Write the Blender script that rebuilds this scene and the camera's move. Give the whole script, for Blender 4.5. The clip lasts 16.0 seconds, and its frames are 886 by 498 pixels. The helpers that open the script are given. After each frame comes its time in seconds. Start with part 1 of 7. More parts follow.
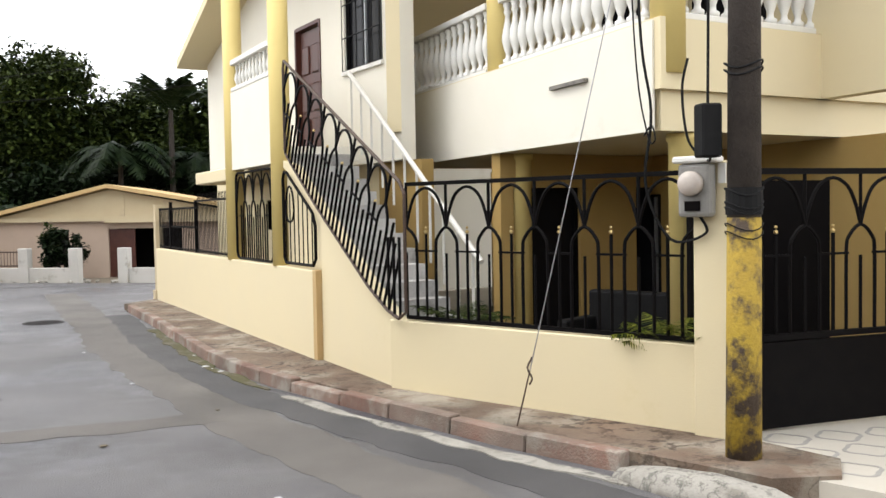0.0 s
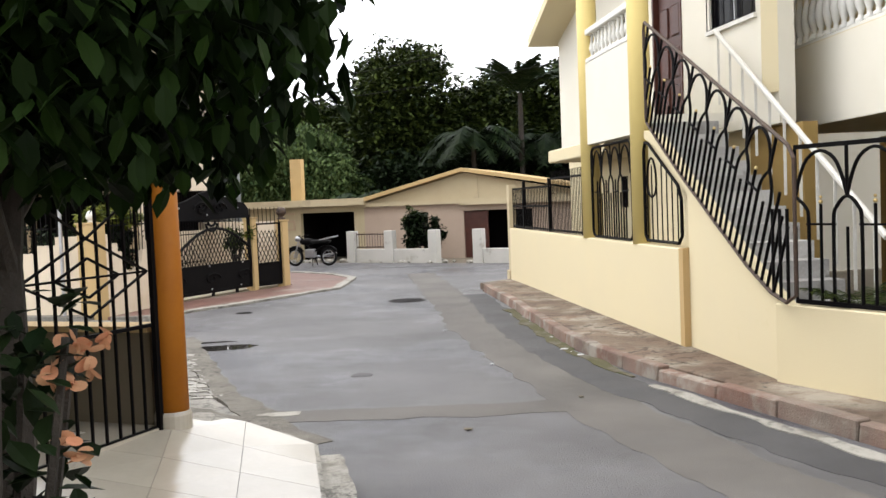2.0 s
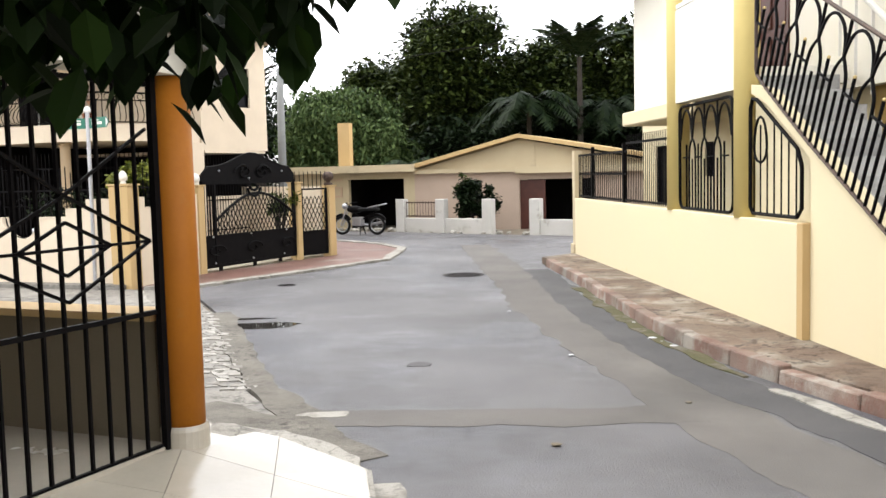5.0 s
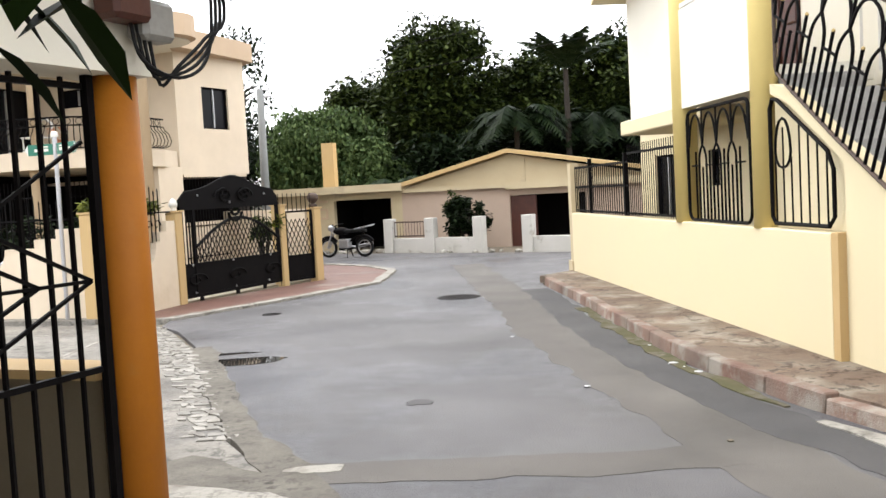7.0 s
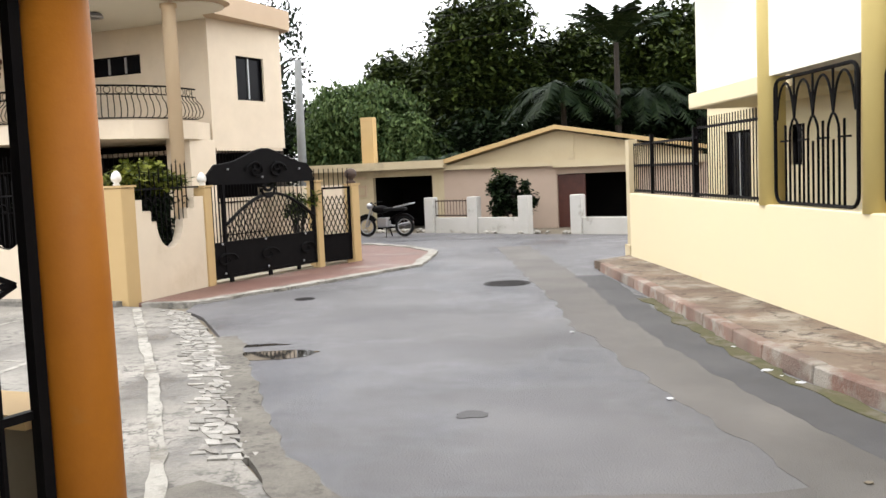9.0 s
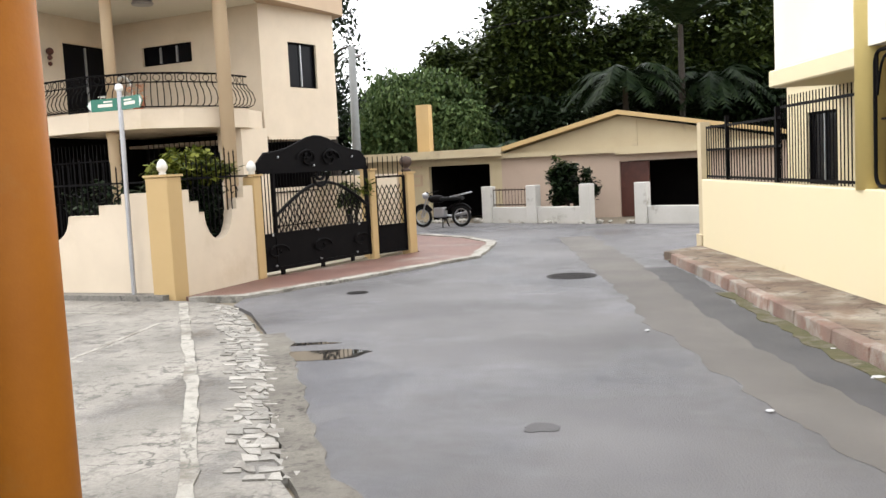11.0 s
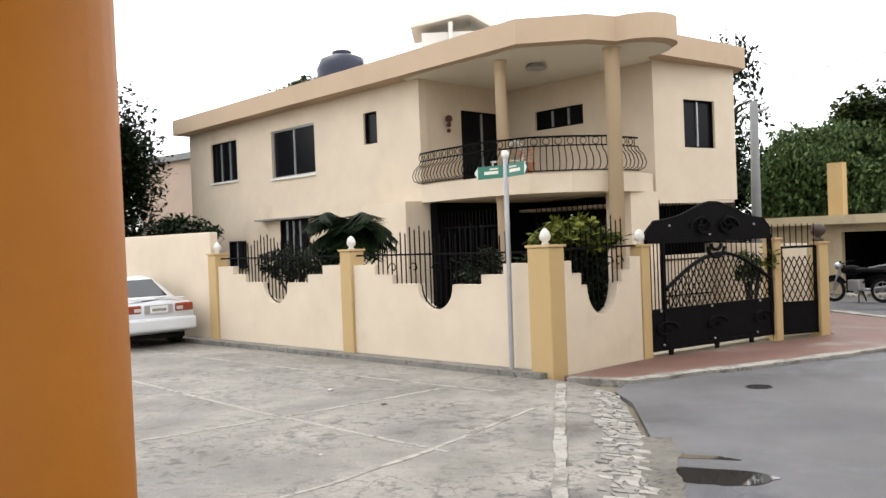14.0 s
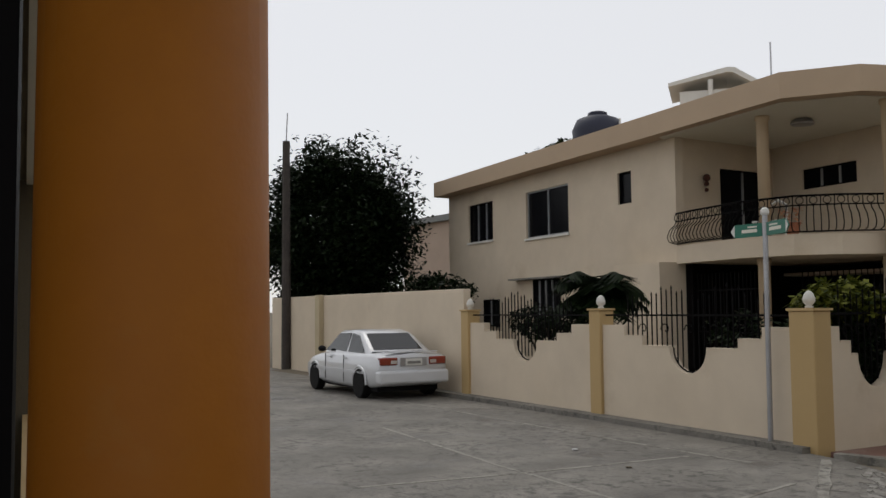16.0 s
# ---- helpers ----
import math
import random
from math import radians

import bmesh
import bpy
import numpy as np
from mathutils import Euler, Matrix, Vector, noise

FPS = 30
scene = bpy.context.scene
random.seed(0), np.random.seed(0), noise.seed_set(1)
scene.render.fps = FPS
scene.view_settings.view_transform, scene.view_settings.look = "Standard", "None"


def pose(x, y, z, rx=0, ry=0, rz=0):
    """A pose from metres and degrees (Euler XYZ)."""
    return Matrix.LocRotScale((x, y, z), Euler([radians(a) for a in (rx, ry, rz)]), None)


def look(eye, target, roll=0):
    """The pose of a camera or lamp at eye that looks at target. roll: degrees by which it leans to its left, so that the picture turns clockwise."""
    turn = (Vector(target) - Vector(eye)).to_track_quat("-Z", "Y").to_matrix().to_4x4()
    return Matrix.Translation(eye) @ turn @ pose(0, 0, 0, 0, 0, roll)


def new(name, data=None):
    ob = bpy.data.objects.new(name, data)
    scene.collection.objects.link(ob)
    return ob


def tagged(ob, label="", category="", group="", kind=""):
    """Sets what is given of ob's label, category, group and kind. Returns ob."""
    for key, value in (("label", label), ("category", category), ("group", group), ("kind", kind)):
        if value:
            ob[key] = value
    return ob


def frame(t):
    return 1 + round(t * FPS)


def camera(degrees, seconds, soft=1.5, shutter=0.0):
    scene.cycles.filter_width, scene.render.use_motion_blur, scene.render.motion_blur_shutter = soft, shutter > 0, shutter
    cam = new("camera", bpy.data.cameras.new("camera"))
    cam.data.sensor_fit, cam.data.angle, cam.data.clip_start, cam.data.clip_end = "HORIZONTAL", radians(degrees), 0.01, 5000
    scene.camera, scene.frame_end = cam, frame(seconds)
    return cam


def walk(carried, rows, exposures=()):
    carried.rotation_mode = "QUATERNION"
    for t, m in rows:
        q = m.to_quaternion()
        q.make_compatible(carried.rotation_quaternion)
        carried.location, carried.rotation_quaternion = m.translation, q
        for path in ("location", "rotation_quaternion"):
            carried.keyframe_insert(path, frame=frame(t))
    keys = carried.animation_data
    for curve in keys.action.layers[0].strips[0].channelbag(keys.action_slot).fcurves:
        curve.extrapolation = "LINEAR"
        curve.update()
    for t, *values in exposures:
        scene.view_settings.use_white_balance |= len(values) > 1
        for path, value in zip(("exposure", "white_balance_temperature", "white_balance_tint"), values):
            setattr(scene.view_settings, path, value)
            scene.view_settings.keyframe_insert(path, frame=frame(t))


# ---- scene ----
cam = camera(50.6, 16.0)
PATH = [
    (0, (0.215, 0.361, 2.019), (0.569, 2.328, 1.937), -1.0),
    (0.5, (0.182, 0.503, 1.984), (0.26, 2.499, 1.88), -1.5),
    (1, (0.119, 0.757, 1.96), (0.096, 2.756, 1.886), -2.2),
    (1.5, (0.016, 0.925, 1.954), (-0.119, 2.914, 1.797), -1.5),
    (2, (-0.005, 1.173, 1.934), (-0.373, 3.136, 1.834), -2.3),
    (2.5, (-0.051, 1.36, 1.937), (-0.554, 3.292, 1.823), -1.5),
    (3, (-0.152, 1.583, 1.896), (-0.628, 3.52, 1.756), -0.9),
    (3.5, (-0.287, 1.799, 1.886), (-0.721, 3.744, 1.727), -0.8),
    (3.7, (-0.324, 1.863, 1.912), (-0.777, 3.803, 1.736), -0.7),
    (5.8, (-0.685, 3.006, 1.829), (-1.165, 4.941, 1.678), -2.1),
    (6, (-0.702, 3.029, 1.893), (-1.207, 4.957, 1.729), -2.0),
    (6.5, (-0.745, 3.402, 1.869), (-1.238, 5.325, 1.619), -1.3),
    (7, (-0.881, 3.537, 1.838), (-1.316, 5.485, 1.716), -3.1),
    (7.5, (-0.983, 3.938, 1.8), (-1.474, 5.869, 1.625), -4.5),
    (8, (-1.091, 4.215, 1.85), (-1.628, 6.129, 1.637), -3.9),
    (8.5, (-1.191, 4.379, 1.829), (-1.71, 6.306, 1.692), -3.6),
    (8.7, (-1.238, 4.546, 1.81), (-1.745, 6.474, 1.657), -2.8),
    (10.8, (-1.641, 5.383, 1.819), (-2.172, 7.302, 1.635), -1.7),
    (11, (-1.585, 5.528, 1.749), (-2.214, 7.418, 1.571), -2.9),
    (11.5, (-1.75, 5.863, 1.789), (-2.426, 7.731, 1.557), -1.4),
    (12, (-1.974, 6.157, 1.769), (-2.69, 8.015, 1.581), -1.4),
    (12.5, (-2.067, 6.321, 1.801), (-2.96, 8.094, 1.555), -1.5),
    (13, (-2.172, 6.541, 1.856), (-3.254, 8.216, 1.707), -1.5),
    (13.5, (-2.167, 6.622, 1.915), (-3.413, 8.182, 1.794), -1.7),
    (14, (-2.198, 6.682, 1.939), (-3.528, 8.176, 1.919), -2.2),
    (14.5, (-2.238, 6.753, 2.037), (-3.564, 8.249, 2.077), -0.6),
    (15, (-2.209, 6.764, 1.988), (-3.592, 8.201, 2.127), -0.4),
    (15.5, (-2.165, 6.768, 1.997), (-3.688, 8.052, 2.181), -0.8),
    (16, (-2.15, 6.784, 1.851), (-3.827, 7.867, 1.979), -0.6),
]
EXPOSURES = [(0.0, 1.38), (0.5, 1.2), (1.0, 1.22), (1.5, 1.12), (2.0, 1.35), (2.5, 1.6), (6.0, 1.65), (8.0, 1.6), (8.5, 1.62), (11.0, 1.55), (11.5, 1.8), (12.0, 1.62), (12.5, 1.63), (13.0, 1.45), (13.5, 1.3), (14.0, 1.22), (14.5, 1.15), (15.0, 0.75), (15.5, 0.3), (16.0, -0.42)]
walk(cam, [(t, look(eye, target, roll)) for t, eye, target, roll in PATH], EXPOSURES)

# overcast sky, white cloud over a thin blue, with one wide soft sun
world = bpy.data.worlds.new("overcast")
scene.world = world
world.use_nodes = True
wn, wl = world.node_tree.nodes, world.node_tree.links
wn.clear()
sky = wn.new("ShaderNodeTexSky")
sky.sky_type, sky.sun_disc = "NISHITA", False
sky.sun_elevation, sky.sun_rotation = radians(57), radians(281)
cloud = wn.new("ShaderNodeMix")
cloud.data_type = "RGBA"
cloud.inputs[0].default_value = 0.86
cloud.inputs[7].default_value = (7.6, 7.55, 7.6, 1)
back = wn.new("ShaderNodeBackground")
back.inputs[1].default_value = 0.15
wout = wn.new("ShaderNodeOutputWorld")
wl.new(sky.outputs[0], cloud.inputs[6])
wl.new(cloud.outputs[2], back.inputs[0])
wl.new(back.outputs[0], wout.inputs[0])
sun = new("sun", bpy.data.lights.new("sun", "SUN"))
sun.data.energy, sun.data.angle, sun.data.color = 0.6, radians(24), (1.0, 0.96, 0.9)
sun.matrix_world = look((-15, 9, 24), (0, 6, 0))

# ---- materials ----


def material(name, base, second=None, scale=3.0, rough=0.7, bump=0.15, metal=0.0, fine=40.0, amount=0.5, spec=0.3,
             stain=None, stain_scale=0.7, stain_from=0.55, rough_to=None, coat=0.0, cracks=0.0, specks=0.0, blotch=0.0, blotch_scale=0.3):
    """A procedural surface: two colours mixed by coarse noise, fine grain, optional stains and relief."""
    m = bpy.data.materials.new(name)
    m.use_nodes = True
    n, l = m.node_tree.nodes, m.node_tree.links
    p = n["Principled BSDF"]
    p.inputs["Roughness"].default_value, p.inputs["Metallic"].default_value = rough, metal
    p.inputs["Specular IOR Level"].default_value = spec
    p.inputs["Coat Weight"].default_value = coat
    geo = n.new("ShaderNodeNewGeometry")

    def noise_of(sc, detail=6.0, rough_=0.6):
        t = n.new("ShaderNodeTexNoise")
        t.inputs["Scale"].default_value, t.inputs["Detail"].default_value, t.inputs["Roughness"].default_value = sc, detail, rough_
        l.new(geo.outputs["Position"], t.inputs["Vector"])
        return t.outputs["Fac"]

    def ramp(fac, a, b):
        r = n.new("ShaderNodeMapRange")
        r.inputs[1].default_value, r.inputs[2].default_value = a, b
        l.new(fac, r.inputs[0])
        return r.outputs[0]

    def mix(fac, a, b):
        x = n.new("ShaderNodeMix")
        x.data_type = "RGBA"
        for k, v in ((0, fac), (6, a), (7, b)):
            if isinstance(v, tuple):
                x.inputs[k].default_value = (*v, 1)
            elif isinstance(v, float):
                x.inputs[k].default_value = v
            else:
                l.new(v, x.inputs[k])
        return x.outputs[2]

    second = second or tuple(c * 0.82 for c in base)
    coarse = ramp(noise_of(scale), 0.35, 0.7)
    colour = mix(coarse, base, second)
    grain = noise_of(fine, 3.0)
    g = ramp(grain, 0.3, 0.75)
    dark = tuple(c * (1 - 0.35 * amount) for c in second)
    gm = n.new("ShaderNodeMath")
    gm.operation, gm.inputs[1].default_value = "MULTIPLY", amount
    l.new(g, gm.inputs[0])
    colour = mix(gm.outputs[0], colour, dark)
    if stain:
        s = ramp(noise_of(stain_scale, 8.0, 0.65), stain_from, stain_from + 0.12)
        colour = mix(s, colour, stain)
        if rough_to is not None:
            rr = n.new("ShaderNodeMapRange")
            rr.inputs[3].default_value, rr.inputs[4].default_value = rough, rough_to
            l.new(s, rr.inputs[0])
            l.new(rr.outputs[0], p.inputs["Roughness"])
    if blotch:
        bl = n.new("ShaderNodeHueSaturation")
        r = n.new("ShaderNodeMapRange")
        r.inputs[1].default_value, r.inputs[2].default_value, r.inputs[3].default_value, r.inputs[4].default_value = 0.3, 0.7, 1 - blotch, 1 + blotch
        l.new(noise_of(blotch_scale, 5.0, 0.55), r.inputs[0])
        l.new(r.outputs[0], bl.inputs["Value"])
        l.new(colour, bl.inputs["Color"])
        colour = bl.outputs[0]
    if specks:
        sp = ramp(noise_of(specks, 8.0, 0.72), 0.51, 0.6)
        area = ramp(noise_of(specks * 0.11, 4.0), 0.36, 0.6)
        sm = n.new("ShaderNodeMath")
        sm.operation = "MULTIPLY"
        l.new(sp, sm.inputs[0])
        l.new(area, sm.inputs[1])
        colour = mix(sm.outputs[0], colour, tuple(c * 0.32 for c in base))
    if cracks:
        warp = n.new("ShaderNodeTexNoise")
        warp.inputs["Scale"].default_value, warp.inputs["Detail"].default_value = 2.2, 6.0
        l.new(geo.outputs["Position"], warp.inputs["Vector"])
        va = n.new("ShaderNodeVectorMath")
        va.operation = "MULTIPLY_ADD"
        va.inputs[1].default_value = (1.3, 1.3, 0.0)
        l.new(warp.outputs["Color"], va.inputs[0])
        l.new(geo.outputs["Position"], va.inputs[2])
        vo = n.new("ShaderNodeTexVoronoi")
        vo.feature, vo.inputs["Scale"].default_value = "DISTANCE_TO_EDGE", cracks
        l.new(va.outputs[0], vo.inputs["Vector"])
        line = ramp(vo.outputs["Distance"], 0.03, 0.0)
        where = ramp(noise_of(0.8, 6.0), 0.42, 0.62)
        cm = n.new("ShaderNodeMath")
        cm.operation = "MULTIPLY"
        l.new(line, cm.inputs[0])
        l.new(where, cm.inputs[1])
        colour = mix(cm.outputs[0], colour, tuple(c * 0.3 for c in base))
    l.new(colour, p.inputs["Base Color"])
    if bump:
        b = n.new("ShaderNodeBump")
        b.inputs["Strength"].default_value, b.inputs["Distance"].default_value = bump, 0.02
        l.new(grain, b.inputs["Height"])
        l.new(b.outputs[0], p.inputs["Normal"])
    return m


def varied(m, spread=0.25):
    """Lets the pieces that share a material differ a little in brightness, one by one."""
    n, l = m.node_tree.nodes, m.node_tree.links
    p = n["Principled BSDF"]
    src = p.inputs["Base Color"].links[0].from_socket
    info = n.new("ShaderNodeObjectInfo")
    r = n.new("ShaderNodeMapRange")
    r.inputs[3].default_value, r.inputs[4].default_value = 1 - spread, 1 + spread
    l.new(info.outputs["Random"], r.inputs[0])
    h = n.new("ShaderNodeHueSaturation")
    l.new(r.outputs[0], h.inputs["Value"])
    l.new(src, h.inputs["Color"])
    l.new(h.outputs[0], p.inputs["Base Color"])
    return m


def leaf_material(name, a, b, through_amount=0.25, rough=0.5):
    """Leaves differ one by one; a little light passes through them."""
    m = bpy.data.materials.new(name)
    m.use_nodes = True
    n, l = m.node_tree.nodes, m.node_tree.links
    p = n["Principled BSDF"]
    geo = n.new("ShaderNodeNewGeometry")
    x = n.new("ShaderNodeMix")
    x.data_type = "RGBA"
    x.inputs[6].default_value, x.inputs[7].default_value = (*a, 1), (*b, 1)
    l.new(geo.outputs["Random Per Island"], x.inputs[0])
    l.new(x.outputs[2], p.inputs["Base Color"])
    p.inputs["Roughness"].default_value, p.inputs["Specular IOR Level"].default_value = rough, 0.05
    tr = n.new("ShaderNodeBsdfTranslucent")
    l.new(x.outputs[2], tr.inputs[0])
    add = n.new("ShaderNodeMixShader")
    add.inputs[0].default_value = through_amount
    l.new(p.outputs[0], add.inputs[1])
    l.new(tr.outputs[0], add.inputs[2])
    l.new(add.outputs[0], n["Material Output"].inputs[0])
    return m


YELLOW = material("yellow_paint", (0.615, 0.535, 0.355), (0.585, 0.505, 0.325), 1.2, 0.75, 0.08, fine=60, amount=0.12, stain=(0.53, 0.45, 0.26), stain_scale=0.5, stain_from=0.62, blotch=0.04, blotch_scale=1.2)
DEEPYELLOW = material("column_yellow_paint", (0.5928, 0.4712, 0.1824), (0.5624, 0.4408, 0.1672), 1.5, 0.6, 0.06, fine=60, amount=0.15)
PALE = material("pale_cream_paint", (0.6688, 0.6384, 0.5548), (0.646, 0.6156, 0.5244), 1.0, 0.75, 0.06, fine=60, amount=0.1, stain=(0.5776, 0.5396, 0.4408), stain_scale=0.6, stain_from=0.63)
WHITE = material("white_paint", (0.6536, 0.646, 0.608), (0.608, 0.6004, 0.5624), 2.0, 0.6, 0.05, fine=60, amount=0.15)
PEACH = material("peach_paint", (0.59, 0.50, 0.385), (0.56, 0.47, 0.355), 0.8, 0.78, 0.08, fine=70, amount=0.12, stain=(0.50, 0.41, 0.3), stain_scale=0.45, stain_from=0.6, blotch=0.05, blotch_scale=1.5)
FASCIA = material("fascia_paint", (0.456, 0.342, 0.2356), (0.4256, 0.3192, 0.2204), 1.0, 0.75, 0.08, fine=70, amount=0.15)
TAN = material("tan_post_paint", (0.456, 0.3192, 0.152), (0.4256, 0.2964, 0.1368), 1.3, 0.7, 0.08, fine=60, amount=0.2)
ORANGE = material("orange_column_paint", (0.3215, 0.1129, 0.0082), (0.2599, 0.0855, 0.0068), 1.6, 0.6, 0.06, fine=30, amount=0.25, spec=0.2, stain=(0.2736, 0.1163, 0.0205), stain_scale=2.5, stain_from=0.6)
IRON = material("black_iron_paint", (0.003, 0.0027, 0.0032), (0.0053, 0.0046, 0.0046), 6, 0.55, 0.05, fine=80, amount=0.3, spec=0.05)
RUSTY = material("worn_iron", (0.038, 0.0266, 0.0213), (0.076, 0.0456, 0.0304), 8, 0.6, 0.1, fine=60)
BRASS = material("brass_finial", (0.57, 0.4408, 0.2128), (0.5168, 0.38, 0.1672), 8, 0.35, 0.0, metal=0.9)
STEEL = material("white_steel_rail", (0.5928, 0.5776, 0.532), (0.532, 0.5168, 0.4712), 6, 0.4, 0.03)
# near black: shade inside openings as colour, also plain dark trim
DARK = material("shaded_opening_and_trim", (0.0038, 0.0034, 0.0038), (0.0061, 0.0053, 0.0049), 2, 0.8, 0.05, spec=0.03)
GLASS = material("dark_window_glass", (0.0046, 0.0049, 0.0061), (0.0076, 0.0076, 0.0091), 1, 0.2, 0.0, spec=0.07)
WOOD = material("dark_door_wood", (0.076, 0.0243, 0.0152), (0.0532, 0.0167, 0.0114), 5, 0.45, 0.1, fine=25)
ALU = material("aluminium_frame", (0.418, 0.4256, 0.4332), (0.3648, 0.3724, 0.38), 6, 0.4, 0.03, metal=0.6)
ASPHALT = material("damp_asphalt", (0.0837, 0.0819, 0.0864), (0.1152, 0.1107, 0.1089), 0.6, 0.6, 0.6, fine=60, amount=0.7, stain=(0.0657, 0.0657, 0.0729), stain_scale=0.3, stain_from=0.47, rough_to=0.28, blotch=0.32, blotch_scale=0.5)
OLDPATCH = material("worn_asphalt_patch", (0.1116, 0.1023, 0.0921), (0.0949, 0.0884, 0.0809), 0.9, 0.75, 0.5, fine=80, amount=0.5, blotch=0.25, blotch_scale=0.8)
DARKPATCH = material("dark_asphalt_patch", (0.0541, 0.0533, 0.0549), (0.0681, 0.0656, 0.0656), 0.8, 0.75, 0.5, fine=80, amount=0.5, blotch=0.22, blotch_scale=1.0)
CONCRETE = material("weathered_concrete", (0.243, 0.2268, 0.1998), (0.1755, 0.1638, 0.1422), 0.9, 0.75, 0.7, fine=30, amount=0.7, stain=(0.1035, 0.0963, 0.0864), stain_scale=0.7, stain_from=0.53, rough_to=0.35, cracks=1.7, specks=6.0, blotch=0.3, blotch_scale=0.8)
PALECONC = material("pale_concrete", (0.3344, 0.3192, 0.2812), (0.2584, 0.2432, 0.2128), 1.6, 0.85, 0.5, fine=50, amount=0.5, stain=(0.152, 0.1368, 0.114), stain_scale=1.6, stain_from=0.53, cracks=2.2, specks=9.0)
STONE = varied(material("pale_strip_stone", (0.2937, 0.2797, 0.2517), (0.2098, 0.1993, 0.1748), 5, 0.65, 0.6, fine=50, amount=0.5, stain=(0.1678, 0.1538, 0.1328), stain_scale=5.0, stain_from=0.5), 0.25)
KERB = varied(material("worn_red_kerb", (0.165, 0.085, 0.062), (0.205, 0.165, 0.135), 1.6, 0.85, 0.6, fine=45, amount=0.6, stain=(0.25, 0.225, 0.19), stain_scale=1.8, stain_from=0.5, blotch=0.25, blotch_scale=1.5), 0.1)
REDWALK = material("worn_red_pavement", (0.135, 0.088, 0.062), (0.165, 0.128, 0.095), 2.2, 0.9, 0.6, fine=45, amount=0.7, stain=(0.26, 0.23, 0.185), stain_scale=1.5, stain_from=0.49, specks=6.0, blotch=0.35, blotch_scale=0.9, cracks=1.6)
REDPAVE = varied(material("red_forecourt_paving", (0.1368, 0.0662, 0.049), (0.1656, 0.0936, 0.072), 0.9, 0.55, 0.3, fine=60, amount=0.4, stain=(0.2088, 0.162, 0.1368), stain_scale=0.7, stain_from=0.55, blotch=0.2, blotch_scale=1.0), 0.10)
SOIL = material("dry_soil", (0.1292, 0.1064, 0.076), (0.1672, 0.1444, 0.1064), 0.5, 0.95, 0.6, fine=20)
MOSS = material("kerb_moss", (0.055, 0.06, 0.022), (0.10, 0.085, 0.045), 6, 0.95, 0.6, fine=50, amount=0.6, stain=(0.12, 0.105, 0.08), stain_scale=3.0, stain_from=0.5)
TILE = varied(material("polished_cream_tile", (0.38, 0.342, 0.2812), (0.3192, 0.2888, 0.2356), 1.4, 0.2, 0.03, fine=30, amount=0.25, spec=0.5, stain=(0.2584, 0.228, 0.1824), stain_scale=1.2, stain_from=0.6, rough_to=0.45), 0.06)
PATTERN_TILE = material("patterned_floor_tile", (0.5016, 0.4712, 0.4104), (0.456, 0.4256, 0.3648), 2.0, 0.3, 0.03, fine=30, amount=0.2)
MOTIF = material("grey_tile_motif", (0.2736, 0.266, 0.2508), (0.3192, 0.304, 0.2812), 9, 0.35, 0.02)
POLE = material("tarred_wooden_pole", (0.0342, 0.0289, 0.0258), (0.0646, 0.0532, 0.0456), 5, 0.75, 0.6, fine=35, amount=0.6)
POLEYELLOW = material("peeling_yellow_pole_paint", (0.36, 0.25, 0.03), (0.27, 0.18, 0.025), 5, 0.75, 0.6, fine=30, amount=0.5, stain=(0.05, 0.035, 0.024), stain_scale=4.0, stain_from=0.47)
GREYPOLE = material("grey_concrete_pole", (0.22, 0.23, 0.225), (0.18, 0.185, 0.18), 3, 0.8, 0.3)
RUBBER = material("black_rubber", (0.0061, 0.0061, 0.0065), (0.0106, 0.0106, 0.0106), 8, 0.7, 0.1, spec=0.12)
CABLE = material("black_cable", (0.0061, 0.0061, 0.0068), (0.0091, 0.0091, 0.0091), 8, 0.6, 0.0, spec=0.1)
CARWHITE = material("white_car_paint", (0.5624, 0.57, 0.5852), (0.5472, 0.5548, 0.57), 0.8, 0.28, 0.0, amount=0.05, coat=0.7)
CARGLASS = material("tinted_car_glass", (0.0091, 0.0106, 0.0122), (0.0076, 0.0091, 0.0099), 1, 0.08, 0.0, spec=0.45)
REDLAMP = material("red_lamp_lens", (0.2432, 0.0228, 0.0152), (0.1976, 0.038, 0.0152), 6, 0.2, 0.0, coat=0.5)
CLEARLAMP = material("clear_lamp_lens", (0.456, 0.38, 0.3192), (0.456, 0.418, 0.38), 6, 0.2, 0.0)
SILVER = material("silver_metal", (0.418, 0.418, 0.4332), (0.3648, 0.3648, 0.38), 5, 0.35, 0.0, metal=0.8)
PLASTIC = material("grey_meter_case", (0.228, 0.2204, 0.2052), (0.1976, 0.19, 0.1748), 5, 0.5, 0.03)
NAVY = material("dark_blue_tank", (0.0167, 0.0198, 0.038), (0.0228, 0.0258, 0.0456), 3, 0.45, 0.03)
SIGNGREEN = material("green_sign_face", (0.0228, 0.152, 0.0988), (0.0228, 0.1292, 0.0912), 3, 0.4, 0.0)
PINKWALL = material("faded_pink_wall", (0.4256, 0.3268, 0.2584), (0.38, 0.2964, 0.2356), 1.0, 0.85, 0.15, fine=50, amount=0.3, stain=(0.3192, 0.2508, 0.1976), stain_scale=0.8, stain_from=0.58)
SANDWALL = material("sand_plaster", (0.4712, 0.3952, 0.2584), (0.4256, 0.3496, 0.228), 0.9, 0.85, 0.15, fine=50, amount=0.3, stain=(0.304, 0.2584, 0.19), stain_scale=0.7, stain_from=0.6)
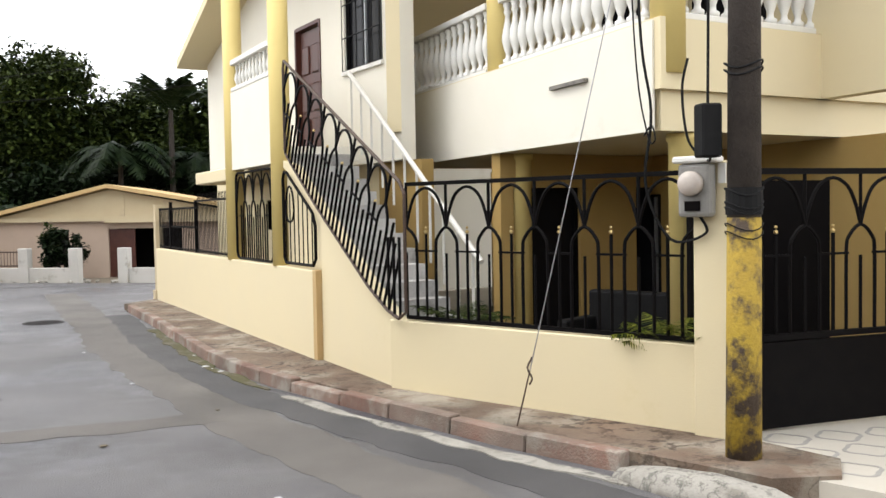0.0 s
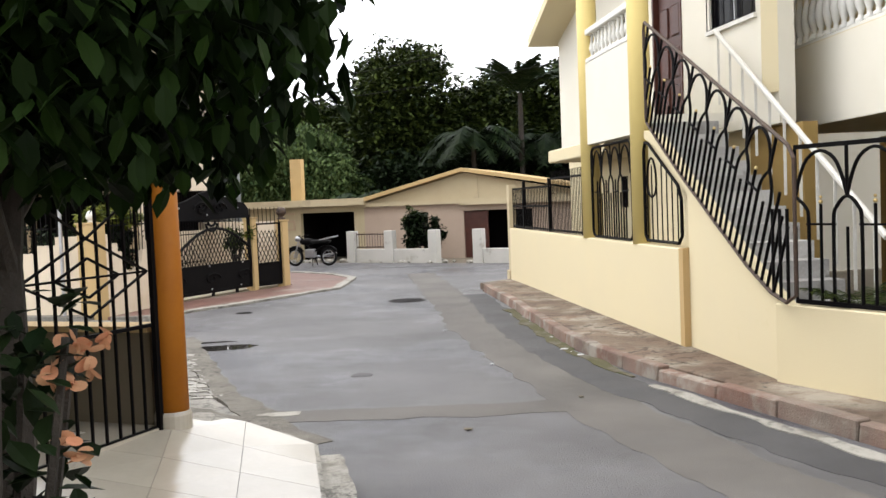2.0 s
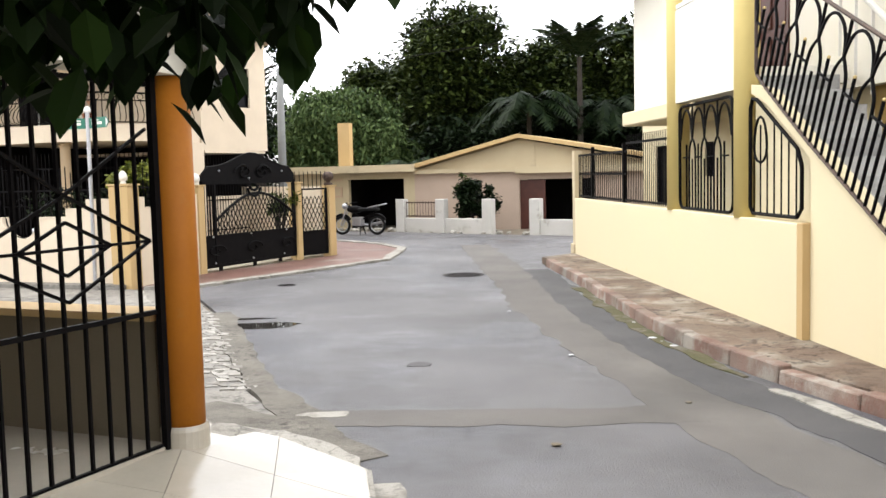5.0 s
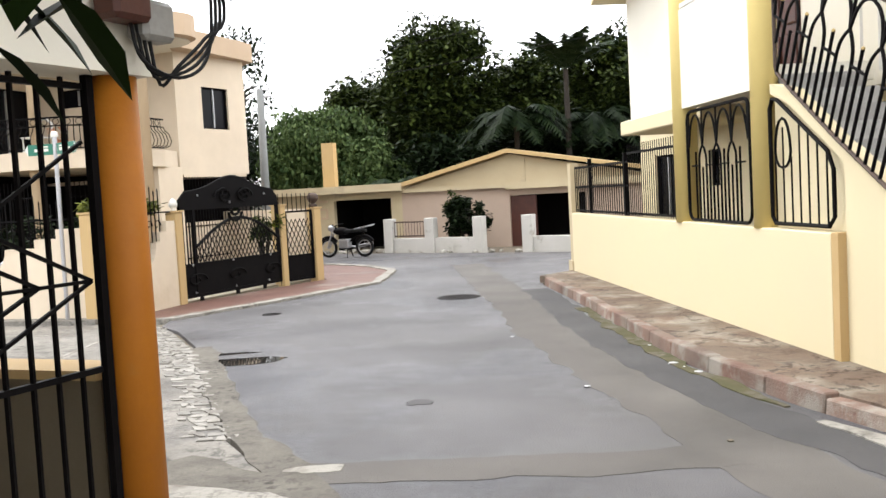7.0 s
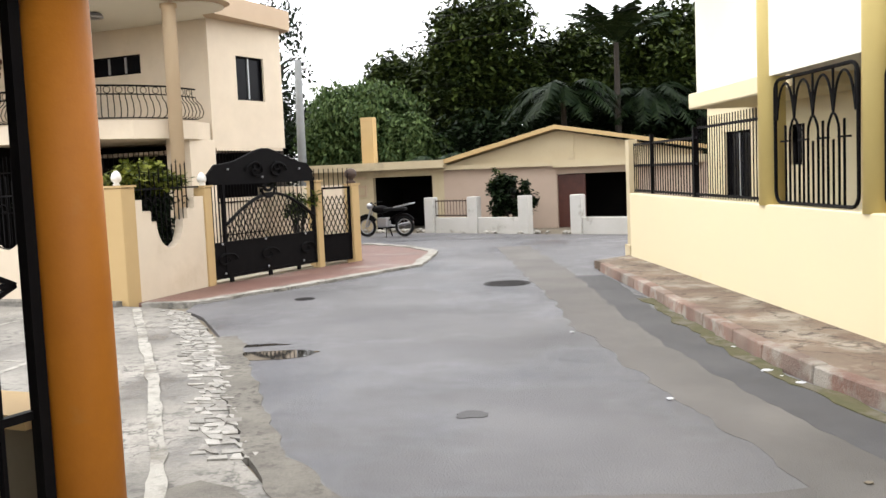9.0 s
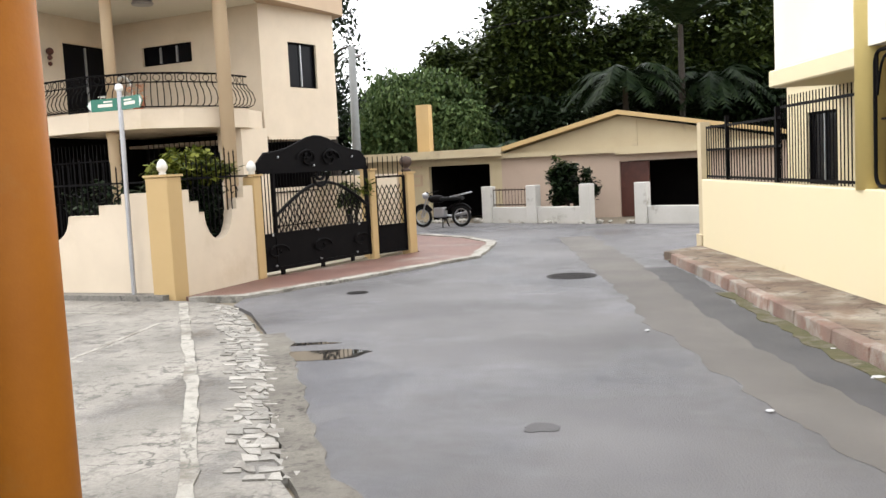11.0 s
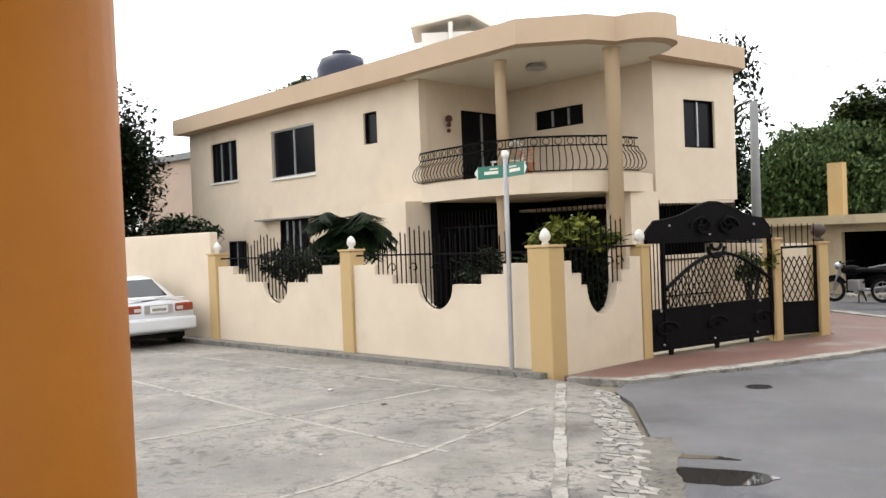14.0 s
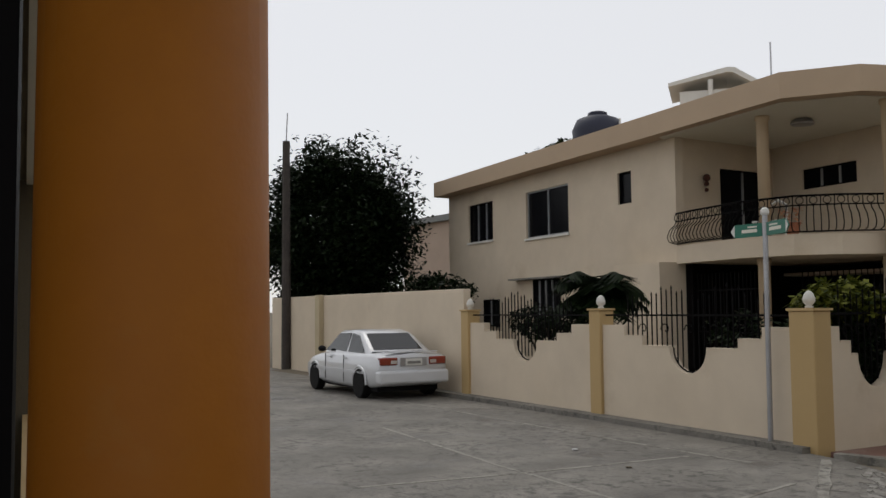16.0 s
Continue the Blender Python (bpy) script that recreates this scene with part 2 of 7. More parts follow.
DIRTYWHITE = material("stained_whitewash", (0.5016, 0.4864, 0.456), (0.4408, 0.4256, 0.3876), 1.5, 0.85, 0.3, fine=40, amount=0.4, stain=(0.2052, 0.1824, 0.1444), stain_scale=1.6, stain_from=0.57)
ROOFTILE = material("weathered_roof_slab", (0.2508, 0.2052, 0.152), (0.19, 0.1596, 0.1292), 2, 0.85, 0.4)
GREYSTONE = varied(material("grey_stone_cladding", (0.44, 0.43, 0.41), (0.31, 0.30, 0.285), 4, 0.85, 0.6, fine=40, amount=0.5, stain=(0.2, 0.19, 0.18), stain_scale=4.0, stain_from=0.58), 0.28)
BARK = material("tree_bark", (0.038, 0.0304, 0.0243), (0.0228, 0.019, 0.0152), 5, 0.9, 0.8, fine=25, amount=0.6)
# near-black range: the crown's deep shade is put into the leaf colour
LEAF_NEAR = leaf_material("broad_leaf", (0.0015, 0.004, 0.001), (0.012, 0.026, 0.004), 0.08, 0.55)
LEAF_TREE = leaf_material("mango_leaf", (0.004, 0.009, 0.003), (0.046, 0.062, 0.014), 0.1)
LEAF_LIGHT = leaf_material("light_leaf", (0.022, 0.042, 0.014), (0.10, 0.14, 0.05), 0.2)
LEAF_PALM = leaf_material("palm_leaf", (0.0076, 0.016, 0.0068), (0.0274, 0.041, 0.0182), 0.1, 0.5)
LEAF_SHRUB = leaf_material("shrub_leaf", (0.01, 0.022, 0.004), (0.15, 0.16, 0.025), 0.2)
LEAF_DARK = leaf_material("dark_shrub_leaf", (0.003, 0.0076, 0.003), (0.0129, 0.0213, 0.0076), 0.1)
PETAL = leaf_material("peach_petal", (0.50, 0.20, 0.11), (0.58, 0.34, 0.2), 0.3)
PUDDLE = material("standing_water", (0.0228, 0.0213, 0.019), (0.0342, 0.0304, 0.0266), 2, 0.03, 0.0, spec=0.6)
CASTIRON = material("cast_iron_cover", (0.016, 0.015, 0.016), (0.028, 0.025, 0.023), 8, 0.7, 0.3, spec=0.1)
FRUITWHITE = material("white_glazed_finial", (0.6232, 0.608, 0.5624), (0.5624, 0.5472, 0.5016), 8, 0.3, 0.0)
BAGWHITE = material("white_cloth", (0.532, 0.532, 0.532), (0.456, 0.456, 0.4712), 5, 0.8, 0.1)
COLUMN = material("peach_column_paint", (0.532, 0.4104, 0.2736), (0.5016, 0.38, 0.2508), 1.0, 0.7, 0.06, fine=60, amount=0.15)
YARD = material("pale_yard_cement", (0.3952, 0.3496, 0.2736), (0.3344, 0.2888, 0.2204), 1.2, 0.8, 0.3, fine=50, amount=0.4)
DIRT = material("sandy_road_dirt", (0.1634, 0.1497, 0.1277), (0.1254, 0.1155, 0.0988), 3.0, 0.95, 0.7, fine=60, amount=0.7, specks=10.0, blotch=0.25, blotch_scale=2.0)
# the yellow wall deepened to ochre: porch shade put into the colour
SHADEYELLOW = material("shaded_porch_yellow", (0.3496, 0.2356, 0.0836), (0.3116, 0.2052, 0.0684), 1.2, 0.75, 0.08, fine=60, amount=0.2)
# dull brown that carries the inner shade of both porches as colour
SHADEBROWN = material("porch_shade_brown", (0.152, 0.1254, 0.0874), (0.1292, 0.1064, 0.0722), 1.0, 0.8, 0.1, fine=60, amount=0.25)
TERRACOTTA = material("terracotta_pot", (0.3192, 0.1292, 0.0684), (0.2736, 0.1064, 0.0608), 5, 0.8, 0.1)

# ---- mesh helpers ----
UP = Vector((0, 0, 1))


def part(name, bm, mat, parent=None, label=""):
    """Links a bmesh as one mesh object under a thing or a part."""
    bmesh.ops.recalc_face_normals(bm, faces=bm.faces)
    me = bpy.data.meshes.new(name)
    bm.to_mesh(me)
    bm.free()
    me.materials.append(mat)
    ob = new(name, me)
    if parent is not None:
        ob.parent = parent
    if label:
        ob["label"] = label
    return ob


def raw(name, verts, faces, mat, parent=None, smooth=False):
    me = bpy.data.meshes.new(name)
    me.from_pydata(verts, [], faces)
    me.materials.append(mat)
    if smooth:
        me.polygons.foreach_set("use_smooth", [True] * len(me.polygons))
    ob = new(name, me)
    if parent is not None:
        ob.parent = parent
    return ob


def smooth(ob):
    ob.data.polygons.foreach_set("use_smooth", [True] * len(ob.data.polygons))
    return ob


def thing(name, label, category, group="", kind="", at=(0, 0, 0)):
    ob = new(name)
    ob.location = at
    return tagged(ob, label, category, group, kind)


class Line:
    """A plan line: u runs along it, v to its inner side, z up."""

    def __init__(self, a, b, flip=False):
        self.a = Vector((a[0], a[1], 0))
        self.d = (Vector((b[0], b[1], 0)) - self.a)
        self.length = self.d.length
        self.d.normalize()
        self.n = Vector((-self.d.y, self.d.x, 0)) * (-1 if flip else 1)

    def at(self, u, v=0.0, z=0.0):
        return self.a + self.d * u + self.n * v + UP * z

    def m(self):
        return Matrix((self.d, self.n, UP)).transposed().to_4x4()


def hexa(bm, pts):
    """A box from eight corners: four below, four above, in the same turn."""
    v = [bm.verts.new(p) for p in pts]
    for f in ((0, 1, 2, 3), (4, 5, 6, 7), (0, 1, 5, 4), (1, 2, 6, 5), (2, 3, 7, 6), (3, 0, 4, 7)):
        bm.faces.new([v[i] for i in f])
    return v


def box(bm, x0, x1, y0, y1, z0, z1):
    return hexa(bm, [(x0, y0, z0), (x1, y0, z0), (x1, y1, z0), (x0, y1, z0), (x0, y0, z1), (x1, y0, z1), (x1, y1, z1), (x0, y1, z1)])


def lbox(bm, ln, u0, u1, v0, v1, z0, z1):
    return hexa(bm, [ln.at(u, v, z) for z in (z0, z1) for u, v in ((u0, v0), (u1, v0), (u1, v1), (u0, v1))])


def bevelled(bm, width=0.02, segments=1):
    bmesh.ops.bevel(bm, geom=bm.edges[:], offset=width, segments=segments, affect="EDGES", profile=0.5)
    return bm


def prism(bm, poly, z0, z1):
    """A level slab on a plan outline."""
    lo = [bm.verts.new((x, y, z0)) for x, y in poly]
    hi = [bm.verts.new((x, y, z1)) for x, y in poly]
    bm.faces.new(lo[::-1])
    bm.faces.new(hi)
    for i in range(len(poly)):
        j = (i + 1) % len(poly)
        bm.faces.new((lo[i], lo[j], hi[j], hi[i]))


def profile(bm, ln, poly, v0, v1):
    """An upright slab whose outline (u, z) is given on a line."""
    a = [bm.verts.new(ln.at(u, v0, z)) for u, z in poly]
    b = [bm.verts.new(ln.at(u, v1, z)) for u, z in poly]
    bm.faces.new(a)
    bm.faces.new(b[::-1])
    for i in range(len(poly)):
        j = (i + 1) % len(poly)
        bm.faces.new((a[i], b[i], b[j], a[j]))


def tube(bm, pts, r, sides=6, closed=False):
    """A round bar along points."""
    pts = [Vector(p) for p in pts]
    rings, last = [], None
    for i, p in enumerate(pts):
        a = pts[i - 1] if i or closed else p
        b = pts[(i + 1) % len(pts)] if i + 1 < len(pts) or closed else p
        t = (b - a).normalized()
        side = last - t * last.dot(t) if last is not None else t.orthogonal()
        if side.length < 1e-4:
            side = t.orthogonal()
        side.normalize()
        last = side
        other = t.cross(side)
        rr = r[i] if isinstance(r, (list, tuple)) else r
        rings.append([bm.verts.new(p + (side * math.cos(k * math.tau / sides) + other * math.sin(k * math.tau / sides)) * rr) for k in range(sides)])
    for i in range(len(rings) if closed else len(rings) - 1):
        a, b = rings[i], rings[(i + 1) % len(rings)]
        for k in range(sides):
            bm.faces.new((a[k], a[(k + 1) % sides], b[(k + 1) % sides], b[k]))
    if not closed:
        bm.faces.new(rings[0][::-1])
        bm.faces.new(rings[-1])
    return bm


def spline(pts, n=5):
    """A smooth run of points through the given ones."""
    pts = [Vector(p) for p in pts]
    out = []
    for i in range(len(pts) - 1):
        p0, p1, p2, p3 = pts[max(0, i - 1)], pts[i], pts[i + 1], pts[min(len(pts) - 1, i + 2)]
        for k in range(n):
            t = k / n
            out.append(0.5 * ((2 * p1) + (p2 - p0) * t + (2 * p0 - 5 * p1 + 4 * p2 - p3) * t * t + (3 * p1 - p0 - 3 * p2 + p3) * t ** 3))
    out.append(pts[-1])
    return out


def bar(bm, a, b, w=0.016, d=None):
    """A square bar between two points."""
    a, b = Vector(a), Vector(b)
    t = (b - a).normalized()
    s = t.cross(UP)
    s = s.normalized() if s.length > 1e-3 else Vector((1, 0, 0))
    o = t.cross(s).normalized()
    w, d = w / 2, (d or w) / 2
    hexa(bm, [p + s * i * w + o * j * d for p in (a, b) for i, j in ((-1, -1), (1, -1), (1, 1), (-1, 1))])


def lathe(bm, prof, at=(0, 0, 0), sides=16):
    """A turned body from (radius, height) pairs."""
    at = Vector(at)
    rings = [[bm.verts.new(at + Vector((r * math.cos(k * math.tau / sides), r * math.sin(k * math.tau / sides), z))) for k in range(sides)] for r, z in prof]
    for a, b in zip(rings, rings[1:]):
        for k in range(sides):
            bm.faces.new((a[k], a[(k + 1) % sides], b[(k + 1) % sides], b[k]))
    bm.faces.new(rings[0][::-1])
    bm.faces.new(rings[-1])
    return bm


def pierced(bm, ln, u0, u1, z0, z1, v0, v1, holes=()):
    """A wall with openings (u0, u1, z0, z1) right through it."""
    us = sorted({u0, u1, *(h[0] for h in holes), *(h[1] for h in holes)})
    zs = sorted({z0, z1, *(h[2] for h in holes), *(h[3] for h in holes)})
    for a, b in zip(us, us[1:]):
        if a < u0 or b > u1:
            continue
        for c, d in zip(zs, zs[1:]):
            mu, mz = (a + b) / 2, (c + d) / 2
            if not any(h[0] < mu < h[1] and h[2] < mz < h[3] for h in holes):
                lbox(bm, ln, a, b, v0, v1, c, d)
    bmesh.ops.remove_doubles(bm, verts=bm.verts[:], dist=1e-4)
    return bm


def arc_points(ln, u, z, ru, rz, a0, a1, n=8, v=0.0):
    return [ln.at(u + ru * math.cos(radians(a0 + (a1 - a0) * k / n)), v, z + rz * math.sin(radians(a0 + (a1 - a0) * k / n))) for k in range(n + 1)]


def window(parent, ln, u0, u1, z0, z1, v=0.05, panes=2, grille=0, frame_mat=None, sill=True, name="window"):
    """Dark glass in a frame, with mullions, a sill and an optional iron grille; v is the depth of the glass."""
    bm = bmesh.new()
    lbox(bm, ln, u0, u1, v, v + 0.02, z0, z1)
    w = part(name, bm, GLASS, parent)
    bm = bmesh.new()
    f = 0.04
    for a, b, c, d in ((u0, u0 + f, z0, z1), (u1 - f, u1, z0, z1), (u0 + f, u1 - f, z0, z0 + f), (u0 + f, u1 - f, z1 - f, z1)):
        lbox(bm, ln, a, b, v - 0.045, v - 0.003, c, d)
    part("frame", bm, frame_mat or DARK, w)
    for k in range(1, panes):
        u = u0 + (u1 - u0) * k / panes
        bm = bmesh.new()
        lbox(bm, ln, u - 0.022, u + 0.022, v - 0.04, v - 0.003, z0 + f, z1 - f)
        part("mullion", bm, ALU, w)
    if sill:
        bm = bmesh.new()
        lbox(bm, ln, u0 - 0.04, u1 + 0.04, -0.05, v - 0.05, z0 - 0.06, z0 - 0.003)
        part("sill", bm, WHITE, w)
    if grille:
        bm = bmesh.new()
        for k in range(grille + 1):
            u = u0 + (u1 - u0) * k / grille
            bar(bm, ln.at(u, -0.04, z0), ln.at(u, -0.04, z1), 0.014)
        for k in range(4):
            z = z0 + (z1 - z0) * k / 3
            bar(bm, ln.at(u0, -0.04, z), ln.at(u1, -0.04, z), 0.014)
        part("grille", bm, IRON, w)
    return w


def leaves(rng, centre, radii, count, size, clumps=40, droop=0.3, shape=0.45, flat=0.0):
    """Leaf blades gathered in clumps through an uneven crown."""
    verts, faces = [], []
    cs = []
    for _ in range(clumps):
        while True:
            p = rng.uniform(-1, 1, 3)
            if (p ** 2).sum() < 1:
                break
        p = p / max(1e-6, np.linalg.norm(p)) * (np.linalg.norm(p) ** 0.5) * 0.8
        cs.append((np.array(centre) + p * np.array(radii), rng.uniform(0.2, 0.36)))
    per = max(1, count // clumps)
    for c, spread in cs:
        off = rng.normal(0, 1, (per, 3))
        off *= (rng.random((per, 1)) ** 0.4) / np.linalg.norm(off, axis=1, keepdims=True)
        pos = c + off * np.array(radii) * spread * 1.05
        for q in pos:
            a = rng.uniform(0, math.tau)
            tilt = rng.normal(-droop, 0.45)
            s = size * rng.uniform(0.6, 1.25)
            d = np.array((math.cos(a) * math.cos(tilt), math.sin(a) * math.cos(tilt), math.sin(tilt)))
            w = np.cross(d, (0, 0, 1))
            w /= np.linalg.norm(w) + 1e-6
            w = w * math.cos(flat) + np.cross(d, w) * rng.normal(0, 0.4)
            i = len(verts)
            verts += [q, q + d * s * 0.5 + w * s * shape * 0.5, q + d * s, q + d * s * 0.5 - w * s * shape * 0.5]
            faces.append((i, i + 1, i + 2, i + 3))
    return [tuple(v) for v in verts], faces


def trunk_of(base, top, r0, r1, limbs, rng, spread=1.0):
    bm = bmesh.new()
    base, top = Vector(base), Vector(top)
    pts = [base.lerp(top, k / 5) + Vector((rng.uniform(-1, 1), rng.uniform(-1, 1), 0)) * 0.06 * spread * (k > 0) for k in range(6)]
    tube(bm, pts, [r0 + (r1 - r0) * k / 5 for k in range(6)], 8)
    for _ in range(limbs):
        s = base.lerp(top, rng.uniform(0.55, 1.0))
        a = rng.uniform(0, math.tau)
        e = s + Vector((math.cos(a) * spread, math.sin(a) * spread, rng.uniform(0.5, 1.1) * spread))
        tube(bm, [s, s.lerp(e, 0.5) + Vector((0, 0, 0.15 * spread)), e], [r1 * 0.8, r1 * 0.5, r1 * 0.2], 6)
    return bm


def tree(name, label, base, height, radii, count, size, leaf, seed, clumps=60, crown_z=None, limbs=6, r0=0.25, droop=0.3, group=""):
    rng = np.random.default_rng(seed)
    t = thing(name, label, "tree", group)
    x, y, z = base
    cz = crown_z if crown_z is not None else z + height - radii[2]
    part("trunk", trunk_of(base, (x, y, cz), r0, r0 * 0.45, limbs, rng, min(radii) * 0.6), BARK, t)
    v, f = leaves(rng, (x, y, cz), radii, count, size, clumps, droop)
    raw("crown", v, f, leaf, t)
    return t


def palm(name, label, base, height, fronds, length, seed, r0=0.16, leaf=None, lean=(0, 0), blade=0.5, group="", low=0.2, wide=0.012, sag=0.75):
    """A palm: ringed trunk and arching fronds with leaflets on both sides."""
    rng = np.random.default_rng(seed)
    t = thing(name, label, "palm", group)
    base = Vector(base)
    top = base + Vector((lean[0], lean[1], height))
    bm = bmesh.new()
    if height > 0.3:
        tube(bm, [base.lerp(top, k / 6) for k in range(7)], [r0 * (1.15 - 0.4 * k / 6) for k in range(7)], 8)
        part("trunk", bm, BARK, t)
    verts, faces = [], []
    for k in range(fronds):
        a = math.tau * k / fronds + rng.uniform(-0.25, 0.25)
        rise = rng.uniform(low, 1.3)
        ln = length * rng.uniform(0.75, 1.1)
        out = Vector((math.cos(a), math.sin(a), 0))
        spine = []
        for s in range(13):
            q = s / 12
            spine.append(top + out * ln * q * (0.55 + 0.45 * math.cos(rise)) + UP * ln * (math.sin(rise) * q - sag * q * q))
        for s in range(1, 12):
            p, nx = spine[s], spine[s + 1]
            fwd = (nx - p).normalized()
            side = fwd.cross(UP).normalized()
            bl = blade * length * 0.42 * math.sin(math.pi * (0.12 + 0.83 * s / 12))
            for sgn in (-1, 1):
                for h in (0.0, 0.5):
                    q = p.lerp(nx, h)
                    tip = q + side * sgn * bl + fwd * bl * 0.5 - UP * bl * rng.uniform(0.25, 0.6)
                    w = fwd * length * wide
                    i = len(verts)
                    verts += [tuple(q - w), tuple(q + w), tuple(tip)]
                    faces.append((i, i + 1, i + 2))
        for s in range(12):
            w = Vector((0, 0, 1)) * length * 0.006
            i = len(verts)
            verts += [tuple(spine[s] - w), tuple(spine[s + 1] - w), tuple(spine[s + 1] + w), tuple(spine[s] + w)]
            faces.append((i, i + 1, i + 2, i + 3))
    raw("fronds", verts, faces, leaf or LEAF_PALM, t)
    return t

# ---- ground, roads and pavements ----
bm = bmesh.new()
prism(bm, [(-900, -900), (900, -900), (900, 900), (-900, 900)], -0.4, -0.05)
tagged(part("ground", bm, SOIL), "dry bare soil around the streets", "ground", kind="structure")

KERB_LINE = [(6.2, 1.2), (3.75, 5.6), (2.76, 7.08), (2.06, 8.07), (1.25, 9.43), (0.18, 11.3), (-0.6, 13.05), (-1.33, 15.6), (-2.1, 18.4), (-2.87, 20.9)]
ROAD = [(9, -6), (8, -1), *KERB_LINE, (-3.1, 22.2), (-2.2, 23.6), (9, 25.2), (30, 26), (30, 29.2), (9, 29.4), (-2.4, 29.2), (-5.4, 30.3), (-9, 31.9), (-30, 39),
        (-30, 33.5), (-12, 28.9), (-9.6, 27.9), (-8.0, 26.6), (-6.95, 25.1), (-6.5, 22.2), (-7.8, 18.9), (-8.5, 17.25), (-8.3, 16.6), (-7.7, 16.0), (-6.7, 14.6), (-5.7, 12.9),
        (-4.86, 11.45), (-4.1, 10.25), (-3.4, 9.35), (-2.85, 8.65), (-2.45, 8.06), (-1.95, 6.8), (-1.2, 4.8), (-0.5, 2.6), (0.3, -0.4), (1.2, -6)]
bm = bmesh.new()
prism(bm, ROAD, -0.2, 0.0)
tagged(part("road", bm, ASPHALT), "damp grey asphalt street bending past the houses", "road", kind="structure")

CROSS = [(-3.0, 8.4), (-3.45, 9.3), (-4.2, 10.2), (-4.95, 11.45), (-5.8, 12.9), (-6.8, 14.6), (-7.8, 16.0), (-8.4, 16.62), (-9.1, 16.95), (-10.0, 17.15), (-12.1, 17.25), (-14.1, 17.42), (-18.65, 17.6), (-27, 18.3), (-45, 19.8), (-45, 12.5), (-20, 10.4), (-9, 8.6), (-4.2, 7.9)]
bm = bmesh.new()
prism(bm, CROSS, -0.2, -0.003)
tagged(part("concrete_street", bm, CONCRETE), "stained concrete side street with worn joints", "street", kind="structure")


def strip(pts, width, z0, z1, name, mat, label, cat, wobble=0.02, seed=3):
    """A narrow band along plan points, with uneven edges."""
    rng = np.random.default_rng(seed)
    fine = []
    for a, b in zip(pts, pts[1:]):
        n = max(2, int(math.dist(a, b) / 0.12))
        fine += [Vector(a).lerp(Vector(b), k / n) for k in range(n)]
    fine.append(Vector(pts[-1]))
    left, right = [], []
    for i, p in enumerate(fine):
        t = (fine[min(i + 1, len(fine) - 1)] - fine[max(i - 1, 0)]).normalized()
        s = Vector((-t.y, t.x))
        q = i * 0.3 + seed * 7.3
        a, b = [1.6 * noise.noise(Vector((q, k, 0))) + 0.5 * noise.noise(Vector((q * 3, k, 5))) + 0.18 * rng.uniform(-1, 1) for k in (0.5, 9.5)]
        left.append(tuple(p + s * (width / 2 + a * wobble)))
        right.append(tuple(p - s * (width / 2 + b * wobble)))
    bm = bmesh.new()
    prism(bm, left + right[::-1], z0, z1)
    return tagged(part(name, bm, mat), label, cat, kind="structure")


# worn bands and patches in the asphalt
strip([(1.7, 6.0), (0.75, 7.8), (0.0, 9.3), (-0.5, 10.6), (-1.25, 12.6), (-2.2, 15.3), (-3.0, 18.2), (-4.4, 23.0), (-5.4, 26.4)], 0.78, -0.02, 0.003, "road_patch", OLDPATCH, "worn lighter trench patch along the asphalt", "road patch", 0.06, 5)
strip([(-3.3, 9.35), (-2.2, 9.5), (-1.0, 9.75), (-0.35, 9.95)], 0.5, -0.02, 0.0042, "road_patch", OLDPATCH, "lighter trench patch across the asphalt", "road patch", 0.06, 6)
strip([(3.3, 4.8), (1.75, 7.7), (0.85, 9.2), (-0.15, 11.0), (-1.0, 13.3), (-1.75, 15.6), (-2.4, 18.2), (-2.95, 20.3)], 0.5, -0.02, 0.0046, "road_patch", DARKPATCH, "dark asphalt band along the kerb", "road patch", 0.05, 7)
strip([(2.72, 6.75), (2.0, 7.8), (1.2, 9.1), (0.72, 9.95), (0.3, 10.75)], 0.14, -0.02, 0.015, "gutter_strip", PALECONC, "broken pale cement gutter along the kerb", "gutter", 0.05, 8)
strip([(0.1, 11.2), (-0.65, 12.95), (-1.4, 15.5), (-1.95, 17.5)], 0.14, -0.02, 0.014, "moss_strip", MOSS, "mossy dirt against the kerb", "moss", 0.06, 9)
strip([(-9.2, 16.75), (-6.15, 12.3), (-4.75, 10.1), (-4.3, 9.35)], 0.11, -0.05, 0.010, "gutter_strip", PALECONC, "raised pale cement edge of the side street", "gutter", 0.016, 10)
strip([(-15.2, 14.05), (-11.07, 13.38), (-7.9, 13.05)], 0.06, -0.05, 0.001, "joint_line", PALECONC, "pale mortar joint in the concrete street", "joint", 0.012, 11)
strip([(-11.0, 11.4), (-10.65, 13.4), (-10.4, 15.7)], 0.06, -0.05, 0.0015, "joint_line", PALECONC, "pale mortar joint in the concrete street", "joint", 0.012, 12)
strip([(-8.1, 9.6), (-7.95, 11.7), (-8.1, 13.1), (-8.5, 15.2)], 0.06, -0.05, 0.0018, "joint_line", PALECONC, "pale mortar joint in the concrete street", "joint", 0.014, 14)
strip([(-20, 16.5), (-12.6, 16.0), (-9.6, 15.9)], 0.05, -0.05, 0.002, "joint_line", PALECONC, "pale mortar joint in the concrete street", "joint", 0.012, 13)
strip([(-4.5, 8.5), (-3.6, 8.7), (-2.9, 8.35), (-2.6, 7.9)], 0.5, -0.05, 0.05, "broken_pavement", PALECONC, "broken pale cement edge below the tiled apron", "pavement", 0.09, 15)

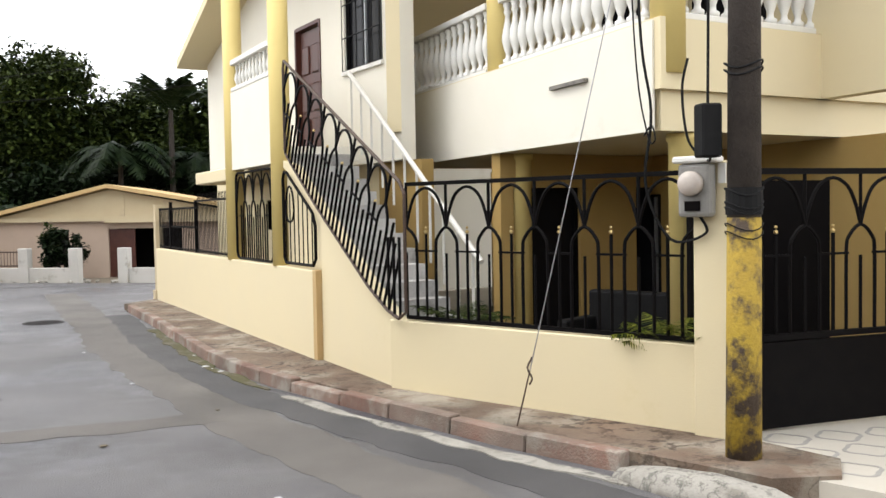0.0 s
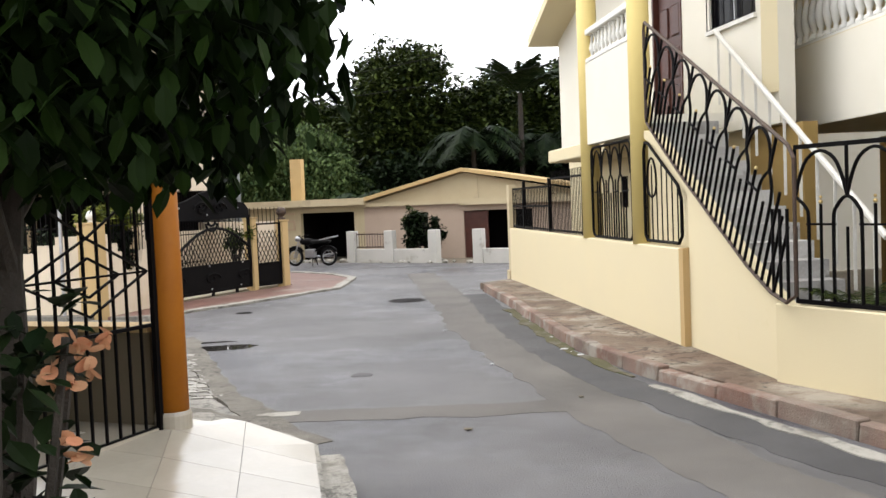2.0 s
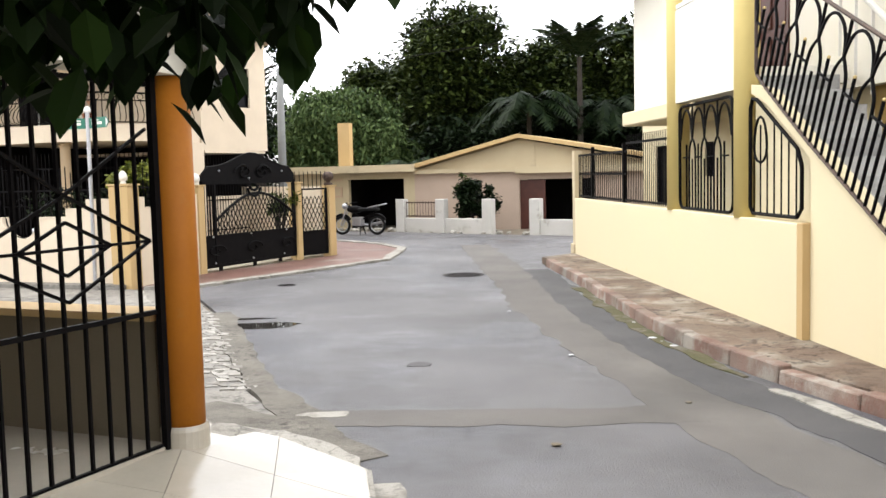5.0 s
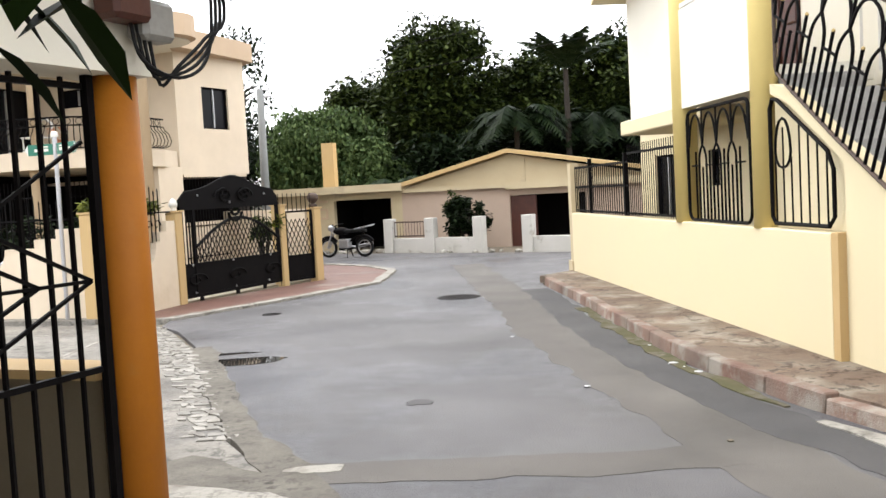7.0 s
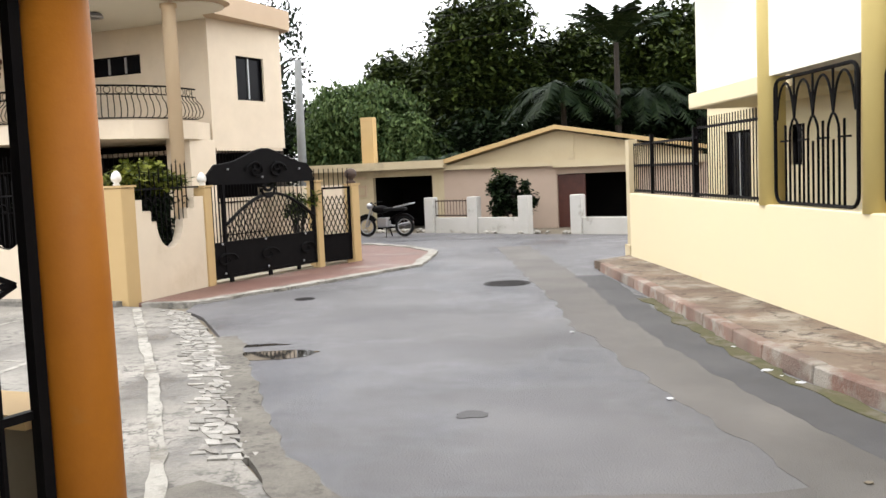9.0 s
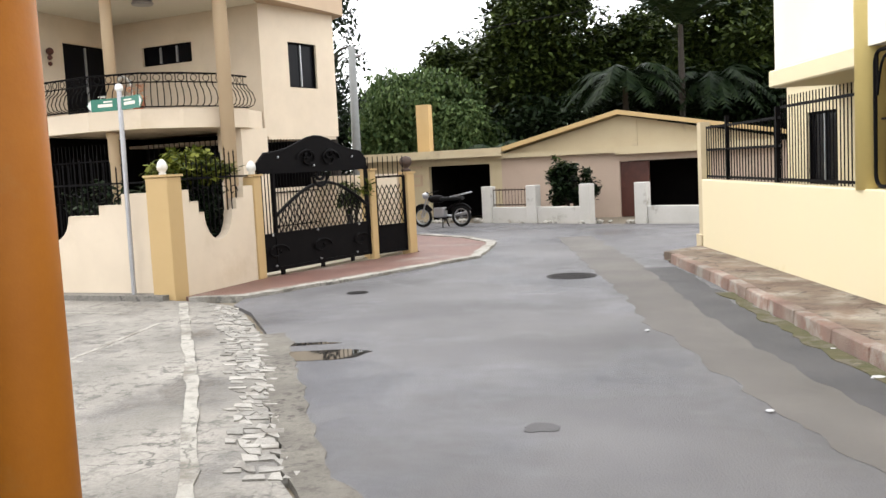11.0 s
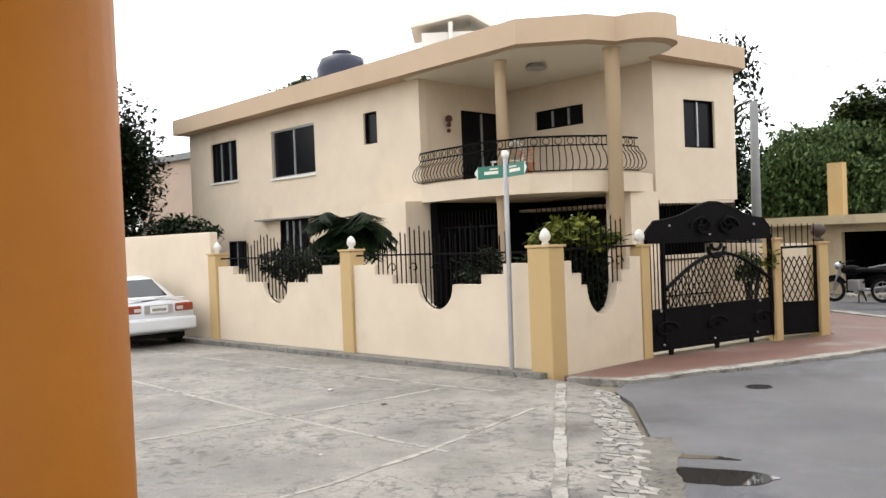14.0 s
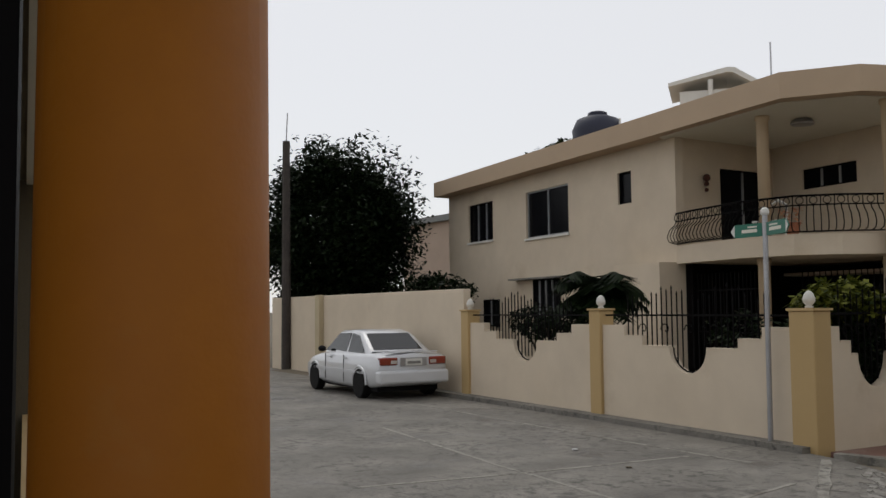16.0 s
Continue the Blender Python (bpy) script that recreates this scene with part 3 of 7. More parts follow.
strip([(-2.75, 8.55), (-3.35, 9.4), (-4.05, 10.3), (-4.8, 11.5), (-5.65, 12.95), (-6.6, 14.55)], 0.3, -0.05, 0.0065, "dirt_strip", DIRT, "sandy dirt washed along the asphalt edge", "dirt", 0.05, 17)
strip([(-4.4, 9.5), (-3.75, 9.05), (-3.1, 8.7), (-2.6, 8.25)], 0.7, -0.05, 0.0075, "dirt_strip", DIRT, "sandy dirt gathered below the broken cement", "dirt", 0.07, 18)
# pavement on the right, with its row of kerb stones
WALK_IN = [(-2.3, 22.4), (-0.5, 16.4), (0.75, 12.7), (1.45, 10.3), (3.7, 7.55), (3.95, 7.3), (4.3, 6.6)]
kerb_in = []
for i, p in enumerate(KERB_LINE[2:]):
    a, b = Vector(KERB_LINE[max(i + 1, 2)]), Vector(KERB_LINE[min(i + 3, len(KERB_LINE) - 1)])
    t = (b - a).normalized()
    kerb_in.append((p[0] + t.y * 0.15, p[1] - t.x * 0.15))
bm = bmesh.new()
prism(bm, [(4.05, 6.2)] + [(3.55, 6.25)] + kerb_in + [(-3.0, 21.4), (-2.45, 22.3)] + WALK_IN[1:], -0.2, 0.135)
walkway = tagged(part("pavement", bm, REDWALK), "narrow pavement with faded red paint below the yellow wall", "pavement", kind="structure")


def kerb_stones():
    rng = np.random.default_rng(21)
    pts = [Vector((*p, 0)) for p in KERB_LINE[2:]]
    dist = [0.0]
    for a, b in zip(pts, pts[1:]):
        dist.append(dist[-1] + (b - a).length)

    def along(s):
        for i in range(len(pts) - 1):
            if s <= dist[i + 1]:
                return pts[i].lerp(pts[i + 1], (s - dist[i]) / (dist[i + 1] - dist[i]))
        return pts[-1]
    kerb = thing("kerb", "row of worn kerb stones with faded red paint", "kerb", kind="structure")
    s = 0.0
    while s < dist[-1] - 0.2:
        ln = min(rng.uniform(0.75, 1.0), dist[-1] - s)
        a, b = along(s + 0.008), along(s + ln - 0.008)
        t = (b - a).normalized()
        side = Vector((t.y, -t.x, 0))
        h = 0.15 + rng.uniform(-0.012, 0.008)
        if abs(s - 4.05) < 0.45:
            h = 0.115
        bm = bmesh.new()
        hexa(bm, [p + UP * z for z, pts4 in ((-0.1, (a, b, b + side * 0.16, a + side * 0.16)), (h, (a + side * 0.02, b + side * 0.02, b + side * 0.16, a + side * 0.16))) for p in pts4])
        bevelled(bm, 0.012)
        part("kerb_stone", bm, KERB, kerb)
        s += ln
    return kerb


kerb_stones()
# rounded cement ramp end near the pole
bm = bmesh.new()
bmesh.ops.create_icosphere(bm, subdivisions=3, radius=1)
for v in bm.verts:
    v.co = Vector((3.15, 6.45, 0.0)) + Matrix.Rotation(radians(-52), 3, "Z") @ Vector((v.co.x * 0.75, v.co.y * 0.24, v.co.z * 0.14 + noise.noise(v.co * 3) * 0.02))
tagged(smooth(part("cement_ramp", bm, PALECONC)), "rounded lump of pale cement at the kerb end", "cement ramp", kind="structure")

# tiled driveway on the right and its drawn motifs
bm = bmesh.new()
prism(bm, [(3.72, 6.45), (4.25, 5.7), (9, 5.0), (9, 10), (4.1, 7.6), (3.95, 7.3)], -0.2, 0.105)
drive = tagged(part("driveway", bm, PATTERN_TILE), "cream patterned tile driveway before the iron gate", "driveway", kind="structure")
mot = 0
for i in range(7):
    for j in range(4):
        cx, cy = 4.25 + i * 0.46 + (j % 2) * 0.05, 5.95 + j * 0.46
        if cy > 5.9 + (cx - 4.2) * 0.55 + 1.4 or (cx - 3.72) * 1.3 + (cy - 6.45) < 0.2:
            continue
        bm = bmesh.new()
        ring = [(cx + 0.17 * math.cos(a) * (1 + 0.12 * math.cos(4 * a)), cy + 0.17 * math.sin(a) * (1 + 0.12 * math.cos(4 * a)), 0.108) for a in np.linspace(0, math.tau, 24, endpoint=False)]
        tube(bm, ring, 0.02, 4, closed=True)
        for v in bm.verts:
            v.co.z = 0.106 + (v.co.z - 0.106) * 0.1
        part("tile_motif", bm, MOTIF, drive)
        mot += 1

# red forecourt before the cream house's gate, with a pale rounded lip
FORE = [(-9.45, 17.2), (-8.55, 17.25), (-7.85, 18.9), (-6.6, 22.2), (-7.05, 25.05), (-8.1, 26.5), (-9.7, 27.7), (-12, 28.6), (-12.2, 27.2), (-8.0, 23.4), (-9.3, 19.4)]
bm = bmesh.new()
prism(bm, FORE, -0.2, 0.03)
fore = tagged(part("forecourt", bm, REDPAVE), "red painted forecourt before the iron gates", "forecourt", kind="structure")
strip([(-9.3, 17.1), (-8.5, 17.25), (-7.8, 18.9), (-6.5, 22.2), (-6.95, 25.1), (-8.0, 26.6), (-9.6, 27.85)], 0.22, -0.1, 0.045, "forecourt_lip", PALECONC, "worn pale cement lip of the forecourt", "kerb", 0.05, 16)
# low kerb along the side street
FENCE_W = Line((-9.85, 17.25), (-18.4, 17.95), flip=True)
bm = bmesh.new()
lbox(bm, FENCE_W, -0.2, 17, -0.28, 0.0, -0.1, 0.075)
tagged(part("side_kerb", bm, CONCRETE), "low stained concrete kerb under the fence", "kerb", kind="structure")


def strip_stones():
    """Rough pale stones of the old gutter where the two streets meet."""
    rng = np.random.default_rng(31)
    band = thing("stone_gutter", "band of rough pale stones between asphalt and concrete", "stone gutter", kind="structure")
    inner = [(-9.0, 16.65), (-6.2, 12.25), (-4.75, 10.05)]
    outer = [(-8.3, 16.6), (-6.75, 14.6), (-5.7, 12.95), (-4.86, 11.45), (-4.1, 10.2)]

    def on(poly, q):
        ds = [math.dist(a, b) for a, b in zip(poly, poly[1:])]
        s = q * sum(ds)
        for (a, b), d in zip(zip(poly, poly[1:]), ds):
            if s <= d:
                return Vector(a).lerp(Vector(b), s / d)
            s -= d
        return Vector(poly[-1])
    rows = 62
    for i in range(rows):
        q0, q1 = i / rows, (i + rng.uniform(0.84, 0.96)) / rows
        cuts = [rng.uniform(0.38, 0.6)]
        while cuts[-1] < 0.93:
            cuts.append(min(1.0 + rng.uniform(-0.06, 0.06), cuts[-1] + rng.uniform(0.1, 0.26)))
        for c0, c1 in zip(cuts, cuts[1:]):
            if rng.random() < 0.05 or c1 - c0 < 0.08:
                continue
            corners = []
            for q, c in ((q0, c0), (q0, c1 - 0.03), (q1, c1 - 0.03), (q1, c0)):
                p = on(inner, q).lerp(on(outer, q), c)
                corners.append(Vector((p.x + rng.uniform(-0.03, 0.03), p.y + rng.uniform(-0.03, 0.03), 0)))
            z = rng.uniform(0.004, 0.009)
            mid = sum(corners, Vector()) / 4
            bm = bmesh.new()
            hexa(bm, [p - UP * 0.05 for p in corners] + [mid + (p - mid) * 0.95 + UP * (z + rng.uniform(-0.004, 0.004)) for p in corners])
            part("stone", bm, STONE, band)


strip_stones()

# manhole covers, puddle, litter


def cover(x, y, r, label):
    bm = bmesh.new()
    lathe(bm, [(r, -0.05), (r, 0.006), (r * 0.93, 0.0075), (r * 0.92, 0.003), (r * 0.86, 0.003), (r * 0.85, 0.0075), (0.02, 0.0075)], (x, y, 0), 28)
    c = tagged(part("manhole_cover", bm, CASTIRON), label, "manhole cover", "manhole covers")
    for k in range(-3, 4):
        w = math.sqrt(max(0.0, (r * 0.8) ** 2 - (k * r * 0.22) ** 2))
        bm = bmesh.new()
        box(bm, x - w, x + w, y + k * r * 0.22 - r * 0.04, y + k * r * 0.22 + r * 0.04, 0.0, 0.011)
        part("rib", bm, CASTIRON, c)


cover(-4.18, 19.35, 0.38, "round cast iron cover sunk in the asphalt")
cover(-6.95, 17.7, 0.16, "small round iron valve cover in the asphalt")


def blob(name, cx, cy, rx, ry, rot, z, mat, label, cat, seed, depth=0.03):
    bm = bmesh.new()
    pts = []
    for k in range(48):
        a = math.tau * k / 48
        w = 1 + 0.35 * noise.noise(Vector((math.cos(a) * 1.4 + seed, math.sin(a) * 1.4, seed * 0.7)))+ 0.15 * noise.noise(Vector((math.cos(a) * 4 + seed, math.sin(a) * 4, seed)))
        x, y = rx * w * math.cos(a), ry * w * math.sin(a)
        pts.append((cx + x * math.cos(rot) - y * math.sin(rot), cy + x * math.sin(rot) + y * math.cos(rot)))
    prism(bm, pts, z - depth, z)
    return tagged(part(name, bm, mat), label, cat, kind="structure")


blob("puddle", -5.58, 13.52, 0.46, 0.24, 0.35, 0.0055, PUDDLE, "shallow rain puddle on the asphalt", "puddle", 2)
blob("pothole", -2.93, 11.42, 0.13, 0.1, 0.3, 0.005, DARKPATCH, "small damp pothole in the asphalt", "pothole", 12)
blob("puddle", -5.98, 14.02, 0.34, 0.07, 0.3, 0.0052, PUDDLE, "thin rain puddle on the asphalt", "puddle", 5)
blob("cement_splash", -3.15, 9.45, 0.2, 0.09, 0.3, 0.008, PALECONC, "pale cement splash on the asphalt edge", "cement patch", 8)
blob("cement_splash", -0.75, 14.4, 0.22, 0.07, 1.2, 0.0075, PALECONC, "pale cement smear on the asphalt", "cement patch", 11)


def litter():
    rng = np.random.default_rng(41)
    spots = [(-0.72, 13.05), (-0.82, 13.5), (-0.5, 12.6), (-0.95, 14.1), (-1.3, 8.9), (0.2, 7.0), (-2.2, 7.3), (-2.9, 21.2), (-1.5, 12.0), (-2.6, 14.9), (-0.4, 10.2), (-6.0, 9.9), (-11.6, 14.9), (-10.2, 14.5), (-8.8, 12.3), (-0.62, 12.85)]
    for k, (x, y) in enumerate(spots):
        bm = bmesh.new()
        s = rng.uniform(0.015, 0.045)
        bmesh.ops.create_icosphere(bm, subdivisions=1, radius=s)
        for v in bm.verts:
            v.co = Vector((x + v.co.x * rng.uniform(0.8, 1.5), y + v.co.y, max(0.002, 0.012 + v.co.z * 0.35)))
        pale = k % 3 != 1
        tagged(part("litter", bm, BAGWHITE if pale else SOIL), "crumpled pale scrap lying on the street" if pale else "small brown clod lying on the street", "litter", "litter on the street")


litter()

# ---- yellow house on the right: boundary wall, stairs, porch, balcony ----
WL = Line((-2.39, 22.25), (1.41, 10.26))            # along the street wall, v runs inwards
NF = Line((1.42, 10.25), (3.63, 7.58))              # the front fence towards the driveway
yellow = thing("boundary_wall", "low yellow plastered wall along the pavement", "wall", kind="structure")
S_PIL = 10.2
bm = bmesh.new()
lbox(bm, WL, 0.0, S_PIL + 0.05, -0.02, 0.16, -0.1, 1.28)
bevelled(bm, 0.012)
part("wall_panel", bm, YELLOW, yellow)
# tan strip: the shade at the wall's step, put into colour
bm = bmesh.new()
lbox(bm, WL, S_PIL + 0.05, S_PIL + 0.17, -0.02, 0.16, -0.1, 1.285)
part("pilaster", bm, TAN, yellow)
sweep = [(S_PIL + 0.17, -0.1)]
sweep += [(12.62, -0.1), (12.62, 0.86)]
sweep += [(12.45, 0.93), (12.3, 1.0), (12.0, 1.15), (11.6, 1.36), (11.18, 1.61), (10.8, 1.83), (S_PIL + 0.17, 2.07)]
bm = bmesh.new()
profile(bm, WL, sweep, 0.06, 0.2)
part("wall_panel", bm, YELLOW, yellow)
bm = bmesh.new()
lbox(bm, NF, -0.02, 3.47, 0.0, 0.16, -0.1, 0.87)
bevelled(bm, 0.012)
part("wall_panel", bm, YELLOW, yellow)
bm = bmesh.new()
lbox(bm, NF, 3.47, 3.82, -0.06, 0.3, -0.1, 2.38)
bevelled(bm, 0.012)
part("gate_pillar", bm, YELLOW, yellow)
bm = bmesh.new()
lbox(bm, WL, -0.36, -0.02, -0.04, 0.2, -0.1, 0.32)
lbox(bm, WL, -0.30, -0.06, 0.0, 0.16, 0.32, 2.26)
part("end_post", bm, SANDWALL, yellow, "weathered beige end post")


def pickets(ln, u0, u1, z0, z1, gap, w, name, label, rails=(0.06, 0.9), v=0.07, spear=0.0, mat=None):
    """A plain picket panel: rails and upright bars, each a part."""
    f = thing(name, label, "railing")
    for q in rails:
        bm = bmesh.new()
        z = z0 + (z1 - z0) * q
        lbox(bm, ln, u0, u1, v - 0.012, v + 0.012, z - 0.018, z + 0.018)
        part("rail", bm, mat or IRON, f)
    n = max(2, round((u1 - u0) / gap))
    for k in range(n + 1):
        u = u0 + (u1 - u0) * k / n
        bm = bmesh.new()
        bar(bm, ln.at(u, v, z0), ln.at(u, v, z1), w)
        part("picket", bm, mat or IRON, f)
    return f


pickets(WL, 0.05, 3.7, 1.29, 2.18, 0.14, 0.018, "iron_railing", "black iron picket railing on the yellow wall", (0.05, 0.55, 0.97))
for u in (1.25, 3.55):
    bm = bmesh.new()
    lbox(bm, WL, u - 0.03, u + 0.03, 0.04, 0.1, 1.29, 2.3)
    tagged(part("railing_post", bm, IRON), "black square iron post on the yellow wall", "post", "railing posts")
pickets(WL, 3.7, 6.08, 1.29, 2.42, 0.1, 0.014, "iron_railing", "tall black iron picket railing with thin bars", (0.04, 0.88))


def arches(f, ln, u0, u1, z0, z1, n, v=0.05, r=0.013, finials=False):
    """Wrought pattern: tall bars, two tiers of pointed loops, cross links."""
    w = (u1 - u0) / n
    mid = z0 + (z1 - z0) * 0.68
    low = z0 + (z1 - z0) * 0.5
    for k in range(n + 1):
        u = u0 + w * k
        bm = bmesh.new()
        tube(bm, [ln.at(u, v, z1), ln.at(u, v, mid)], r, 6)
        part("bar", bm, IRON, f)
        if k < n:
            # upper arch springing from the tier below
            bm = bmesh.new()
            tube(bm, spline([ln.at(u, v, mid), ln.at(u + w * 0.09, v, mid + (z1 - mid) * 0.4), ln.at(u + w * 0.24, v, mid + (z1 - mid) * 0.76), ln.at(u + w * 0.5, v, z1 - 0.035),
                             ln.at(u + w * 0.76, v, mid + (z1 - mid) * 0.76), ln.at(u + w * 0.91, v, mid + (z1 - mid) * 0.4), ln.at(u + w, v, mid)], 3), r, 6)
            part("upper_arch", bm, IRON, f)
            bm = bmesh.new()
            c = u + w * 0.5
            bar(bm, ln.at(c - w * 0.28, v, low), ln.at(c + w * 0.28, v, low), 0.02)
            part("cross_link", bm, IRON, f)
            bm = bmesh.new()
            bar(bm, ln.at(c, v, z0), ln.at(c, v, low + (z1 - z0) * 0.13), 0.024)
            part("bar", bm, IRON, f)
            if finials:
                bm = bmesh.new()
                bmesh.ops.create_icosphere(bm, subdivisions=1, radius=0.022, matrix=Matrix.Translation(ln.at(c, v, low + (z1 - z0) * 0.145)))
                bmesh.ops.create_icosphere(bm, subdivisions=1, radius=0.016, matrix=Matrix.Translation(ln.at(c, v, low + (z1 - z0) * 0.175)))
                part("finial", bm, BRASS, f, "small brass ball finial")
        if 0 < k < n or finials:
            # lower arch hung under the joint
            lw = w * 0.26
            bm = bmesh.new()
            bar(bm, ln.at(u, v, z0), ln.at(u, v, low - 0.02), 0.022)
            part("bar", bm, IRON, f)
            bm = bmesh.new()
            pts = []
            if u - lw >= u0 - 0.01:
                pts += [ln.at(u - lw, v, z0), ln.at(u - lw, v, low), ln.at(u - lw * 0.8, v, low + (mid - low) * 0.6)]
            pts.append(ln.at(u, v, mid))
            if u + lw <= u1 + 0.01:
                pts += [ln.at(u + lw * 0.8, v, low + (mid - low) * 0.6), ln.at(u + lw, v, low), ln.at(u + lw, v, z0)]
            tube(bm, spline(pts, 3), r, 6)
            part("lower_arch", bm, IRON, f)


def round_frame(ln, u0, u1, z0, z1, rad, v=0.05):
    pts = []
    for (cu, cz, a) in ((u1 - rad, z1 - rad, 0), (u0 + rad, z1 - rad, 90), (u0 + rad, z0 + rad, 180), (u1 - rad, z0 + rad, 270)):
        pts += arc_points(ln, cu, cz, rad, rad, a, a + 90, 4, v)
    bm = bmesh.new()
    return tube(bm, pts, 0.02, 6, closed=True)


g1 = thing("window_grille", "black wrought iron grille with rounded frame and loops", "grille")
part("frame", round_frame(WL, 6.5, 8.42, 1.31, 2.68, 0.13), IRON, g1)
arches(g1, WL, 6.55, 8.37, 1.32, 2.66, 4)

g2 = thing("window_grille", "black wrought iron grille cut by the stair's slope", "grille")
bm = bmesh.new()
tube(bm, [WL.at(u, 0.05, z) for u, z in ((8.93, 1.4), (8.93, 2.5), (8.99, 2.6), (9.1, 2.58), (10.1, 2.02), (10.2, 1.85), (10.2, 1.42), (10.1, 1.33), (9.0, 1.33))], 0.022, 6, closed=True)
part("frame", bm, IRON, g2)
for k in range(7):
    u = 9.03 + k * 0.175
    bm = bmesh.new()
    bar(bm, WL.at(u, 0.05, 1.34), WL.at(u, 0.05, 2.58 - max(0, u - 9.1) * 0.55 if k > 2 else (2.0 if k != 1 else 2.3)), 0.016)
    part("bar", bm, IRON, g2)
bm = bmesh.new()
tube(bm, arc_points(WL, 9.2, 2.05, 0.17, 0.34, 0, 180, 8, 0.05), 0.014, 6)
part("loop", bm, IRON, g2)
bm = bmesh.new()
tube(bm, arc_points(WL, 9.2, 2.05, 0.17, 0.16, 180, 360, 6, 0.05), 0.014, 6)
part("loop", bm, IRON, g2)

# iron fence before the porch
nf = thing("iron_fence", "black wrought iron fence with pointed loops and brass finials", "fence")
for z in (0.905, 2.30):
    bm = bmesh.new()
    lbox(bm, NF, 0.2, 3.47, 0.03, 0.07, z - 0.02, z + 0.02)
    part("rail", bm, IRON, nf)
arches(nf, NF, 0.2, 3.46, 0.92, 2.29, 6, 0.05, 0.016, True)

# outer stair railing
sr = thing("stair_railing", "black wrought iron stair railing with leaning bars and loops", "railing")
U0, Z0, U1, Z1 = 9.2, 4.1, 12.98, 2.26
LOW = [(9.22, 2.84), (9.45, 2.68), (10.3, 2.15), (11.18, 1.65), (12.0, 1.19), (12.5, 0.97), (12.8, 0.9), (12.98, 0.98)]
SLOPE = math.atan2(Z0 - Z1, U1 - U0)
FLIGHT = math.hypot(U1 - U0, Z0 - Z1)


def low_z(u):
    for (a, za), (b, zb) in zip(LOW, LOW[1:]):
        if a <= u <= b:
            return za + (zb - za) * (u - a) / (b - a)
    return LOW[0][1] if u < LOW[0][0] else LOW[-1][1]


def lean(s_, h):
    """A point of the railing: s_ down along the handrail, h square below it."""
    return (U0 + s_ * math.cos(SLOPE) - h * math.sin(SLOPE), Z0 - s_ * math.sin(SLOPE) - h * math.cos(SLOPE))


def held(s_, h):
    u, z = lean(s_, h)
    return WL.at(min(max(u, U0 + 0.02), U1 - 0.02), 0.0, max(z, low_z(u)))


def leaning_bar(s_, h, w_):
    """A bar square to the handrail from depth h down to the lower rail or the end post."""
    if not U0 + 0.03 < lean(s_, h)[0] < U1 - 0.03:
        return
    e = h
    while lean(s_, e)[1] > low_z(lean(s_, e)[0]) and lean(s_, e)[0] > U0 + 0.03 and e < 2.0:
        e += 0.02
    if e > h + 0.08:
        bm = bmesh.new()
        tube(bm, [WL.at(lean(s_, q)[0], 0.0, lean(s_, q)[1]) for q in (h, e)], w_, 6)
        part("bar", bm, IRON, sr)


bm = bmesh.new()
tube(bm, [WL.at(u, 0.0, z) for u, z in ((U0, 2.9), (U0, Z0 - 0.1), (U0 + 0.04, Z0), (U1 - 0.1, Z1 + 0.06), (U1, Z1 - 0.06), *LOW[::-1])], 0.02, 6, closed=True)
part("frame", bm, RUSTY, sr, "dark frame with worn shine")
BAYS = 8
w = FLIGHT / BAYS
for k in range(-1, BAYS + 1):
    j = (k + 0.35) * w
    if 0.0 <= j <= FLIGHT:
        bm = bmesh.new()
        tube(bm, [held(j, 0.0), held(j, 0.34)], 0.016, 6)
        part("bar", bm, IRON, sr)
        for side in (-1, 1):
            bm = bmesh.new()
            tube(bm, spline([held(j + side * w * a, h) for a, h in ((0, 0.34), (0.12, 0.41), (0.22, 0.5), (0.26, 0.62))], 3), 0.016, 6)
            part("lower_arch", bm, IRON, sr)
    if -0.3 * w <= j <= FLIGHT - 0.75 * w:
        bm = bmesh.new()
        tube(bm, spline([held(j + w * a, h) for a, h in ((0, 0.34), (0.07, 0.2), (0.22, 0.08), (0.48, 0.03), (0.76, 0.08), (0.93, 0.2), (1.0, 0.34))], 3), 0.016, 6)
        part("upper_arch", bm, IRON, sr)
    leaning_bar(j, 0.66, 0.015)
    leaning_bar(j - 0.26 * w, 0.62, 0.016)
    leaning_bar(j + 0.26 * w, 0.62, 0.016)
    leaning_bar(j + 0.5 * w, 0.44, 0.016)
    if 0.0 < j + 0.5 * w < FLIGHT - 0.3:
        bm = bmesh.new()
        tube(bm, [held(j + 0.27 * w, 0.62), held(j + 0.73 * w, 0.62)], 0.014, 6)
        part("cross_link", bm, IRON, sr)
        bm = bmesh.new()
        bmesh.ops.create_icosphere(bm, subdivisions=1, radius=0.02, matrix=Matrix.Translation(held(j + 0.5 * w, 0.43)))
        part("finial", bm, BRASS, sr, "small brass ball finial")
for u in (12.56, 12.7, 12.84):
    bm = bmesh.new()
    tube(bm, [WL.at(u, 0.0, low_z(u)), WL.at(u, 0.0, 1.75)], 0.016, 6)
    part("bar", bm, IRON, sr)

# the stairs with stone-faced sides
stairs = thing("stairs", "steep outside stairs faced with grey stone", "stairs", kind="structure")
STEPS = 13
for k in range(STEPS):
    u1 = 12.45 - k * 0.3
    z1 = 0.42 + (k + 1) * 0.188
    bm = bmesh.new()
    lbox(bm, WL, u1 - 0.32, u1, 0.22, 1.12, z1 - 0.45, z1)
    part("step", bm, GREYSTONE, stairs)
bm = bmesh.new()
lbox(bm, WL, 6.2, 8.72, 0.2, 1.3, 2.78, 2.98)
part("landing", bm, PALE, stairs)
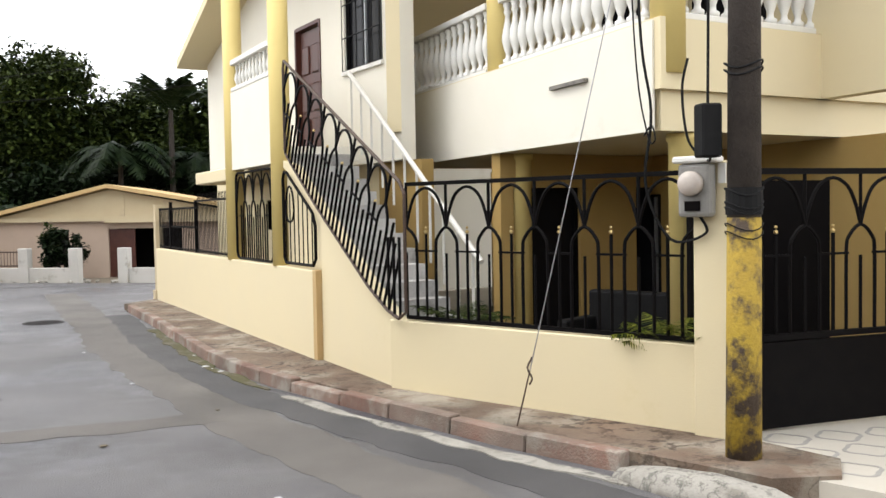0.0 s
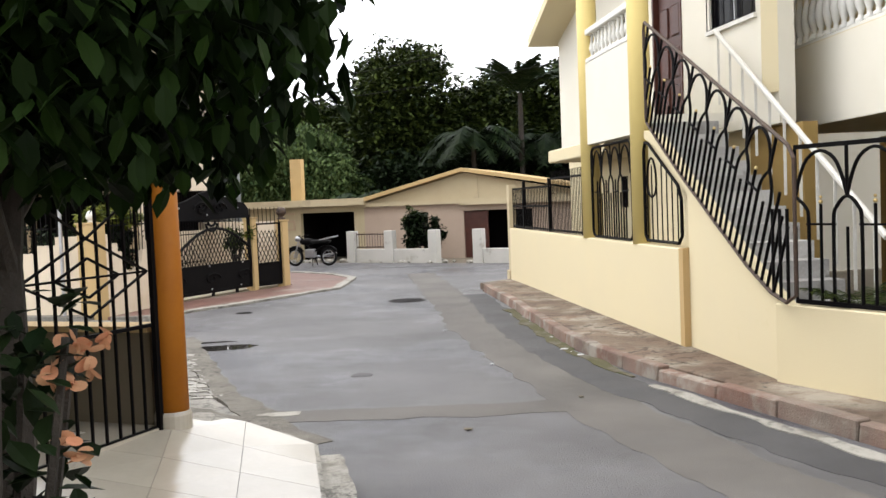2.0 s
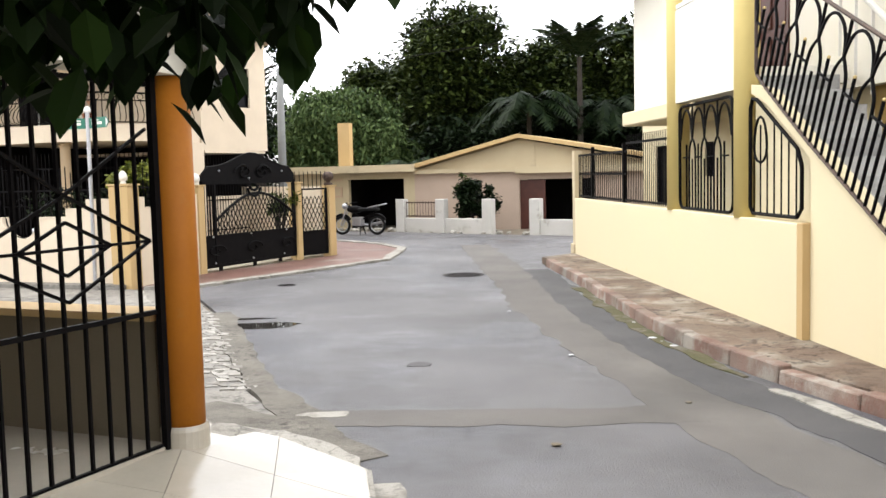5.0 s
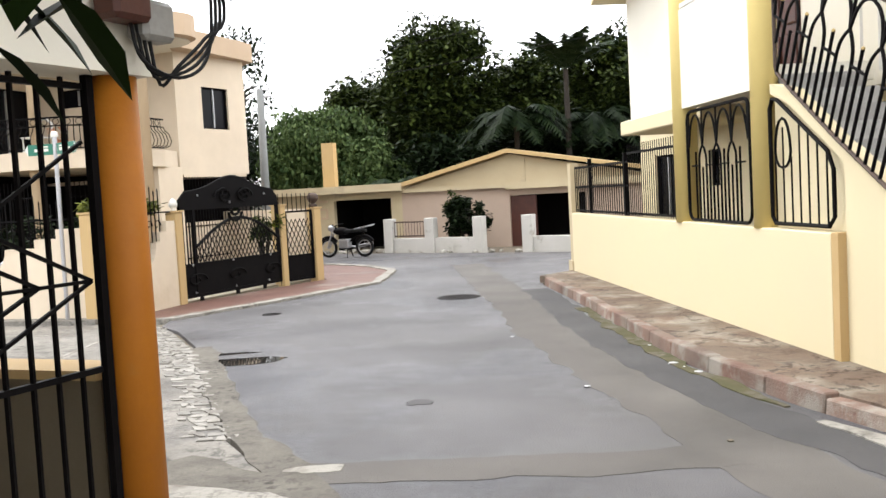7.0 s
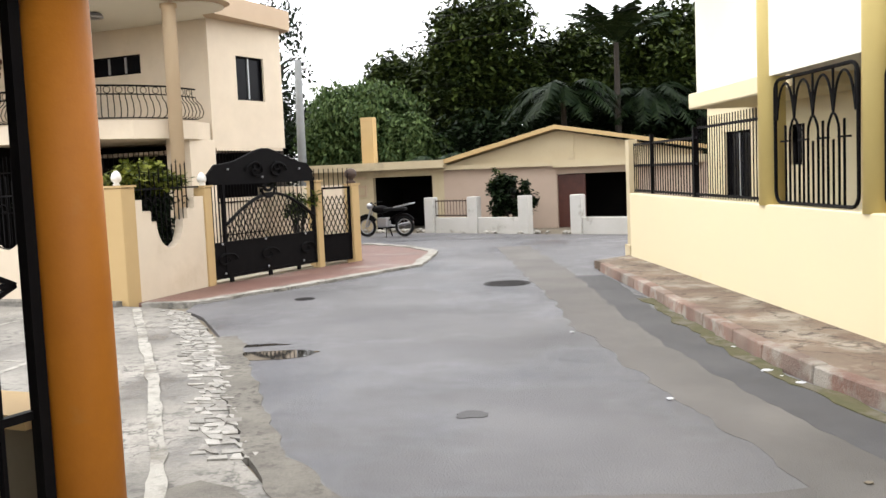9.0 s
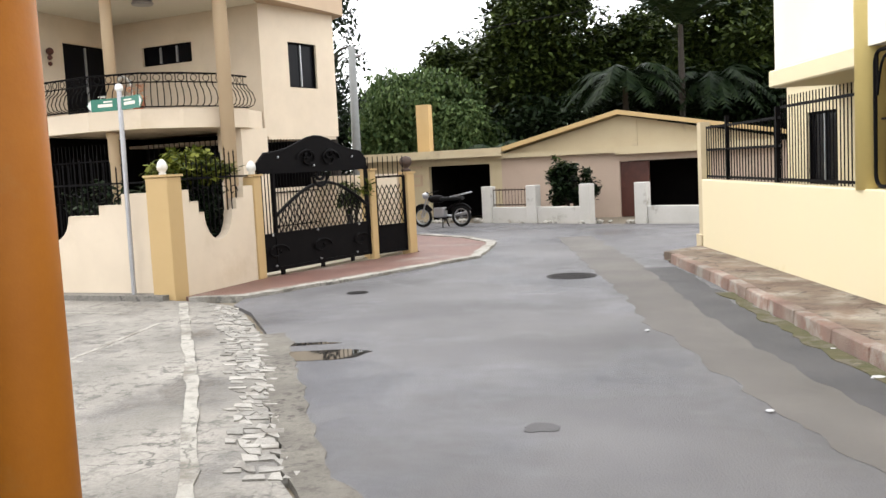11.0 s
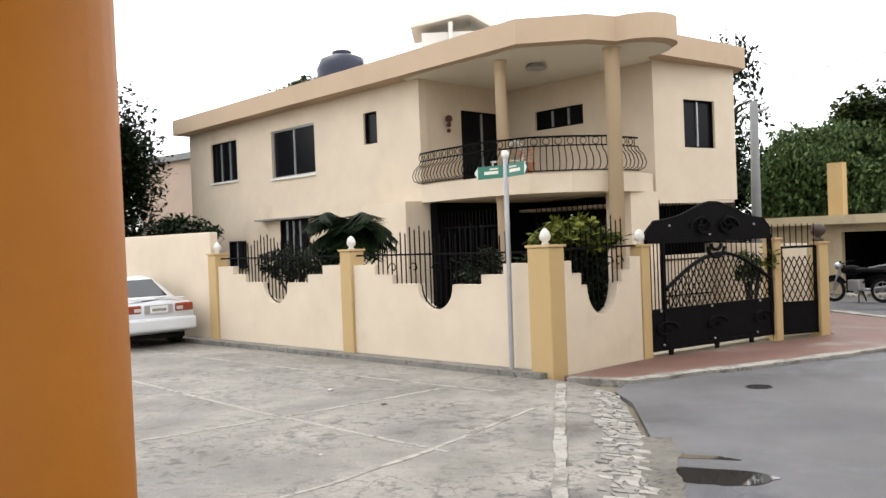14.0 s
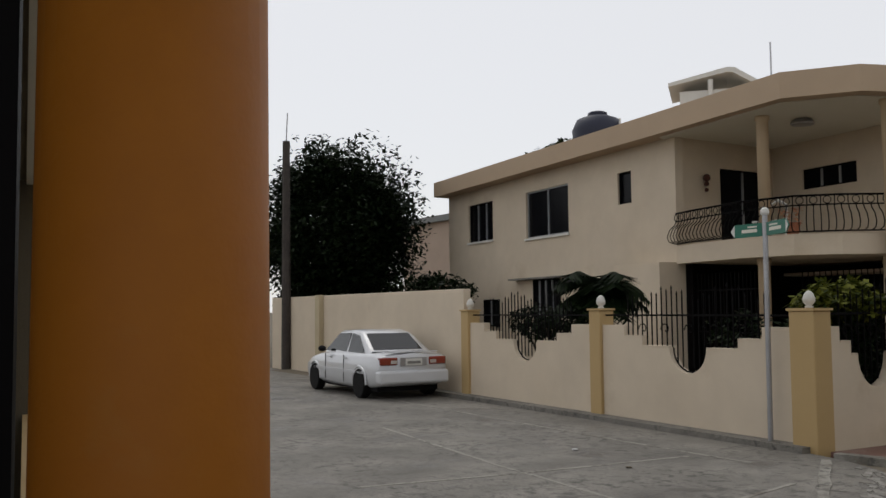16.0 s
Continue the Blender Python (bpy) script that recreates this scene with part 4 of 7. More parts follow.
# rough stone slabs facing the open side of the flight
rng_s = np.random.default_rng(52)
for row in range(14):
    z0 = 0.62 + row * 0.17
    u = 8.75 + rng_s.uniform(0, 0.2)
    while u < 12.4:
        w_s = rng_s.uniform(0.2, 0.42)
        top = 0.42 + 0.188 * (1 + (12.45 - u - w_s) / 0.3)
        if z0 + 0.16 < top and z0 > max(top - 1.15, low_z(u) - 0.1):
            bm = bmesh.new()
            c = [(u + 0.012 + rng_s.uniform(0, 0.02), z0 + rng_s.uniform(0, 0.015)), (u + w_s - rng_s.uniform(0.006, 0.025), z0 + rng_s.uniform(0, 0.015)),
                 (u + w_s - rng_s.uniform(0.006, 0.025), z0 + 0.16 - rng_s.uniform(0, 0.02)), (u + 0.012 + rng_s.uniform(0, 0.02), z0 + 0.16 - rng_s.uniform(0, 0.02))]
            profile(bm, WL, c, 0.205 - rng_s.uniform(0.0, 0.02), 0.225)
            part("stone", bm, GREYSTONE, stairs)
        u += w_s
# stringer face above the wall
bm = bmesh.new()
profile(bm, WL, [(8.9, 2.66), (8.9, 2.76), (9.4, 2.66), (10.366, 2.07), (10.366, 1.9), (9.3, 2.52)], 0.07, 0.18)
part("stringer", bm, YELLOW, stairs)
bm = bmesh.new()
profile(bm, WL, [(8.88, 1.285), (10.366, 1.285), (10.366, 1.89), (9.3, 2.51), (8.88, 2.65)], 0.13, 0.19)
part("stringer", bm, YELLOW, stairs)
ir = thing("inner_stair_rail", "white painted steel stair rail with upright bars", "railing")
bm = bmesh.new()
tube(bm, [WL.at(8.45, 1.27, 4.12), WL.at(12.35, 1.27, 1.42)], 0.035, 8)
part("handrail", bm, STEEL, ir)
for k in range(11):
    u = 8.55 + k * 0.36
    bm = bmesh.new()
    zt = 4.12 + (1.42 - 4.12) * (u - 8.45) / 3.9
    bar(bm, WL.at(u, 1.27, max(0.3, zt - 0.95)), WL.at(u, 1.27, zt), 0.03)
    part("baluster", bm, STEEL, ir)

# ---- the yellow house itself ----
house = thing("yellow_house", "two-storey yellow and cream house with balcony and outside stairs", "house")
BF = Line((3.89, 8.86), (2.47, 15.0), flip=True)    # balcony front, v inwards
BR = Line((3.89, 8.86), (7.17, 10.04))              # balcony side
bm = bmesh.new()
corner = [BF.at(0, 0), BR.at(9, 0), BR.at(9, 9), BF.at(7.6, 3.0), BF.at(7.6, 0)]
prism(bm, [(p.x, p.y) for p in corner], 2.75, 3.14)
part("slab", bm, YELLOW, house)
prism_poly = [BF.at(-0.08, -0.06), BR.at(9, -0.1), BR.at(9, 0.3), BR.at(0.3, 0.3), BF.at(7.4, 0.2), BF.at(7.4, -0.06)]
bm = bmesh.new()
prism(bm, [(p.x, p.y) for p in prism_poly], 3.14, 3.82)
part("fascia", bm, YELLOW, house)
# pale sheet over the yellow fascia: its glaring brightness put into colour
bm = bmesh.new()
lbox(bm, BF, 0.02, 7.42, -0.085, -0.062, 2.745, 3.80)
part("fascia_face", bm, PALE, house)
bm = bmesh.new()
lbox(bm, BF, 1.15, 1.9, -0.14, -0.088, 3.36, 3.40)
part("ledge_slot", bm, CONCRETE, house)
for (p, r) in ((BF.at(3.55, 0.35), 0.15), (BF.at(0.25, 0.45), 0.15), (BR.at(3.2, 0.45), 0.15), (BF.at(7.0, 0.4), 0.13)):
    bm = bmesh.new()
    lathe(bm, [(r, 0.1), (r, 2.66), (r * 1.15, 2.68), (r * 1.15, 2.745)], (p.x, p.y, 0), 20)
    smooth(part("porch_column", bm, DEEPYELLOW, house))
for (p, r) in ((BF.at(3.62, 0.12), 0.17), (BF.at(0.05, 0.12), 0.17)):
    bm = bmesh.new()
    lathe(bm, [(r, 3.3), (r, 6.2)], (p.x, p.y, 0), 20)
    smooth(part("balcony_column", bm, DEEPYELLOW, house))
# floor out of sight, coloured dark to deepen the porch shade
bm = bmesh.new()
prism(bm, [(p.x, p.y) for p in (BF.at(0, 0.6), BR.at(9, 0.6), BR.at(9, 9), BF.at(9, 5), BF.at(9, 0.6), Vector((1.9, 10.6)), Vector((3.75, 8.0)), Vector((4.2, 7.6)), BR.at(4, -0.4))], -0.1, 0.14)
part("porch_floor", bm, SHADEBROWN, house)
# porch back wall with dark windows and doors, its yellow deepened for shade
PB = Line(tuple(BF.at(-3.2, 2.6).xy), tuple(BF.at(9, 2.6).xy), flip=True)
holes = [(9.35, 11.2, 1.0, 2.28), (8.1, 8.45, 1.35, 2.35), (6.75, 7.2, 0.14, 2.2), (1.5, 2.7, 0.14, 2.3)]
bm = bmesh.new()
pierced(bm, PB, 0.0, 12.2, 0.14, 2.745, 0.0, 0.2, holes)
part("porch_wall", bm, SHADEYELLOW, house)
for h in holes:
    window(house, PB, *h, v=0.1, panes=2, sill=False)
PR = Line(tuple(BR.at(0.4, 3.4).xy), tuple(BR.at(9, 3.4).xy))
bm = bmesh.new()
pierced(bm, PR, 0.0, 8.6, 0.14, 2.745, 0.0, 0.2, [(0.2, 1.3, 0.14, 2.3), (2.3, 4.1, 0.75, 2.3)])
part("porch_wall", bm, SHADEYELLOW, house)
window(house, PR, 0.2, 1.3, 0.14, 2.3, 0.1, 1, sill=False)
window(house, PR, 2.3, 4.1, 0.75, 2.3, 0.1, 2)
# upper storey
UW = Line(tuple(WL.at(0.2, 1.2).xy), tuple(WL.at(9.7, 1.55).xy))
door_hole, win_hole = (5.55, 6.6, 2.98, 5.2), (7.6, 8.95, 4.22, 5.75)
tiny = (3.9, 4.2, 4.75, 5.15)
bm = bmesh.new()
pierced(bm, UW, 0.0, 9.5, 2.75, 6.6, 0.0, 0.22, [door_hole, win_hole, tiny])
part("upper_wall", bm, PALE, house)
window(house, UW, *win_hole, v=0.08, panes=2, grille=5)
window(house, UW, *tiny, v=0.08, panes=1, sill=False)
bm = bmesh.new()
lbox(bm, UW, 5.6, 6.55, 0.06, 0.12, 2.99, 5.16)
bevelled(bm, 0.01)
dr = part("door", bm, WOOD, house, "dark red-brown panelled wooden door")
for cu in (5.85, 6.3):
    for cz in (3.4, 4.0, 4.65):
        bm = bmesh.new()
        lbox(bm, UW, cu - 0.16, cu + 0.16, 0.035, 0.062, cz - 0.24, cz + 0.24)
        bevelled(bm, 0.02)
        part("door_panel", bm, WOOD, dr)
bm = bmesh.new()
for a, b, c, d in ((5.5, 5.56, 2.98, 5.24), (6.59, 6.65, 2.98, 5.24), (5.56, 6.59, 5.19, 5.25)):
    lbox(bm, UW, a, b, -0.02, 0.14, c, d)
part("door_frame", bm, WOOD, dr)
bm = bmesh.new()
AW = Line(tuple(UW.at(9.5, 0.0).xy), tuple(BF.at(7.45, 0.35).xy))
lbox(bm, AW, 0, AW.length, 0.0, 0.2, 3.14, 6.6)
part("balcony_wall", bm, YELLOW, house)
AW2 = Line(tuple(BF.at(7.6, 2.2).xy), tuple(BF.at(-1.2, 2.2).xy))
bm = bmesh.new()
pierced(bm, AW2, 0, 8.8, 3.14, 6.6, 0.0, 0.2, [(3.1, 4.1, 3.14, 5.2), (5.2, 6.6, 3.9, 5.2)])
part("balcony_wall", bm, YELLOW, house)
window(house, AW2, 3.1, 4.1, 3.14, 5.2, 0.1, 2, sill=False)
window(house, AW2, 5.2, 6.6, 3.9, 5.2, 0.1, 2)
# lower wall behind the grilles
LWL = Line(tuple(WL.at(0.6, 1.25).xy), tuple(WL.at(9.9, 1.75).xy))
bm = bmesh.new()
pierced(bm, LWL, 0.0, 8.0, 0.0, 2.75, 0.0, 0.2, [(0.75, 1.75, 1.17, 2.28), (3.1, 3.45, 1.7, 2.28)])
part("lower_wall", bm, YELLOW, house)
window(house, LWL, 0.75, 1.75, 1.17, 2.28, 0.08, 2, sill=False)
window(house, LWL, 3.1, 3.45, 1.7, 2.28, 0.08, 1, sill=False)
# porch end of the same wall, in the shade-deepened yellow
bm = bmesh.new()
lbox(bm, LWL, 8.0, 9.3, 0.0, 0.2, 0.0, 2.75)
part("porch_wall", bm, SHADEYELLOW, house)
EW = Line(tuple(WL.at(0.2, 1.2).xy), tuple(WL.at(0.4, 9).xy), flip=True)
bm = bmesh.new()
lbox(bm, EW, 0.23, 8, 0.0, 0.2, 0.0, 6.0)
part("end_wall", bm, PALE, house)
# canopy slab at the far end
bm = bmesh.new()
lbox(bm, WL, 2.4, 6.3, 0.35, 1.5, 2.62, 2.86)
bevelled(bm, 0.02)
part("canopy", bm, YELLOW, house)
# corner columns on the street wall, parapet and small balustrade between them
for u, r in ((6.28, 0.155), (8.7, 0.145)):
    p = WL.at(u, 0.1)
    bm = bmesh.new()
    lathe(bm, [(r, 1.27), (r, 6.4)], (p.x, p.y, 0), 24)
    smooth(part("street_column", bm, DEEPYELLOW, house))
bm = bmesh.new()
lbox(bm, WL, 6.3, 8.68, 0.02, 0.18, 2.74, 4.0)
part("parapet", bm, PALE, house)
# sloping eave
bm = bmesh.new()
profile(bm, WL, [(0.0, 5.32), (0.0, 5.5), (3.9, 6.75), (8.8, 6.75), (8.8, 6.55), (3.95, 6.55)], 0.55, 9.0)
part("roof", bm, YELLOW, house)
bm = bmesh.new()
prism(bm, [(p.x, p.y) for p in (BF.at(-0.6, -0.5), BR.at(9.5, -0.5), BR.at(9.5, 9), BF.at(12, 8), WL.at(8.8, 0.1), WL.at(8.8, -0.25), BF.at(7.4, -0.5))], 6.2, 6.5)
part("roof", bm, YELLOW, house)


def baluster_mesh():
    bm = bmesh.new()
    lathe(bm, [(0.065, 0), (0.065, 0.05), (0.035, 0.07), (0.03, 0.11), (0.06, 0.2), (0.078, 0.28), (0.066, 0.38), (0.038, 0.5), (0.03, 0.58), (0.05, 0.62), (0.036, 0.66), (0.055, 0.7), (0.055, 0.74)], (0, 0, 0), 10)
    me = bpy.data.meshes.new("baluster")
    bm.to_mesh(me)
    bm.free()
    me.materials.append(WHITE)
    me.polygons.foreach_set("use_smooth", [True] * len(me.polygons))
    return me


BAL = baluster_mesh()


def balustrade(ln, u0, u1, z0, height, gap, v, label):
    b = thing("balustrade", label, "balustrade")
    n = max(2, round((u1 - u0) / gap))
    for k in range(n):
        ob = new("baluster", BAL)
        p = ln.at(u0 + (u1 - u0) * (k + 0.5) / n, v, z0 + 0.05)
        ob.matrix_basis = Matrix.Translation(p) @ Matrix.Diagonal((height / 0.88, height / 0.88, (height - 0.14) / 0.74, 1))
        ob.parent = b
    for a, c in ((z0 - 0.02, z0 + 0.05), (z0 + height - 0.09, z0 + height)):
        bm = bmesh.new()
        lbox(bm, ln, u0, u1, v - 0.09, v + 0.09, a, c)
        bevelled(bm, 0.012)
        part("rail", bm, WHITE, b)
    return b


balustrade(BF, 3.8, 7.0, 3.83, 0.92, 0.21, 0.08, "white turned baluster railing of the upper balcony")
balustrade(BF, 0.25, 3.42, 3.83, 0.92, 0.21, 0.08, "white turned baluster railing of the upper balcony")
balustrade(BR, 0.25, 8.0, 3.85, 0.92, 0.21, 0.08, "white turned baluster railing of the upper balcony")
balustrade(WL, 6.46, 8.54, 4.02, 0.5, 0.19, 0.1, "small white baluster railing above the street grille")

# driveway gate
DG = Line((3.98, 7.52), (7.2, 8.06))
dg = thing("driveway_gate", "black sheet iron gate with wrought loops above", "gate")
bm = bmesh.new()
lbox(bm, DG, 0.05, 3.2, 0.02, 0.05, 0.13, 0.86)
part("sheet", bm, IRON, dg)
for z in (0.9, 2.3):
    bm = bmesh.new()
    lbox(bm, DG, 0.05, 3.2, 0.01, 0.06, z - 0.025, z + 0.025)
    part("rail", bm, IRON, dg)
arches(dg, DG, 0.1, 3.1, 0.9, 2.28, 5, 0.035, 0.016, True)
bm = bmesh.new()
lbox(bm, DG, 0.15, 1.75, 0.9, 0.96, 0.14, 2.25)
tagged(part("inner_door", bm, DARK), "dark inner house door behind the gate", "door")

# ---- cream house at the corner: fence, gates, house ----
GATE_L = Line((-9.55, 17.2), (-9.28, 19.45))        # corner post to gate post, v inwards
MAIN = Line((-9.3, 19.28), (-8.62, 22.3))            # sliding gate
SMALL = Line((-8.55, 22.5), (-8.2, 23.2))           # pedestrian gate
cream_fence = thing("garden_wall", "cream stepped garden wall with tan posts", "wall", kind="structure")


def stepped(ln, u0, u1, top, parent, mat, drop=0.62, v0=0.0, v1=0.16, notch_share=0.085):
    """A wall bay whose top steps down to a round notch in the middle."""
    c, w = (u0 + u1) / 2, u1 - u0
    s = w * 0.5
    r = w * notch_share
    left = [(u0, top), (c - s * 0.72, top), (c - s * 0.72, top - drop * 0.28), (c - s * 0.5, top - drop * 0.28), (c - s * 0.5, top - drop * 0.52), (c - r * 1.15, top - drop * 0.52)]
    notch = [(c + r * 1.15 * math.cos(radians(a)), top - drop * 0.52 - (drop * 0.62) * abs(math.sin(radians(a)))) for a in range(195, 346, 15)]
    right = [(2 * c - u, z) for u, z in reversed(left)]
    bm = bmesh.new()
    profile(bm, ln, [(u0, -0.1), *left, *notch, *right, (u1, -0.1)], v0, v1)
    part("wall_bay", bm, mat, parent)
    for a, b, z in ((left[2][0], left[3][0], left[2][1]), (left[4][0], left[5][0], left[4][1])):
        for m in (1, -1):
            x0, x1 = (a, b) if m == 1 else (2 * c - b, 2 * c - a)
            bm = bmesh.new()
            lbox(bm, ln, x0 + 0.01, x1 - 0.01, v0 - 0.008, v1 + 0.008, z + 0.002, z + 0.014)
            part("coping", bm, PEACH, parent)
    return c, s, r


def post(ln, u, w, top, parent, v0=-0.06, v1=0.24, finial=True):
    bm = bmesh.new()
    lbox(bm, ln, u - w / 2, u + w / 2, v0, v1, -0.1, top)
    bevelled(bm, 0.012)
    p = part("post", bm, TAN, parent)
    bm = bmesh.new()
    lbox(bm, ln, u - w / 2 - 0.02, u + w / 2 + 0.02, v0 - 0.02, v1 + 0.02, top + 0.002, top + 0.035)
    part("post_cap", bm, TAN, p)
    if finial:
        bm = bmesh.new()
        q = ln.at(u, (v0 + v1) / 2, top + 0.035)
        lathe(bm, [(0.05, 0), (0.055, 0.02), (0.035, 0.035), (0.075, 0.075), (0.08, 0.12), (0.06, 0.18), (0.03, 0.215), (0.008, 0.225)], q, 12)
        smooth(tagged(part("post_finial", bm, FRUITWHITE), "white glazed acorn finial on a fence post", "finial", "post finials"))
    return p


def garden_railing(ln, u0, u1, wall_top, c, s, drop, label, v=0.08, over=0.42):
    """Iron bars standing on the stepped wall, with a rail and scrolls."""
    f = thing("garden_railing", label, "railing")
    top = wall_top + over
    n = round((u1 - u0) / 0.115)
    for k in range(1, n):
        u = u0 + (u1 - u0) * k / n
        d = abs(u - c)
        base = wall_top if d > s * 0.72 else wall_top - drop * 0.28 if d > s * 0.5 else wall_top - drop * 0.52 if d > s * 0.2 else wall_top - drop
        if d > s * 0.72:
            zt = wall_top + 0.12
            continue
        bm = bmesh.new()
        zt = top + 0.08 * math.cos((u - u0) * 5.0) + (0.06 if k % 2 else 0)
        bar(bm, ln.at(u, v, base), ln.at(u, v, zt), 0.016)
        part("bar", bm, IRON, f)
        bm = bmesh.new()
        lathe(bm, [(0.004, 0), (0.016, 0.02), (0.002, 0.075)], ln.at(u, v, zt), 5)
        part("spear_tip", bm, IRON, f)
    for z in (wall_top + 0.16,):
        bm = bmesh.new()
        lbox(bm, ln, u0, u1, v - 0.012, v + 0.012, z - 0.014, z + 0.014)
        part("rail", bm, IRON, f)
    for k in range(-2, 3):
        bm = bmesh.new()
        cc = c + k * s * 0.26
        z = wall_top - drop * 0.1
        pts = [ln.at(cc + (0.12 - 0.012 * j) * math.cos(j * 0.6), v - 0.02, z + (0.12 - 0.012 * j) * math.sin(j * 0.6)) for j in range(10)]
        tube(bm, pts, 0.009, 5)
        part("scroll", bm, IRON, f)
    return f


# bays: corner post at 0, middle post, far post
W_TOP = 1.56
U2, U3 = 4.28, 8.75
post(FENCE_W, -0.12, 0.4, 1.78, cream_fence, -0.14, 0.18)
post(FENCE_W, U2, 0.3, 1.80, cream_fence)
post(FENCE_W, U3, 0.3, 1.80, cream_fence)
for a, b in ((0.1, U2 - 0.15), (U2 + 0.15, U3 - 0.15)):
    c, s, r = stepped(FENCE_W, a, b, W_TOP, cream_fence, PEACH)
    garden_railing(FENCE_W, a, b, W_TOP, c, s, 0.62, "black iron garden railing with spear tips and scrolls")
    bm = bmesh.new()
    tube(bm, [FENCE_W.at(c + r * 1.1 * math.cos(radians(a2)), 0.08, W_TOP - 0.33 - 0.36 * abs(math.sin(radians(a2)))) for a2 in range(180, 361, 15)], 0.012, 5)
    tagged(part("notch_ring", bm, IRON), "black iron ring in the wall's round notch", "railing")
c, s, r = stepped(GATE_L, 0.1, 1.92, W_TOP + 0.02, cream_fence, PEACH, 0.7, notch_share=0.16)
garden_railing(GATE_L, 0.1, 1.92, W_TOP + 0.02, c, s, 0.7, "black iron garden railing before a green shrub")
post(GATE_L, 2.03, 0.2, 1.72, cream_fence, -0.03, 0.2)
# plain high wall further along the side street
bm = bmesh.new()
lbox(bm, FENCE_W, U3 + 0.16, 22, 0.02, 0.2, -0.1, 2.28)
bevelled(bm, 0.012)
tagged(part("side_wall", bm, PEACH), "high plain cream wall along the side street", "wall", kind="structure")
bm = bmesh.new()
lbox(bm, FENCE_W, 17.2, 17.55, -0.12, 0.015, -0.1, 2.3)
tagged(part("wall_pier", bm, SANDWALL), "weathered beige wall pier", "pier", kind="structure")


def sliding_gate():
    g = thing("sliding_gate", "tall black wrought iron sliding gate with arched crest", "gate")
    L = MAIN.length
    for u in (0.03, L - 0.03, 0.38):
        bm = bmesh.new()
        lbox(bm, MAIN, u - 0.03, u + 0.03, 0.0, 0.06, 0.12, 1.82)
        part("upright", bm, IRON, g)
    for z in (0.14, 0.72, 1.78):
        bm = bmesh.new()
        lbox(bm, MAIN, 0.0, L, 0.0, 0.06, z - 0.03, z + 0.03)
        part("rail", bm, IRON, g)
    bm = bmesh.new()
    lbox(bm, MAIN, 0.03, L - 0.03, 0.015, 0.045, 0.16, 0.7)
    part("base_sheet", bm, IRON, g)
    for k in range(3):
        bm = bmesh.new()
        u = 0.35 + k * (L - 0.7) / 2
        pts = [MAIN.at(u + 0.3 * math.cos(a) * (1 - a / 9), -0.01, 0.43 + 0.14 * math.sin(a) * (1 - a / 9)) for a in np.linspace(0, 7, 18)]
        tube(bm, pts, 0.016, 5)
        part("scroll", bm, IRON, g)
    # crest
    crest = [(0.0, 1.8)]
    for k in range(17):
        q = k / 16
        crest.append((q * L, 2.08 + 0.30 * math.exp(-((q - 0.52) / 0.24) ** 2) - (0.16 if q in (0.0, 1.0) else 0.0)))
    crest.append((L, 1.8))
    bm = bmesh.new()
    profile(bm, MAIN, crest, 0.015, 0.045)
    part("crest", bm, IRON, g, "arched black sheet crest with scrollwork")
    bm = bmesh.new()
    tube(bm, [MAIN.at(u, 0.03, z) for u, z in crest[1:-1]], 0.022, 6)
    part("crest_rim", bm, IRON, g)
    for sgn in (-1, 1):
        for rad, cz in ((0.28, 1.98), (0.17, 2.05)):
            bm = bmesh.new()
            pts = [MAIN.at(L * 0.52 + sgn * (0.32 + rad * math.cos(a) * (1 - a / 10)), -0.01, cz + rad * 0.6 * math.sin(a) * (1 - a / 10)) for a in np.linspace(0, 7.5, 20)]
            tube(bm, pts, 0.02, 5)
            part("scroll", bm, IRON, g)
    for q in (0.0, 0.12):
        bm = bmesh.new()
        pts = [MAIN.at(L * 0.52 + (0.2 - q * 0.6) * math.cos(a), -0.012, 1.66 + q * 0.4 + (0.17 - q * 0.6) * math.sin(a)) for a in np.linspace(math.pi, 2 * math.pi, 10)]
        tube(bm, pts, 0.03, 6)
        part("pendant", bm, IRON, g)
    # inner arch and lattice
    def arch_z(u):
        q = (u - 0.4) / (L - 0.45)
        return 1.05 + 0.5 * math.sin(math.pi * min(1, max(0, q)))
    bm = bmesh.new()
    tube(bm, [MAIN.at(0.4 + (L - 0.45) * k / 20, 0.0, arch_z(0.4 + (L - 0.45) * k / 20)) for k in range(21)], 0.032, 6)
    part("inner_arch", bm, IRON, g)
    step = 0.125
    for sgn in (1, -1):
        k = -14
        while k < 40:
            u = 0.4 + k * step
            pts = []
            for j in range(0, 25):
                z = 0.74 + j * 0.035
                uu = u + sgn * (z - 0.74) * 0.62
                if 0.42 < uu < L - 0.05 and z < arch_z(uu):
                    pts.append((uu, z))
            if len(pts) > 1:
                bm = bmesh.new()
                bar(bm, MAIN.at(pts[0][0], 0.03 + 0.006 * sgn, pts[0][1]), MAIN.at(pts[-1][0], 0.03 + 0.006 * sgn, pts[-1][1]), 0.014)
                part("lattice_bar", bm, IRON, g)
            k += 1
    for k in range(7):
        u = L * 0.62 + k * 0.13
        if u < L - 0.05:
            bm = bmesh.new()
            bar(bm, MAIN.at(u, 0.03, arch_z(u)), MAIN.at(u, 0.03, 1.76), 0.014)
            part("bar", bm, IRON, g)
    for k in range(4):
        u = 0.1 + k * 0.08
        bm = bmesh.new()
        bar(bm, MAIN.at(u, 0.03, 0.74), MAIN.at(u, 0.03, 1.76), 0.014)
        part("bar", bm, IRON, g)
    for u in (0.5, 1.6, 2.5):
        bm = bmesh.new()
